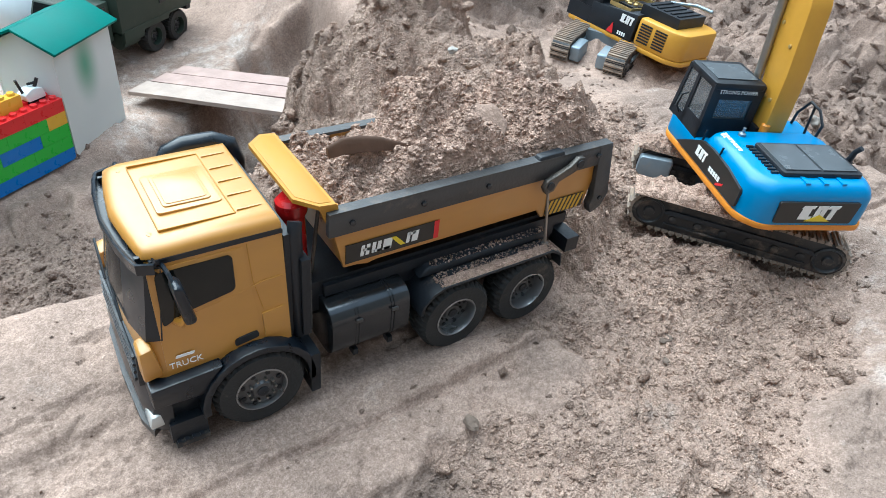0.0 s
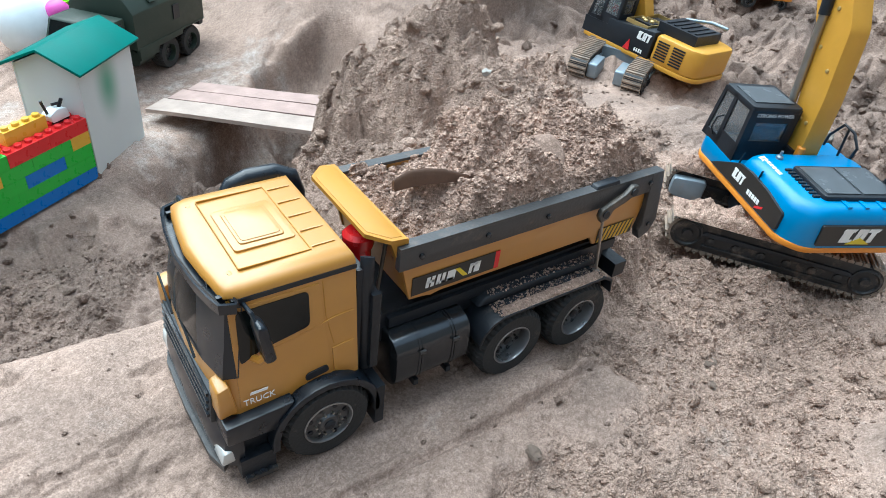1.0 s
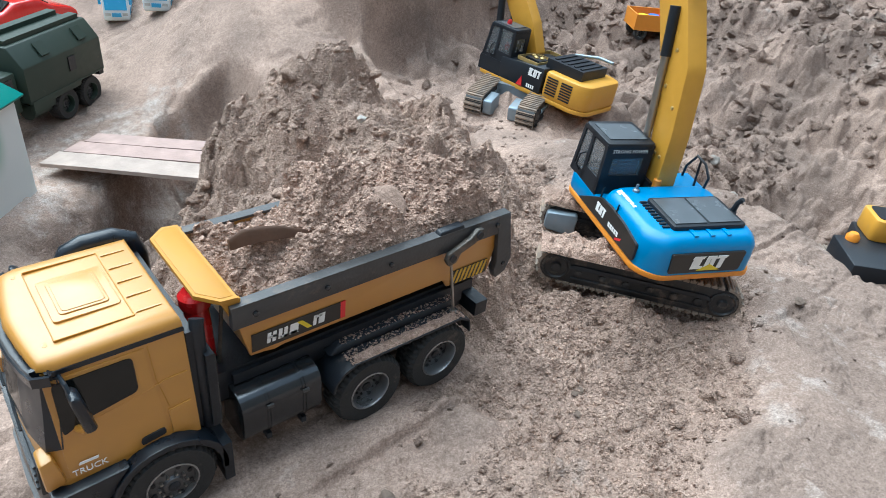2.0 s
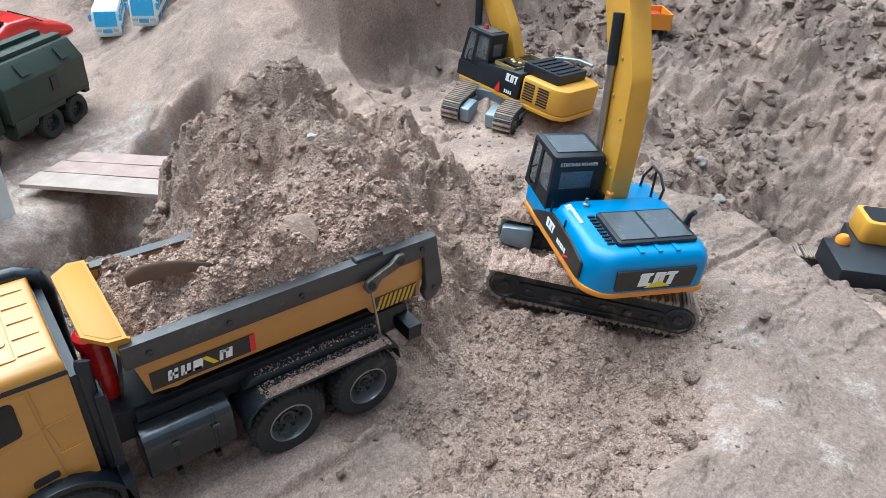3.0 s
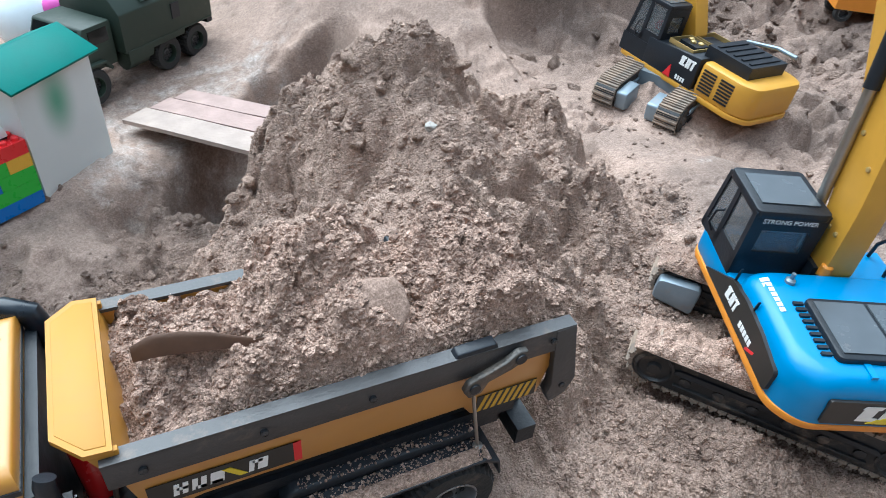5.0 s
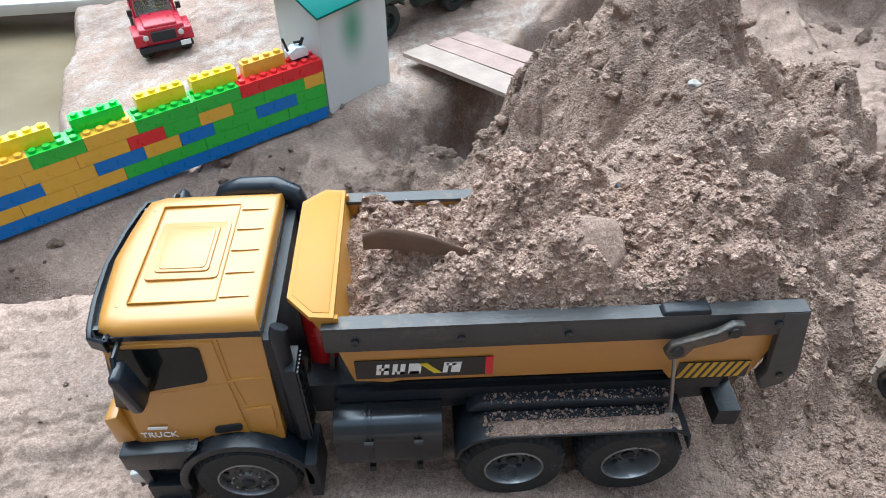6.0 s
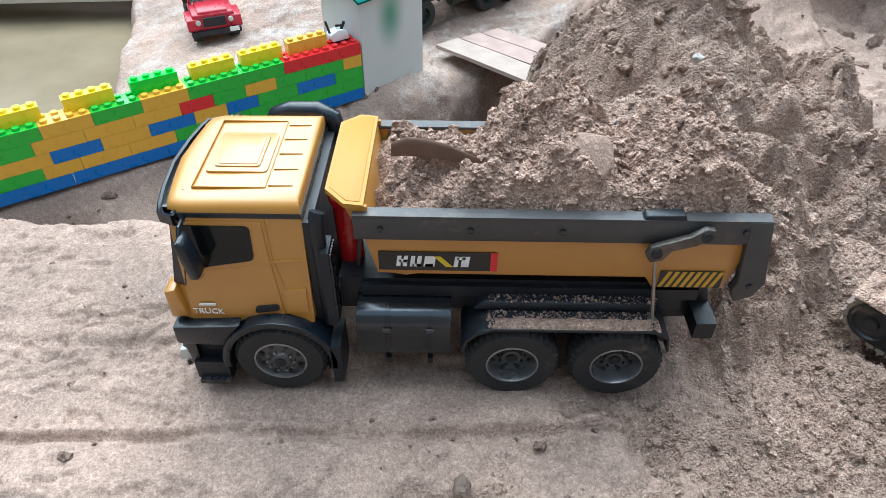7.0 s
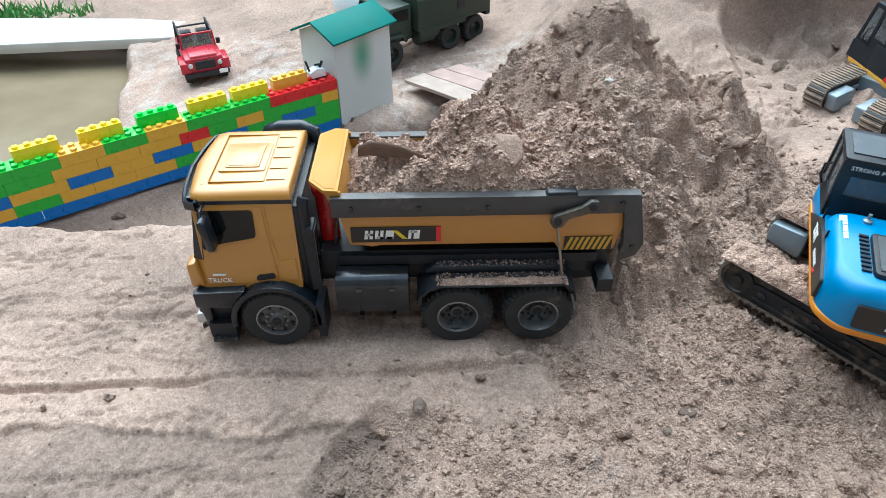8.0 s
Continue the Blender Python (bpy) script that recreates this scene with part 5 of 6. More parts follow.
def build_blue_excavator():
    base = thing("excavator", "blue and black toy excavator with a yellow boom, on sand", "toy excavator", pose(0.700, 0.028, 0.008, 0, 0, 0))
    under = part("undercarriage", lathe([(0.045, 0.03), (0.045, 0.062), (0.03, 0.07)], 24, (0, 0, 0), "z"), BLACK, base)
    tilt = Matrix.Rotation(radians(132), 4, "Z") @ Matrix.Rotation(radians(-4), 4, "Y")
    under.matrix_basis = tilt
    part("cross_beam", box(-0.05, 0.05, -0.06, 0.06, 0.02, 0.045, 0.004), BLACK, under)
    for s in (-1, 1):
        build_track(under, 0.068 * s, 0.285, 0.05, 0.036, TRACKM, BLACK)
        part("idler_guard", prism(rounded([(0.09, 0.006), (0.138, 0.012), (0.138, 0.04), (0.09, 0.044)], 0.006), 0.068 * s + (0.019 if s < 0 else -0.034), 0.068 * s + (0.034 if s < 0 else -0.019), "y", 0.002), GUNGREY, under, "bluish-grey idler guard")
    # the turning upper part, x forward
    up = part("upper_body", bmesh.new(), BLUE, base, "blue upper body with an orange skirt")
    up.matrix_basis = pose(0.014, -0.002, 0.071, 1.5, -2.0, 66.5)
    hw = 0.086
    plan = rounded([(-0.132, -hw + 0.01), (-0.122, -hw), (0.06, -hw), (0.06, 0.012), (0.118, 0.02), (0.118, hw - 0.012), (0.10, hw), (-0.108, hw), (-0.132, hw - 0.024)], 0.018, 5)
    part("skirt", prism(plan, 0.0, 0.009, "z", 0.002), ORANGE, up, "orange lower skirt")
    body = rounded([(-0.131, -hw + 0.012), (-0.117, -hw + 0.002), (0.015, -hw + 0.002), (0.015, hw - 0.002), (-0.107, hw - 0.002), (-0.131, hw - 0.024)], 0.022, 6)
    rings = []
    for z, s in ((0.008, 0.0), (0.03, 0.0), (0.047, 0.001), (0.055, 0.004), (0.0605, 0.009), (0.062, 0.013)):
        rings.append([(x * 1.0 - math.copysign(s, x + 0.05), y - math.copysign(min(s, abs(y)), y), z) for x, y in body])
    part("engine_cover", loft(rings), BLUE, up)
    part("cab_floor", prism(rounded([(0.0, 0.018), (0.117, 0.02), (0.117, hw - 0.012), (0.1, hw - 0.001), (0.0, hw - 0.002)], 0.006), 0.008, 0.036, "z", 0.003), BLUE, up)
    for x in (0.0155, -0.03):
        part("seam", prism([(x, 0.012), (x + 0.0012, 0.012), (x - 0.004, 0.058), (x - 0.0052, 0.058)], hw - 0.004, hw - 0.0015, "y"), TRIM, up)
    part("front_deck", box(0.0, 0.058, -hw + 0.002, -0.022, 0.008, 0.052, 0.004), BLUE, up)
    # side panels and print
    part("side_panel", prism(rounded([(-0.101, 0.012), (0.066, 0.012), (0.04, 0.027), (0.01, 0.043), (-0.02, 0.047), (-0.06, 0.045), (-0.101, 0.038)], 0.005), hw - 0.004, hw + 0.001, "y"), DECAL, up, "black side panel")
    marks_cat(up, (0.012, hw + 0.001, 0.022), (-1, 0, 0), (0, 0, 1), 0.026, 0.014, False)
    for k in range(5):
        part("print_bar", quad_bar((-0.028 - 0.006 * k, hw + 0.001, 0.02), (-1, 0, 0), (0, 0, 1), 0.0045, 0.0065, 0.0005), WHITE, up, smooth=0)
    part("red_flash", quad_bar((-0.052, hw + 0.0011, 0.013), (-1, 0, 0.5), (-0.2, 0, 1), 0.016, 0.004, 0.0005), REDP, up, smooth=0)
    for k in range(7):
        part("print_bar", quad_bar((-0.004 - 0.0066 * k, hw - 0.013, 0.0595), (-1, 0, 0), (0, -1, 0.3), 0.005, 0.008, 0.0016), WHITE, up, smooth=0)
    n = part("rear_panel", prism(rounded([(-0.058, 0.013), (0.05, 0.013), (0.052, 0.043), (-0.06, 0.043)], 0.003), -0.1332, -0.124, "x"), DECAL, up, "black rear panel with a white emblem")
    marks_cat(up, (-0.1334, 0.02, 0.019), (0, -1, 0), (0, 0, 1), 0.05, 0.02)
    # dark grille on top, cap, exhaust, guard rail
    hood = part("hood_grille", prism(rounded([(-0.107, -0.068), (-0.034, -0.068), (-0.034, 0.044), (-0.107, 0.044)], 0.006), 0.058, 0.068, "z", 0.002), BLACK, up, "black louvred engine hood")
    for k in range(2):
        part("hood_pane", box(-0.101, -0.04, -0.061 + 0.052 * k, -0.013 + 0.052 * k, 0.0672, 0.0695, 0.001), SMOKY, hood)
    for k in range(9):
        part("louvre", box(-0.1 + 0.0075 * k, -0.0965 + 0.0075 * k, 0.0455, 0.055, 0.058, 0.0645, 0.0005), BLACK, hood)
    for y in (-0.035, -0.01, 0.015):
        part("hinge", box(-0.122, -0.106, y, y + 0.006, 0.05, 0.0635, 0.002), BLUE, up)
    part("exhaust", tube([(-0.07, -0.071, 0.05), (-0.07, -0.071, 0.066), (-0.071, -0.0712, 0.067), (-0.073, -0.0715, 0.08), (-0.078, -0.073, 0.088)], 0.005, 12, radii=[0.0075, 0.006, 0.0042, 0.0034, 0.0034]), BLACK, up)
    part("filler_cap", lathe([(0.005, 0), (0.005, 0.005), (0.002, 0.007), (0.002, 0.013)], 12, (-0.008, 0.045, 0.06), "z"), GUNGREY, up)
    part("guard_rail", tube([(0.0, -0.071, 0.05), (-0.004, -0.071, 0.078), (0.012, -0.071, 0.092), (0.034, -0.071, 0.094), (0.05, -0.071, 0.07), (0.052, -0.071, 0.05)], 0.002, 8), BLACK, up)
    part("guard_bar", tube([(0.02, -0.071, 0.05), (0.024, -0.071, 0.094)], 0.0018, 8), BLACK, up)
    part("valve_block", box(0.018, 0.05, -0.016, 0.008, 0.036, 0.06, 0.003), BLACK, up)
    part("valve_cap", lathe([(0.006, 0), (0.006, 0.01), (0.004, 0.012)], 12, (0.012, 0.0, 0.058), "z"), ORANGE, up)
    cab = cab_shell(up, 0.03, 0.116, 0.009, 0.084, 0.034, 0.113, BLACK, "black driver's cab with clear panes")
    writing("STRONG POWER", Matrix(((0, 0, -1, 0.0295), (-1, 0, 0, 0.0465), (0, 1, 0, 0.1015), (0, 0, 0, 1))), 0.0072, WHITE, cab, "lettering", "white lettering STRONG POWER")
    # boom rising from the front
    low = [(0.04, 0.045), (0.056, 0.12), (0.082, 0.20), (0.14, 0.29), (0.20, 0.335)]
    high = [(0.008, 0.055), (0.012, 0.135), (0.026, 0.225), (0.088, 0.325), (0.175, 0.375)]
    bo = boom_mesh(up, low, high, 0.03, YELLOW2)
    bo.location = (0.0, -0.012, 0.0)
    for x, z in ((0.022, 0.10), (0.035, 0.1), (0.03, 0.17), (0.06, 0.19), (0.06, 0.24)):
        for s in (-1, 1):
            part("bolt", lathe([(0.0028, -0.001), (0.0026, 0.0012), (0.001, 0.0018)] if s > 0 else [(0.0028, 0.001), (0.0026, -0.0012), (0.001, -0.0018)], 10, (x, s * 0.0155, z)), BRASS, bo)
    part("boom_ram", tube([(0.05, 0.0075, 0.05), (0.0765, 0.0075, 0.23)], 0.0056, 14), CHROME, up, "bare metal boom cylinder")
    part("ram_body", tube([(0.076, 0.0075, 0.226), (0.088, 0.0075, 0.29)], 0.0075, 14), BLACK, up)
    part("stick_ram", tube([(0.06, -0.006, 0.33), (0.15, -0.006, 0.385)], 0.011, 14), BLACK, up)
    return base


def build_yellow_excavator():
    base = thing("excavator", "yellow and black toy excavator tilted on the pit floor", "toy excavator", pose(1.135, 0.70, -0.04, 0, 0, 0))
    under = part("undercarriage", lathe([(0.05, 0.03), (0.05, 0.05), (0.04, 0.056)], 24, (0, 0, 0), "z"), BLACK, base)
    under.matrix_basis = Matrix.Rotation(radians(205), 4, "Z") @ Matrix.Rotation(radians(5), 4, "Y")
    part("cross_beam", box(-0.06, 0.06, -0.07, 0.07, 0.025, 0.055, 0.004), GUNGREY, under)
    for s in (-1, 1):
        build_track(under, 0.066 * s, 0.32, 0.056, 0.044, TRACKM, GUNGREY)
        part("idler_guard", prism(rounded([(0.1, 0.004), (0.152, 0.012), (0.152, 0.046), (0.1, 0.05)], 0.006), 0.066 * s + (0.023 if s < 0 else -0.045), 0.066 * s + (0.045 if s < 0 else -0.023), "y", 0.002), GUNGREY, under, "bluish-grey idler guard")
    up = part("upper_body", bmesh.new(), YELLOW2, base, "yellow rear body with black covers")
    up.matrix_basis = pose(0.02, -0.012, 0.041, 4, -3, 97)
    hw = 0.08
    part("floor_plate", prism(rounded([(-0.2, -hw + 0.02), (-0.17, -hw), (0.12, -hw), (0.12, hw), (-0.17, hw), (-0.2, hw - 0.02)], 0.02), 0.0, 0.01, "z", 0.002), YELLOW2, up)
    part("counterweight", prism(rounded([(-0.198, -hw + 0.018), (-0.17, -hw + 0.001), (-0.075, -hw + 0.001), (-0.075, hw - 0.001), (-0.17, hw - 0.001), (-0.198, hw - 0.018)], 0.018, 5), 0.009, 0.07, "z", 0.008), YELLOW2, up)
    for col in (-0.158, -0.118):
        for k in range(7):
            part("vent_slot", box(col, col + 0.03, hw - 0.003, hw + 0.0006, 0.02 + 0.0062 * k, 0.0232 + 0.0062 * k), BLACK, up)
    part("side_cover", prism([(-0.074, 0.01), (0.055, 0.01), (0.055, 0.06), (-0.074, 0.072)], -hw + 0.002, hw - 0.0005, "y", 0.003), BLACK, up, "black side cover")
    part("cab_base", box(0.05, 0.12, 0.02, hw - 0.001, 0.01, 0.045, 0.003), BLACK, up)
    marks_cat(up, (-0.032, hw, 0.044), (-1, 0, 0), (0, 0, 1), 0.034, 0.018, False)
    part("red_flash", prism([(-0.022, 0.012), (-0.004, 0.012), (-0.016, 0.036)], hw - 0.001, hw + 0.001, "y"), REDP, up, smooth=0)
    for k in range(4):
        part("print_bar", quad_bar((-0.034 - 0.006 * k, hw - 0.0002, 0.016), (-1, 0, 0), (0, 0, 1), 0.004, 0.008, 0.0006), WHITE, up, smooth=0)
    hood = part("hood", box(-0.16, -0.06, -0.05, 0.055, 0.068, 0.092, 0.008), BLACK, up, "raised black engine hood")
    for k in range(5):
        part("hood_rib", box(-0.15 + 0.018 * k, -0.144 + 0.018 * k, -0.04, 0.045, 0.091, 0.0945, 0.001), BLACK, hood)
    for x0, x1, y0, y1 in ((-0.045, 0.015, 0.008, 0.07), (-0.045, 0.015, -0.06, 0.0)):
        for q in ((x0, x1, y0, y0 + 0.002), (x0, x1, y1 - 0.002, y1), (x0, x0 + 0.002, y0 + 0.002, y1 - 0.002), (x1 - 0.002, x1, y0 + 0.002, y1 - 0.002)):
            part("gold_line", box(*q, 0.066, 0.0745), BRASS, up)
    part("hatch_well", box(-0.036, 0.006, 0.016, 0.05, 0.066, 0.0735), BLACK, up)
    for k in range(3):
        part("gear", lathe([(0.006, 0), (0.006, 0.003), (0.003, 0.005)], 10, (-0.026 + 0.012 * k, 0.028 + 0.008 * (k % 2), 0.0735), "z"), BRASS, up)
    part("handrail", tube([(-0.055, -0.07, 0.06), (-0.055, -0.07, 0.085), (-0.12, -0.07, 0.1), (-0.16, -0.07, 0.1)], 0.004, 8), GUNGREY, up)
    cab_shell(up, 0.03, 0.118, 0.018, hw - 0.002, 0.04, 0.125, BLACK, "black driver's cab")
    part("beacon", lathe([(0.006, 0), (0.006, 0.006), (0.004, 0.011), (0.001, 0.012)], 14, (0.075, 0.05, 0.127), "z"), RED, up, "red roof beacon")
    part("driver_seat_cover", lathe([(0.009, 0), (0.011, 0.008), (0.007, 0.016)], 12, (0.065, 0.045, 0.068), "z"), RED, up)
    bo = boom_mesh(up, [(0.05, 0.06), (0.08, 0.1), (0.16, 0.2), (0.26, 0.27)], [(0.005, 0.07), (0.04, 0.14), (0.12, 0.24), (0.24, 0.31)], 0.036, YELLOW2)
    bo.location = (0, -0.012, 0)
    for y in (0.016, -0.04):
        part("boom_ram", tube([(0.12, y, 0.05), (0.15, y, 0.24)], 0.009, 12), BLACK, up)


def build_side_excavator():
    """Only the tail and deck of a third digger show, beyond the edge."""
    base = thing("excavator", "yellow and black toy excavator beyond the sand edge", "toy excavator", pose(1.546, -0.061, -0.27, 0, 0, 0))
    up = part("upper_body", bmesh.new(), BLACK, base)
    up.matrix_basis = pose(0, 0, 0.09, 0, 0, -46)
    part("deck", prism([(-0.13, -0.2), (0.16, -0.2), (0.16, 0.0), (-0.062, 0.0), (-0.07, -0.07), (-0.13, -0.078)], 0.0, 0.05, "z", 0.004), BLACK, up, "black deck")
    tail = part("rear_box", prism(rounded([(-0.06, -0.09), (0.12, -0.09), (0.12, -0.008), (-0.06, -0.008)], 0.016), 0.049, 0.1, "z", 0.006), YELLOW2, up, "yellow engine box")
    part("box_well", prism(rounded([(-0.05, -0.08), (0.11, -0.08), (0.11, -0.018), (-0.05, -0.018)], 0.012), 0.0995, 0.1015, "z"), BLACK, tail)
    part("lever", tube([(0.0, -0.04, 0.1), (0.0, -0.035, 0.12)], 0.005, 8), BLACK, tail)
    part("beacon", lathe([(0.014, 0), (0.014, 0.01), (0.008, 0.018)], 14, (-0.0955, -0.092, 0.049), "z"), ORANGE, up, "orange knob")
    under = part("undercarriage", lathe([(0.04, 0.02), (0.04, 0.092)], 20, (0, 0, 0), "z"), BLACK, base)
    under.matrix_basis = pose(-0.065, -0.065, 0, 0, 0, -46)
    for s in (-1, 1):
        build_track(under, 0.08 * s, 0.32, 0.06, 0.045, TRACKM, BLACK)


build_blue_excavator()
build_yellow_excavator()
build_side_excavator()


# ---- the toy-brick wall ----
PITCH, BH = 0.0209, 0.0251
WALL_A, WALL_ANGLE = (-0.036, 0.922, -0.2005), math.atan2(-0.43, -0.628)


def brick_mesh(name, studs, rows):
    bm = box(0.0003, studs * PITCH - 0.0003, 0.0003, rows * PITCH - 0.0003, 0, BH - 0.0004, 0.0007, 1)
    for i in range(studs):
        for j in range(rows):
            lathe([(0.0063, 0), (0.0063, 0.0052), (0.0056, 0.006)], 12, ((i + 0.5) * PITCH, (j + 0.5) * PITCH, BH - 0.001), "z", bm)
    ob = part(name, bm, BRICKS["red"])
    me = ob.data
    bpy.data.objects.remove(ob)
    me.materials.clear()
    return me


def build_brick_wall():
    wall = thing("toy_brick_wall", "long wall of coloured plastic toy bricks, stepped on top", "toy bricks", Matrix.Translation(WALL_A) @ Matrix.Rotation(WALL_ANGLE, 4, "Z"))
    meshes = {}

    def lay(row, start, studs, colour, rows=2):
        key = (studs, rows, colour)
        if key not in meshes:
            me = brick_mesh("brick", studs, rows)
            me.materials.append(BRICKS[colour])
            meshes[key] = me
        ob = new("brick", meshes[key])
        ob.parent = wall
        ob.matrix_basis = Matrix.Translation((start * PITCH, -2 * PITCH, row * BH))
    names = {"b": "blue", "g": "green", "o": "orange", "r": "red", "y": "yellow", "k": "bright_green"}
    rows = ["b4b4b4b4b4b4b4b4b4b4b4", "g4g4g4g4g3o4o4o3g4o4g4", "g3b4g4b3o3b4o4b4o5b4o4", "o2g4g3o3g3r3o4o4o4g4g4g4", "r4r4g4g5o4g4o4g4g4g4"]
    for row, text in enumerate(rows):
        at = 0
        for c, k in zip(text[::2], text[1::2]):
            lay(row, at, int(k), names[c])
            at += int(k)
    for at, c in ((3, "o"), (7.6, "y"), (12.2, "y"), (17.3, "k"), (22.7, "y"), (28.4, "y"), (34, "y")):
        lay(5, at, 4, names[c], 1)


build_brick_wall()


# ---- the small house, planks and vehicles ----
def build_house():
    h = thing("toy_house", "white board toy house with a teal roof beside the wall", "toy house", Matrix.Translation((-0.034, 0.926, -0.205)) @ Matrix.Rotation(math.atan2(0.131, 0.117), 4, "Z"))
    L, W, H = 0.178, 0.12, 0.216
    for y in (0.0, W - 0.004):
        part("side_wall", box(0, L, y, y + 0.004, 0, H, 0.0006), WBOARD if y else STAINED, h)
    for x in (0.0, L - 0.004):
        part("gable_wall", prism([(0.0042, 0), (W - 0.0042, 0), (W - 0.0042, H), (W / 2, H + 0.028), (0.0042, H)], x, x + 0.004, "x", 0.0005), WBOARD, h)
    for s in (0, 1):
        o = [(-0.014, H - 0.004), (W / 2, H + 0.031), (W / 2, H + 0.036), (-0.016, H + 0.001)]
        if s:
            o = [(W - y, z) for y, z in o]
        part("roof_slope", prism(o, -0.014, L + 0.012, "x", 0.0006), TEAL, h, "teal painted roof board")
    return h


def plank(x0, y0, z0, x1, y1, z1, w, t, label, mat):
    a, b = Vector((x0, y0, z0)), Vector((x1, y1, z1))
    d = b - a
    bm = box(0, d.length, -w, 0, 0, t, 0.001, 1)
    bmesh.ops.subdivide_edges(bm, edges=[e for e in bm.edges if abs((e.verts[0].co - e.verts[1].co).x) > 0.1], cuts=12)
    for v in bm.verts:
        v.co.z += 0.0015 * noise.noise(Vector((v.co.x * 8, w * 50, z0 * 30)))
        v.co.y += 0.0012 * noise.noise(Vector((v.co.x * 14, v.co.y * 10, 3)))
    ob = part("plank", bm, mat, None, "", 30)
    side = Vector((0, 0, 1)).cross(d).normalized()
    m = Matrix.Identity(3)
    m.col[0], m.col[1], m.col[2] = d.normalized(), side, d.normalized().cross(side)
    ob.matrix_basis = Matrix.Translation(a) @ m.to_4x4()
    return tagged(ob, label, "plank", "planks over the hole")


build_house()
LW = "weathered pinkish wooden plank laid over the dug hole"
PALEWOOD = material("bleached_wood", (0.37, 0.295, 0.25), 0.85, vary=0.4, scale=22, bump=0.5, bump_scale=140, dust=0.3)
plank(0.113, 1.152, -0.192, 0.46, 0.709, -0.126, -0.0655, 0.009, "bleached grey wooden plank laid over the dug hole", PALEWOOD)
plank(0.172, 1.185, -0.19, 0.52, 0.745, -0.1235, -0.0565, 0.009, LW, WOOD)
plank(0.225, 1.212, -0.1885, 0.575, 0.776, -0.1215, -0.05, 0.009, LW, WOOD)


def build_army_truck():
    ang = math.atan2(-0.65, -0.76)
    a = thing("army_truck", "dark green six-wheeled toy army truck on the back road", "toy truck", Matrix.Translation((0.246, 1.41, -0.203)) @ Matrix.Rotation(ang, 4, "Z"))
    # x forward, near side at y = 0, far side at y = -0.16
    for x in (-0.097, 0.0, 0.22):
        for y, s in ((0.0, 1), (-0.16, -1)):
            wheel(x, y, s, 0.041, 0.041, 0.034, parent=a, rim_mat=ARMY)
    for y in (-0.055, -0.105):
        part("chassis_rail", box(-0.14, 0.3, y - 0.008, y + 0.008, 0.05, 0.07, 0.002), ARMY, a)
    body = part("box_body", prism([(0.006, 0.085), (0.006, 0.17), (-0.028, 0.215), (-0.132, 0.215), (-0.166, 0.17), (-0.166, 0.085)], -0.155, 0.13, "x", 0.003), ARMY, a, "dark green box body with hatches")
    part("body_skirt", prism([(-0.15, 0.086), (-0.055, 0.086), (-0.05, 0.075), (0.05, 0.075), (0.055, 0.06), (0.125, 0.06), (0.125, 0.09), (-0.15, 0.09)], -0.004, 0.0075, "y", 0.001), ARMY, body)
    for y in (-0.05, -0.11):
        part("roof_rack", box(-0.145, 0.12, y - 0.012, y + 0.012, 0.2145, 0.226, 0.003), ARMY, body)
    part("side_hatch", box(-0.045, -0.02, 0.0055, 0.0085, 0.12, 0.155, 0.001), BLACK, body)
    for x in (-0.11, 0.03):
        part("vent_flap", prism([(0.0015, 0.18), (-0.0185, 0.2065), (-0.0165, 0.2085), (0.0035, 0.182)], x, x + 0.03, "x"), ARMY, body)
    part("spare_wheel", lathe([(0.02, 0), (0.036, 0.0), (0.04, -0.008), (0.04, -0.02), (0.036, -0.028), (0.02, -0.028)], 26, (-0.156, -0.08, 0.14), "x"), RUBBER, a)
    part("rear_step", box(-0.17, -0.152, -0.15, -0.01, 0.066, 0.078, 0.002), BLACK, a)
    cab = part("cab", prism([(0.14, 0.07), (0.14, 0.165), (0.215, 0.165), (0.235, 0.125), (0.30, 0.115), (0.31, 0.07)], -0.15, -0.01, "y", 0.005), ARMY, a, "dark green cab and bonnet")
    part("cab_window", box(0.155, 0.205, -0.012, -0.0085, 0.125, 0.155, 0.002), GLASS, cab)
    part("windscreen", prism([(0.2185, 0.16), (0.2345, 0.128), (0.2365, 0.129), (0.2205, 0.161)], -0.14, -0.02, "y"), GLASS, cab)
    for y in (-0.028, -0.13):
        part("front_wing", prism(rounded([(0.165, 0.07), (0.18, 0.09), (0.26, 0.092), (0.29, 0.07), (0.28, 0.066), (0.255, 0.084), (0.185, 0.084), (0.172, 0.066)], 0.004), y - 0.03, y + 0.03, "y", 0.001), ARMY, a)
    part("fuel_drum", tube([(0.06, -0.02, 0.06), (0.12, -0.02, 0.06)], 0.02, 14), ARMY, a)


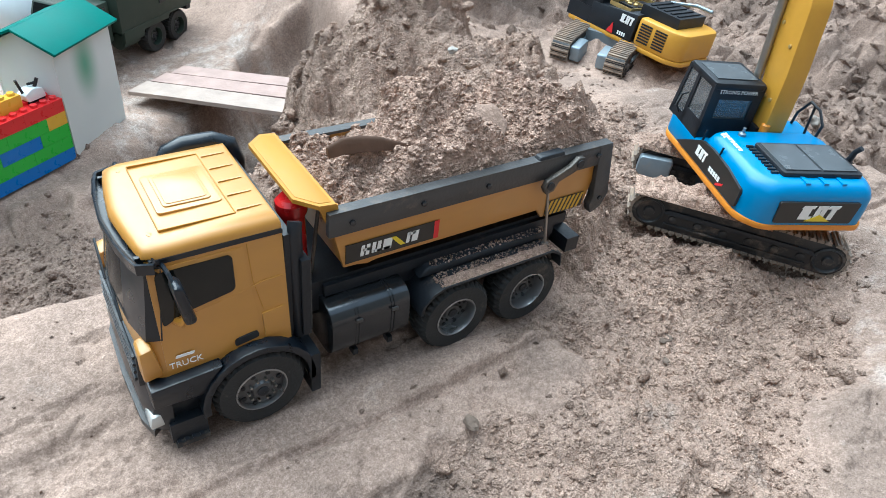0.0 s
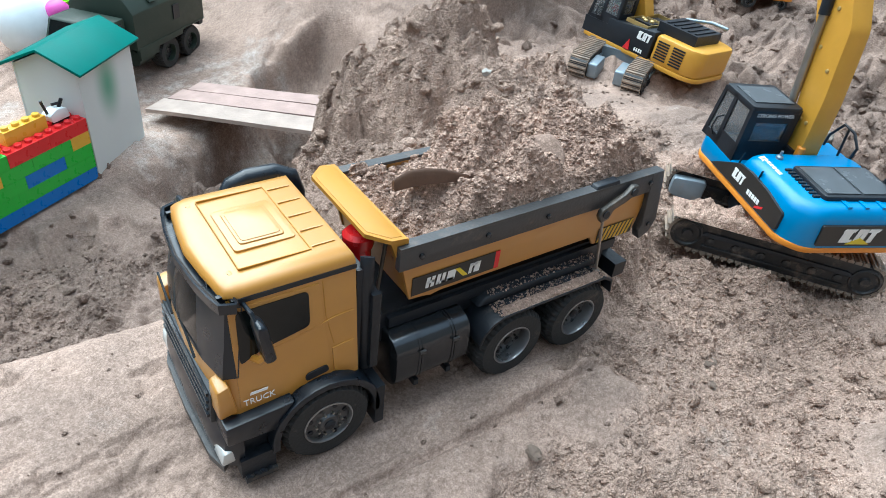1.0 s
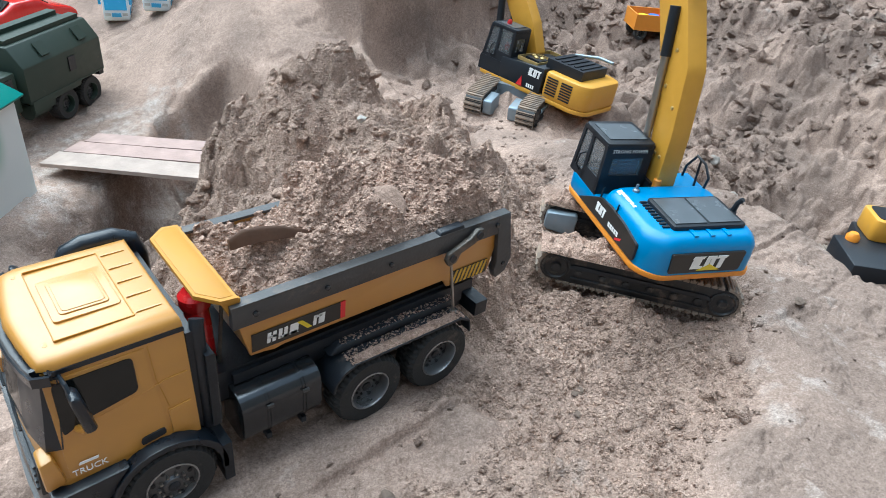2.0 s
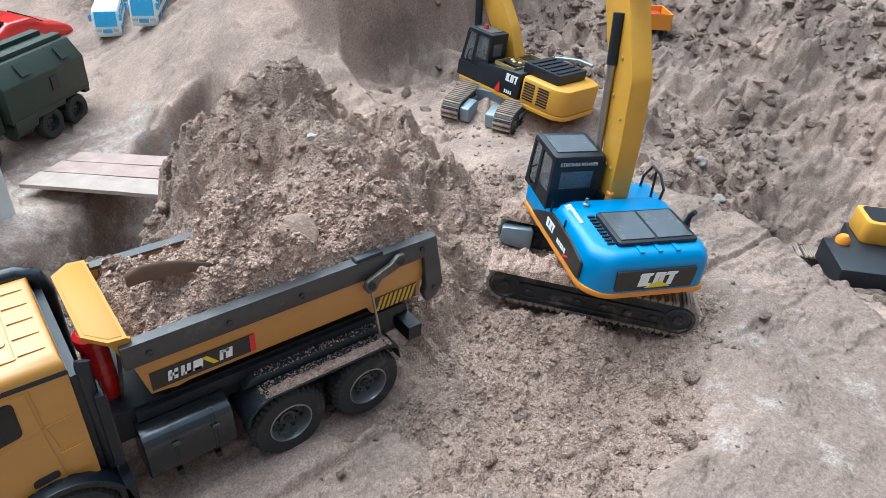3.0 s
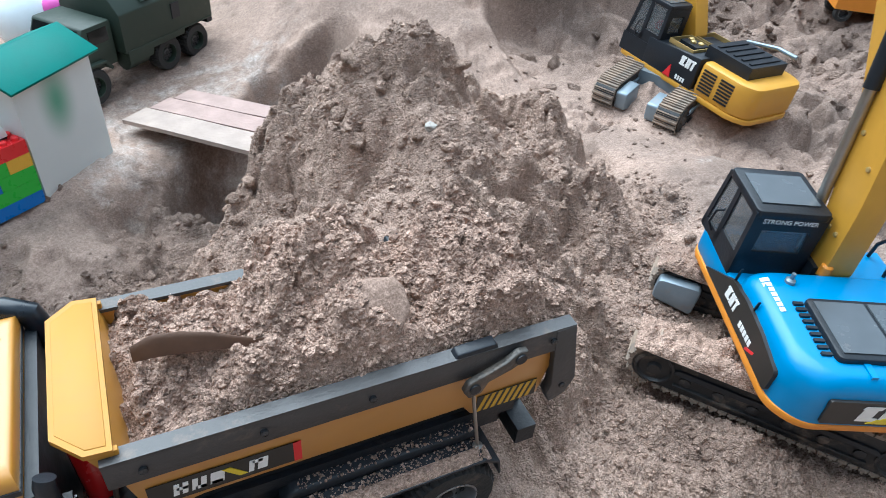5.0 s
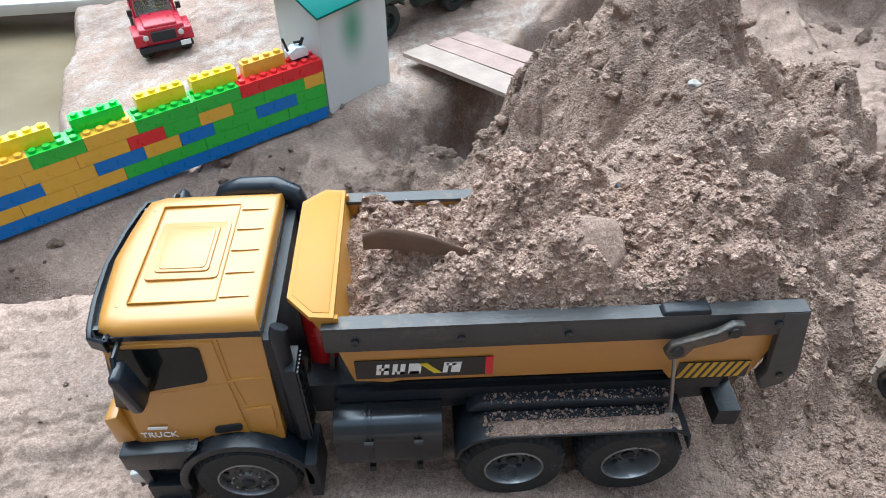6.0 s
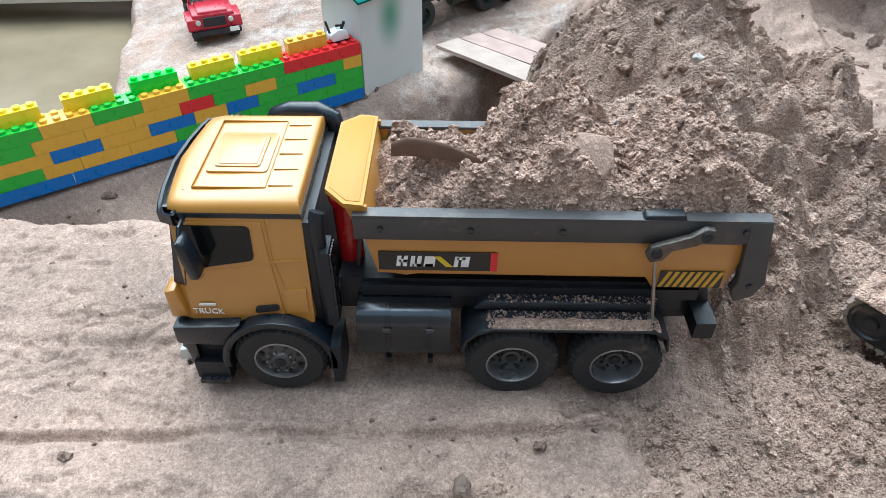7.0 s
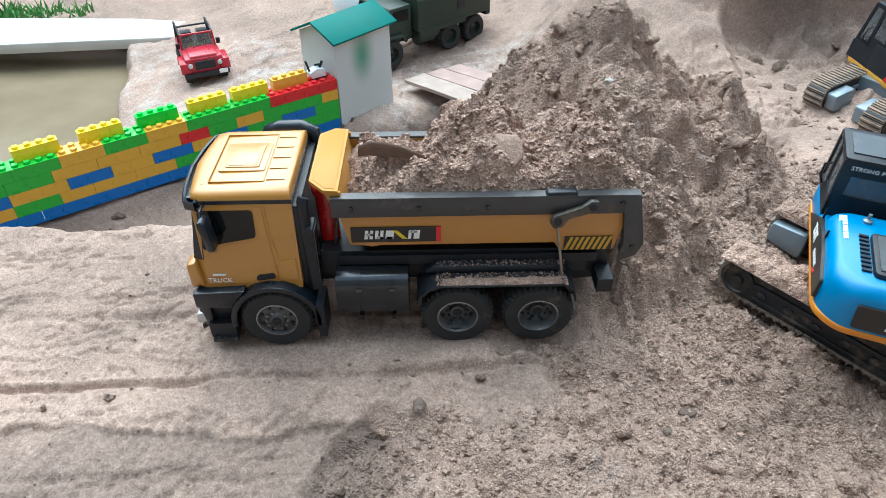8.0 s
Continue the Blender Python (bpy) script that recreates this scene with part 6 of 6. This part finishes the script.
def build_jeep():
    j = thing("toy_jeep", "crimson open-topped toy jeep parked by the pond", "toy car", Matrix.Translation((-0.503, 1.395, height_at(-0.48, 1.35) - 0.003)) @ Matrix.Rotation(radians(-66), 4, "Z") @ Matrix.Diagonal((0.95, 0.95, 0.95, 1)))
    # x forward, centred
    for x in (-0.07, 0.075):
        for y, s in ((0.062, 1), (-0.062, -1)):
            wheel(x, y, s, 0.028, 0.028, 0.026, parent=j)
    body = part("body", prism(rounded([(-0.115, 0.03), (-0.115, 0.078), (0.02, 0.08), (0.03, 0.086), (0.105, 0.082), (0.112, 0.04), (0.1, 0.032)], 0.006), -0.055, 0.055, "y", 0.003), CRIMSON, j, "crimson body tub")
    part("tub_well", box(-0.105, 0.012, -0.046, 0.046, 0.0785, 0.082), BLACK, body)
    part("bonnet", prism([(0.028, 0.084), (0.03, 0.092), (0.1, 0.088), (0.104, 0.08)], -0.04, 0.04, "y", 0.003), CRIMSON, body)
    for s in (-1, 1):
        part("wing", prism(rounded([(0.035, 0.05), (0.045, 0.075), (0.11, 0.072), (0.118, 0.045), (0.11, 0.04), (0.102, 0.06), (0.052, 0.062), (0.044, 0.045)], 0.004), s * 0.045, s * 0.072, "y", 0.002), CRIMSON, body)
        part("headlamp", lathe([(0.007, 0), (0.007, 0.004), (0.003, 0.006)], 14, (0.112, s * 0.043, 0.064), "x"), LAMP, body, "round headlamp")
        part("wing_mirror", box(0.022, 0.03, s * 0.06 - 0.006, s * 0.06 + 0.006, 0.09, 0.106, 0.002), BLACK, body)
        part("roll_post", tube([(-0.05, s * 0.05, 0.08), (-0.05, s * 0.048, 0.13)], 0.003, 8), BLACK, body)
        part("roll_post", tube([(-0.105, s * 0.05, 0.08), (-0.105, s * 0.048, 0.128)], 0.003, 8), BLACK, body)
        part("screen_post", tube([(0.024, s * 0.05, 0.082), (0.012, s * 0.048, 0.124)], 0.003, 8), CRIMSON, body)
        part("seat", box(-0.06, -0.03, s * 0.024 - 0.016, s * 0.024 + 0.016, 0.081, 0.115, 0.004), BLACK, body)
        part("rail", tube([(-0.105, s * 0.048, 0.128), (-0.05, s * 0.048, 0.13), (0.012, s * 0.048, 0.124)], 0.003, 8), BLACK, body)
    part("roll_bar", tube([(-0.05, -0.048, 0.13), (-0.05, 0.048, 0.13)], 0.003, 8), BLACK, body)
    part("screen_bar", tube([(0.012, -0.048, 0.124), (0.012, 0.048, 0.124)], 0.0032, 8), CRIMSON, body)
    part("windscreen", prism([(0.022, 0.084), (0.0232, 0.084), (0.0125, 0.123), (0.0113, 0.123)], -0.045, 0.045, "y"), CLEARP, body)
    part("grille", box(0.108, 0.1135, -0.03, 0.03, 0.05, 0.074, 0.001), BLACK, body)
    part("bumper", box(0.112, 0.124, -0.066, 0.066, 0.03, 0.042, 0.003), BLACK, body)
    part("plate", box(0.1235, 0.1255, 0.035, 0.06, 0.034, 0.046), WHITE, body)
    part("steering_wheel", tube([(0.0 + 0.004 * math.sin(a), 0.022 + 0.014 * math.cos(a), 0.1 + 0.014 * math.sin(a)) for a in (2 * math.pi * k / 12 for k in range(13))], 0.0016, 6), BLACK, body)


def build_bus(m, name="toy_bus"):
    b = thing(name, "white and blue toy coach on the far sand", "toy bus", m, "far coaches")
    body = part("body", prism(rounded([(-0.17, 0.014), (0.17, 0.014), (0.176, 0.05), (0.165, 0.105), (-0.165, 0.108), (-0.172, 0.05)], 0.012, 4), -0.04, 0.04, "y", 0.006), BUSW, b, "white coach body")
    part("windscreen", prism([(0.1745, 0.052), (0.1785, 0.052), (0.169, 0.097), (0.164, 0.097)], -0.033, 0.033, "y"), BUSB, body, "blue windscreen")
    for s in (-1, 1):
        for k in range(5):
            part("window", box(-0.15 + 0.06 * k, -0.1 + 0.06 * k, s * 0.0385 - 0.002, s * 0.0385 + 0.002, 0.06, 0.092, 0.001), BUSB, body)
        part("stripe", box(-0.16, 0.15, s * 0.039 - 0.002, s * 0.039 + 0.002, 0.03, 0.044), BUSB, body)
        part("mirror", box(0.168, 0.176, s * 0.046 - 0.004, s * 0.046 + 0.004, 0.07, 0.09, 0.001), BUSB, body)
        for x in (-0.1, 0.11):
            part("wheel", lathe([(0.016, 0.0), (0.016, -s * 0.012)], 16, (x, s * 0.0425, 0.016)), BLACK, b)
        part("headlamp", box(0.1715, 0.1765, s * 0.026 - 0.008, s * 0.026 + 0.008, 0.034, 0.042, 0.001), LAMP, body)
    part("badge", box(0.174, 0.1775, -0.014, 0.014, 0.03, 0.042, 0.001), BUSB, body)
    return b


build_army_truck()
build_jeep()



# ---- far toys ----
bus = build_bus(pose(0.592, 2.09, height_at(0.535, 1.95) - 0.004, 0, 0, -110) @ Matrix.Diagonal((0.97, 0.97, 0.97, 1)))
copy_thing(bus, pose(0.68, 1.91, height_at(0.62, 1.78) - 0.004, 0, 0, -116))


def build_far_board():
    b = thing("long_board", "long pale concrete board laid across the pond", "board", pose(0, 0, 0))
    bm = prism([(-2.4, 1.62), (-1.25, 1.69), (-0.7, 1.74), (-0.3, 1.80), (-0.3, 1.83), (-0.9, 1.93), (-1.4, 1.95), (-2.4, 1.97)], -0.315, -0.28, "z", 0.004)
    part("slab", bm, material("pale_concrete", (0.55, 0.53, 0.49), 0.9, vary=0.2, scale=12, bump=0.4, bump_scale=80), b)


build_far_board()


def build_spoon():
    """A rusty scoop lying in the load."""
    rings = []
    path = [(0.1, 0.086, 0.2235), (0.113, 0.084, 0.2265), (0.13, 0.081, 0.227), (0.148, 0.077, 0.2265), (0.163, 0.074, 0.225), (0.176, 0.071, 0.224), (0.186, 0.069, 0.2245)]
    wide = [0.009, 0.0135, 0.0135, 0.011, 0.0065, 0.0035, 0.003]
    for (x, y, z), w in zip(path, wide):
        ring = []
        for k in range(14):
            a = math.pi * k / 6.5
            if k < 7:
                t = -1 + 2 * k / 6
                ring.append((x, y + 0.25 * w * t, z + w * (1 - 0.45 * t * t) - 0.006 + 0.0 * a))
            else:
                t = 1 - 2 * (k - 7) / 6
                ring.append((x, y + 0.25 * w * t - 0.0014, z + w * (1 - 0.45 * t * t) - 0.0075 - 0.9 * w * (1 - abs(t)) * 0.3 - w * 0.55))
        rings.append(ring)
    ob = part("scoop", loft(rings), SPOON)
    ob.location = (0.002, -0.004, -0.006)
    return tagged(ob, "rusty brown metal scoop stuck in the sand load", "scoop")


build_spoon()

def rock(x, y, z, r, mat, label, seed, flat=1.0, turn=None, jag=1.0):
    bm = lump(random.Random(seed), r, 3, jag)
    ob = part("stone", bm, mat, None, "", 60)
    ob.matrix_basis = Matrix.Translation((x, y, z)) @ (turn or Matrix.Identity(4)) @ Matrix.Diagonal((1, 1, flat, 1))
    return tagged(ob, label, "stone")


DISC = sand_material("sandy_stone", (0.31, 0.222, 0.174), (0.27, 0.193, 0.152), (0.5, 0.45, 0.4), False)
DISC.node_tree.nodes["Bump"].inputs["Strength"].default_value = 0.25
rock(0.26, 0.056, float(load_height(np.array([0.26]), np.array([0.052]))[0]) - 0.003, 0.02, DISC, "flat round sandy stone on the load", 3, 0.42, Matrix.Rotation(radians(38), 4, "X"), 0.45)
rock(0.458, 0.402, height_at(0.458, 0.402) + 0.001, 0.0062, material("white_stone", (0.38, 0.35, 0.315), 0.85, vary=0.2, bump=0.4), "small white stone on the sand heap", 5)


FRAGMENT = material("broken_brick", (0.3, 0.11, 0.075), 0.9, vary=0.35, scale=120, bump=0.6, dust=0.4)
CLOD = material("dark_clod", (0.15, 0.11, 0.085), 0.95, vary=0.4, scale=150, bump=0.8, dust=0.3)
rock(-0.277, 0.443, height_at(-0.277, 0.443) + 0.008, 0.02, FRAGMENT, "broken piece of red brick in the soil", 21, 0.8, None, 0.7)
rock(-0.104, 0.376, height_at(-0.104, 0.376) + 0.006, 0.018, STONE, "pale stone lying in the soil by the truck", 22, 0.6)
rock(0.165, -0.1, height_at(0.165, -0.1) + 0.002, 0.009, CLOD, "dark clod of earth on the road", 23, 0.5)
rock(0.47, -0.085, height_at(0.47, -0.085) + 0.001, 0.007, CLOD, "dark flat chip of bark on loose sand", 24, 0.35)
rock(0.44, -0.11, height_at(0.44, -0.11) + 0.001, 0.0055, CLOD, "dark flat chip of bark on loose sand", 25, 0.35)
rock(0.85, -0.17, height_at(0.85, -0.17) + 0.003, 0.009, CLOD, "dark clod of earth on the pale hard sand", 26, 0.6)
rock(1.42, 0.3, height_at(1.42, 0.3) + 0.006, 0.022, STONE, "grey stone lying in the dug hollow", 27, 0.8)
rock(1.36, 0.2, height_at(1.36, 0.2) + 0.006, 0.016, STONE, "grey stone lying in the dug hollow", 28, 0.8)


def sand_patch(name, label, m, length, width, thick, seed):
    """A thin uneven layer of sand lying on something; m: its middle, x along."""
    nx, ny = max(8, int(length / 0.0016)), max(6, int(width / 0.0016))
    gx, gy = np.meshgrid(np.linspace(-length / 2, length / 2, nx), np.linspace(-width / 2, width / 2, ny))
    e = np.clip(1.15 - np.maximum(np.abs(gx) / (length / 2), np.abs(gy) / (width / 2)) ** 3 + 1.1 * rolling(gx + seed, gy, 0.012, 3, seed + 9), 0, 1) * np.clip(8 - 8 * np.maximum(np.abs(gx) / (length / 2), np.abs(gy) / (width / 2)), 0, 1)
    gz = thick * e * (0.7 + 1.2 * rolling(gx + seed, gy, 0.03, 3, seed)) + e * 0.55 * clods(gx + seed, gy, 0.009, seed, 0.7) + 0.4 * e * clods(gx + seed, gy, 0.018, seed + 1, 0.5)
    gz = np.where(e > 0.02, gz, -0.0006)
    verts = np.stack([gx, gy, gz], -1).reshape(-1, 3).tolist()
    faces = [(j * nx + i, j * nx + i + 1, (j + 1) * nx + i + 1, (j + 1) * nx + i) for j in range(ny - 1) for i in range(nx - 1)]
    rim = [i for i in range(nx)] + [j * nx + nx - 1 for j in range(1, ny)] + [(ny - 1) * nx + i for i in range(nx - 2, -1, -1)] + [j * nx for j in range(ny - 2, 0, -1)]
    base = len(verts)
    verts += [(verts[i][0], verts[i][1], -0.002) for i in rim]
    n = len(rim)
    faces += [(rim[k], base + k, base + (k + 1) % n, rim[(k + 1) % n]) for k in range(n)]
    faces.append([base + k for k in range(n)])
    me = bpy.data.meshes.new(name)
    me.from_pydata(verts, [], faces)
    me.polygons.foreach_set("use_smooth", np.ones(len(me.polygons), dtype=bool))
    me.materials.append(LOAD)
    ob = new(name, me)
    ob.matrix_basis = m
    return tagged(ob, label, "sand", kind="stuff")


sand_patch("sand_layer", "thin layer of sand along the truck's rear wing", pose(0.262, 0.0055, 0.0889), 0.145, 0.0135, 0.0013, 5)
rng = np.random.RandomState(31)
wx, wy = rng.uniform(0.186, 0.333, 1500), 0.034 * rng.uniform(0, 1, 1500) ** 1.7
crumbs("wing_sand", "sprinkled sand on the truck's black rear wing", [(a, b, 0.0889 + (0.0105 if b > 0.0205 else 0.0), r) for a, b, r in zip(wx, wy, 0.0005 + 0.0011 * rng.uniform(0, 1, 1500) ** 4)], LOAD, 33)
T = pose(0.700, 0.028, 0.008) @ Matrix.Rotation(radians(132), 4, "Z") @ Matrix.Rotation(radians(-4), 4, "Y")
sand_patch("sand_heap", "sand heaped on the excavator's crawler track", T @ pose(0.055, 0.068, 0.051), 0.18, 0.052, 0.011, 13)
sand_patch("sand_heap", "sand heaped on the excavator's crawler track", T @ pose(0.085, -0.068, 0.051), 0.12, 0.05, 0.012, 17)


def build_red_car():
    c = thing("toy_car", "glossy red toy sports car behind the army truck", "toy car", pose(0.30, 2.21, height_at(0.30, 2.21) + 0.002, 0, 0, 25))
    prof = [(-0.17, 0.02), (-0.172, 0.06), (-0.14, 0.075), (-0.09, 0.08), (-0.05, 0.105), (0.03, 0.108), (0.08, 0.078), (0.15, 0.062), (0.172, 0.045), (0.172, 0.02)]
    body = part("body", prism(rounded(prof, 0.012, 4), -0.075, 0.075, "y", 0.012, 3), material("red_gloss", (0.62, 0.02, 0.015), 0.2, coat=0.5), c, "red body shell")
    part("windscreen", prism([(0.034, 0.105), (0.078, 0.08), (0.08, 0.083), (0.036, 0.108)], -0.055, 0.055, "y"), GLASS, body)
    part("rear_window", prism([(-0.086, 0.083), (-0.052, 0.105), (-0.054, 0.108), (-0.088, 0.086)], -0.055, 0.055, "y"), GLASS, body)
    for x in (-0.105, 0.11):
        for s in (-1, 1):
            wheel(x, s * 0.072, s, 0.028, 0.028, 0.024, parent=c)


def build_lime_tray():
    c = thing("toy_trailer", "lime-green plastic toy tipper tray behind the house", "toy trailer", pose(0.075, 1.70, height_at(0.075, 1.7), 0, 0, 30))
    tray = part("tray", box(-0.12, 0.12, -0.075, 0.075, 0.045, 0.052, 0.002), LIME, c)
    for y in (-0.075, 0.071):
        part("tray_side", box(-0.12, 0.12, y, y + 0.004, 0.052, 0.125, 0.001), LIME, tray)
    for x in (-0.12, 0.116):
        part("tray_end", box(x, x + 0.004, -0.071, 0.071, 0.052, 0.125, 0.001), LIME, tray)
    for x in (-0.075, 0.075):
        for s in (-1, 1):
            wheel(x, s * 0.07, s, 0.024, 0.024, 0.02, parent=c)


# plain balls standing in for a round white and pink toy figure
def build_white_ball():
    x, y = -0.035, 1.60
    c = thing("toy_stand_in", "plain white and pink balls standing in for a toy behind the house", "toy", pose(x, y, height_at(x, y)))
    for name, r, at, mat, lab in (("ball", 0.085, (0, 0, 0.083), BUSW, "white ball"), ("small_ball", 0.03, (0.06, -0.05, 0.12), PINK, "bright pink ball")):
        bm = bmesh.new()
        bmesh.ops.create_uvsphere(bm, u_segments=28, v_segments=16, radius=r)
        for v in bm.verts:
            v.co = v.co * (1 + 0.05 * noise.noise(v.co * 14)) + Vector(at)
        part(name, bm, mat, c, lab, 80)


def build_wall_toy():
    m = Matrix.Translation(WALL_A) @ Matrix.Rotation(WALL_ANGLE, 4, "Z") @ pose(0.032, -0.030, 5 * BH + 0.005)
    c = thing("toy_gun_post", "small white and black plastic toy on the brick wall", "toy", m)
    part("body", soften(prism(rounded([(-0.018, 0.0), (0.02, 0.0), (0.024, 0.014), (0.006, 0.022), (-0.014, 0.018)], 0.004), -0.011, 0.011), 0.002), BUSW, c)
    part("base", box(-0.016, 0.018, -0.009, 0.009, -0.004, 0.002, 0.001), BLACK, c)
    part("barrel", tube([(0.016, 0, 0.004), (0.027, 0, 0.042)], 0.0026, 8), BLACK, c)
    part("fin", tube([(-0.006, 0, 0.018), (-0.012, 0.004, 0.034)], 0.0032, 8), BLACK, c)
    part("fin", tube([(-0.008, 0, 0.026), (0.004, -0.004, 0.026)], 0.0026, 8), BLACK, c)


def build_orange_toy():
    x, y = 1.735, 0.775
    c = thing("toy_dumper", "orange plastic toy dumper tray with coloured bits", "toy truck", pose(x, y, height_at(x, y) - 0.002, 0, 0, -35))
    tray = part("tray", box(-0.07, 0.07, -0.05, 0.05, 0.03, 0.036, 0.001), ORANGE, c)
    for yy in (-0.05, 0.046):
        part("tray_side", box(-0.07, 0.07, yy, yy + 0.004, 0.036, 0.075, 0.001), ORANGE, tray)
    for xx in (-0.07, 0.066):
        part("tray_end", box(xx, xx + 0.004, -0.046, 0.046, 0.036, 0.075, 0.001), ORANGE, tray)
    for k, mat in enumerate((BRICKS["yellow"], BRICKS["blue"], BRICKS["red"])):
        part("block", lathe([(0.018, 0), (0.02, 0.012), (0.016, 0.03)], 14, (-0.035 + 0.034 * k, 0.008 * (k - 1), 0.036), "z"), mat, tray)
    for xx in (-0.045, 0.045):
        for s in (-1, 1):
            wheel(xx, s * 0.046, s, 0.02, 0.02, 0.018, parent=c)


build_red_car()
build_lime_tray()
build_white_ball()
build_wall_toy()
build_orange_toy()


def build_grass():
    rng = random.Random(7)
    bm = bmesh.new()
    for _ in range(1500):
        x, y = -1.75 + 0.66 * rng.random(), 1.98 + 0.12 * rng.random()
        if rng.random() < (x + 1.75) / 0.75:
            continue
        z, hgt = -0.315, rng.uniform(0.02, 0.07)
        lean = Vector((rng.uniform(-0.5, 0.5), rng.uniform(-0.5, 0.5), 1)).normalized()
        side = lean.cross(Vector((rng.uniform(-1, 1), rng.uniform(-1, 1), 0))).normalized() * 0.0045
        a = Vector((x, y, z))
        v = [bm.verts.new(q) for q in (a - side, a + side, a + lean * hgt * 0.6 + side * 0.7, a + lean * hgt + Vector((lean.x, lean.y, 0)) * 0.02, a + lean * hgt * 0.6 - side * 0.7)]
        bm.faces.new(v)
    tagged(part("grass", bm, GRASS, None, "", 0), "patch of green grass at the pond's far edge", "grass", kind="stuff")


build_grass()
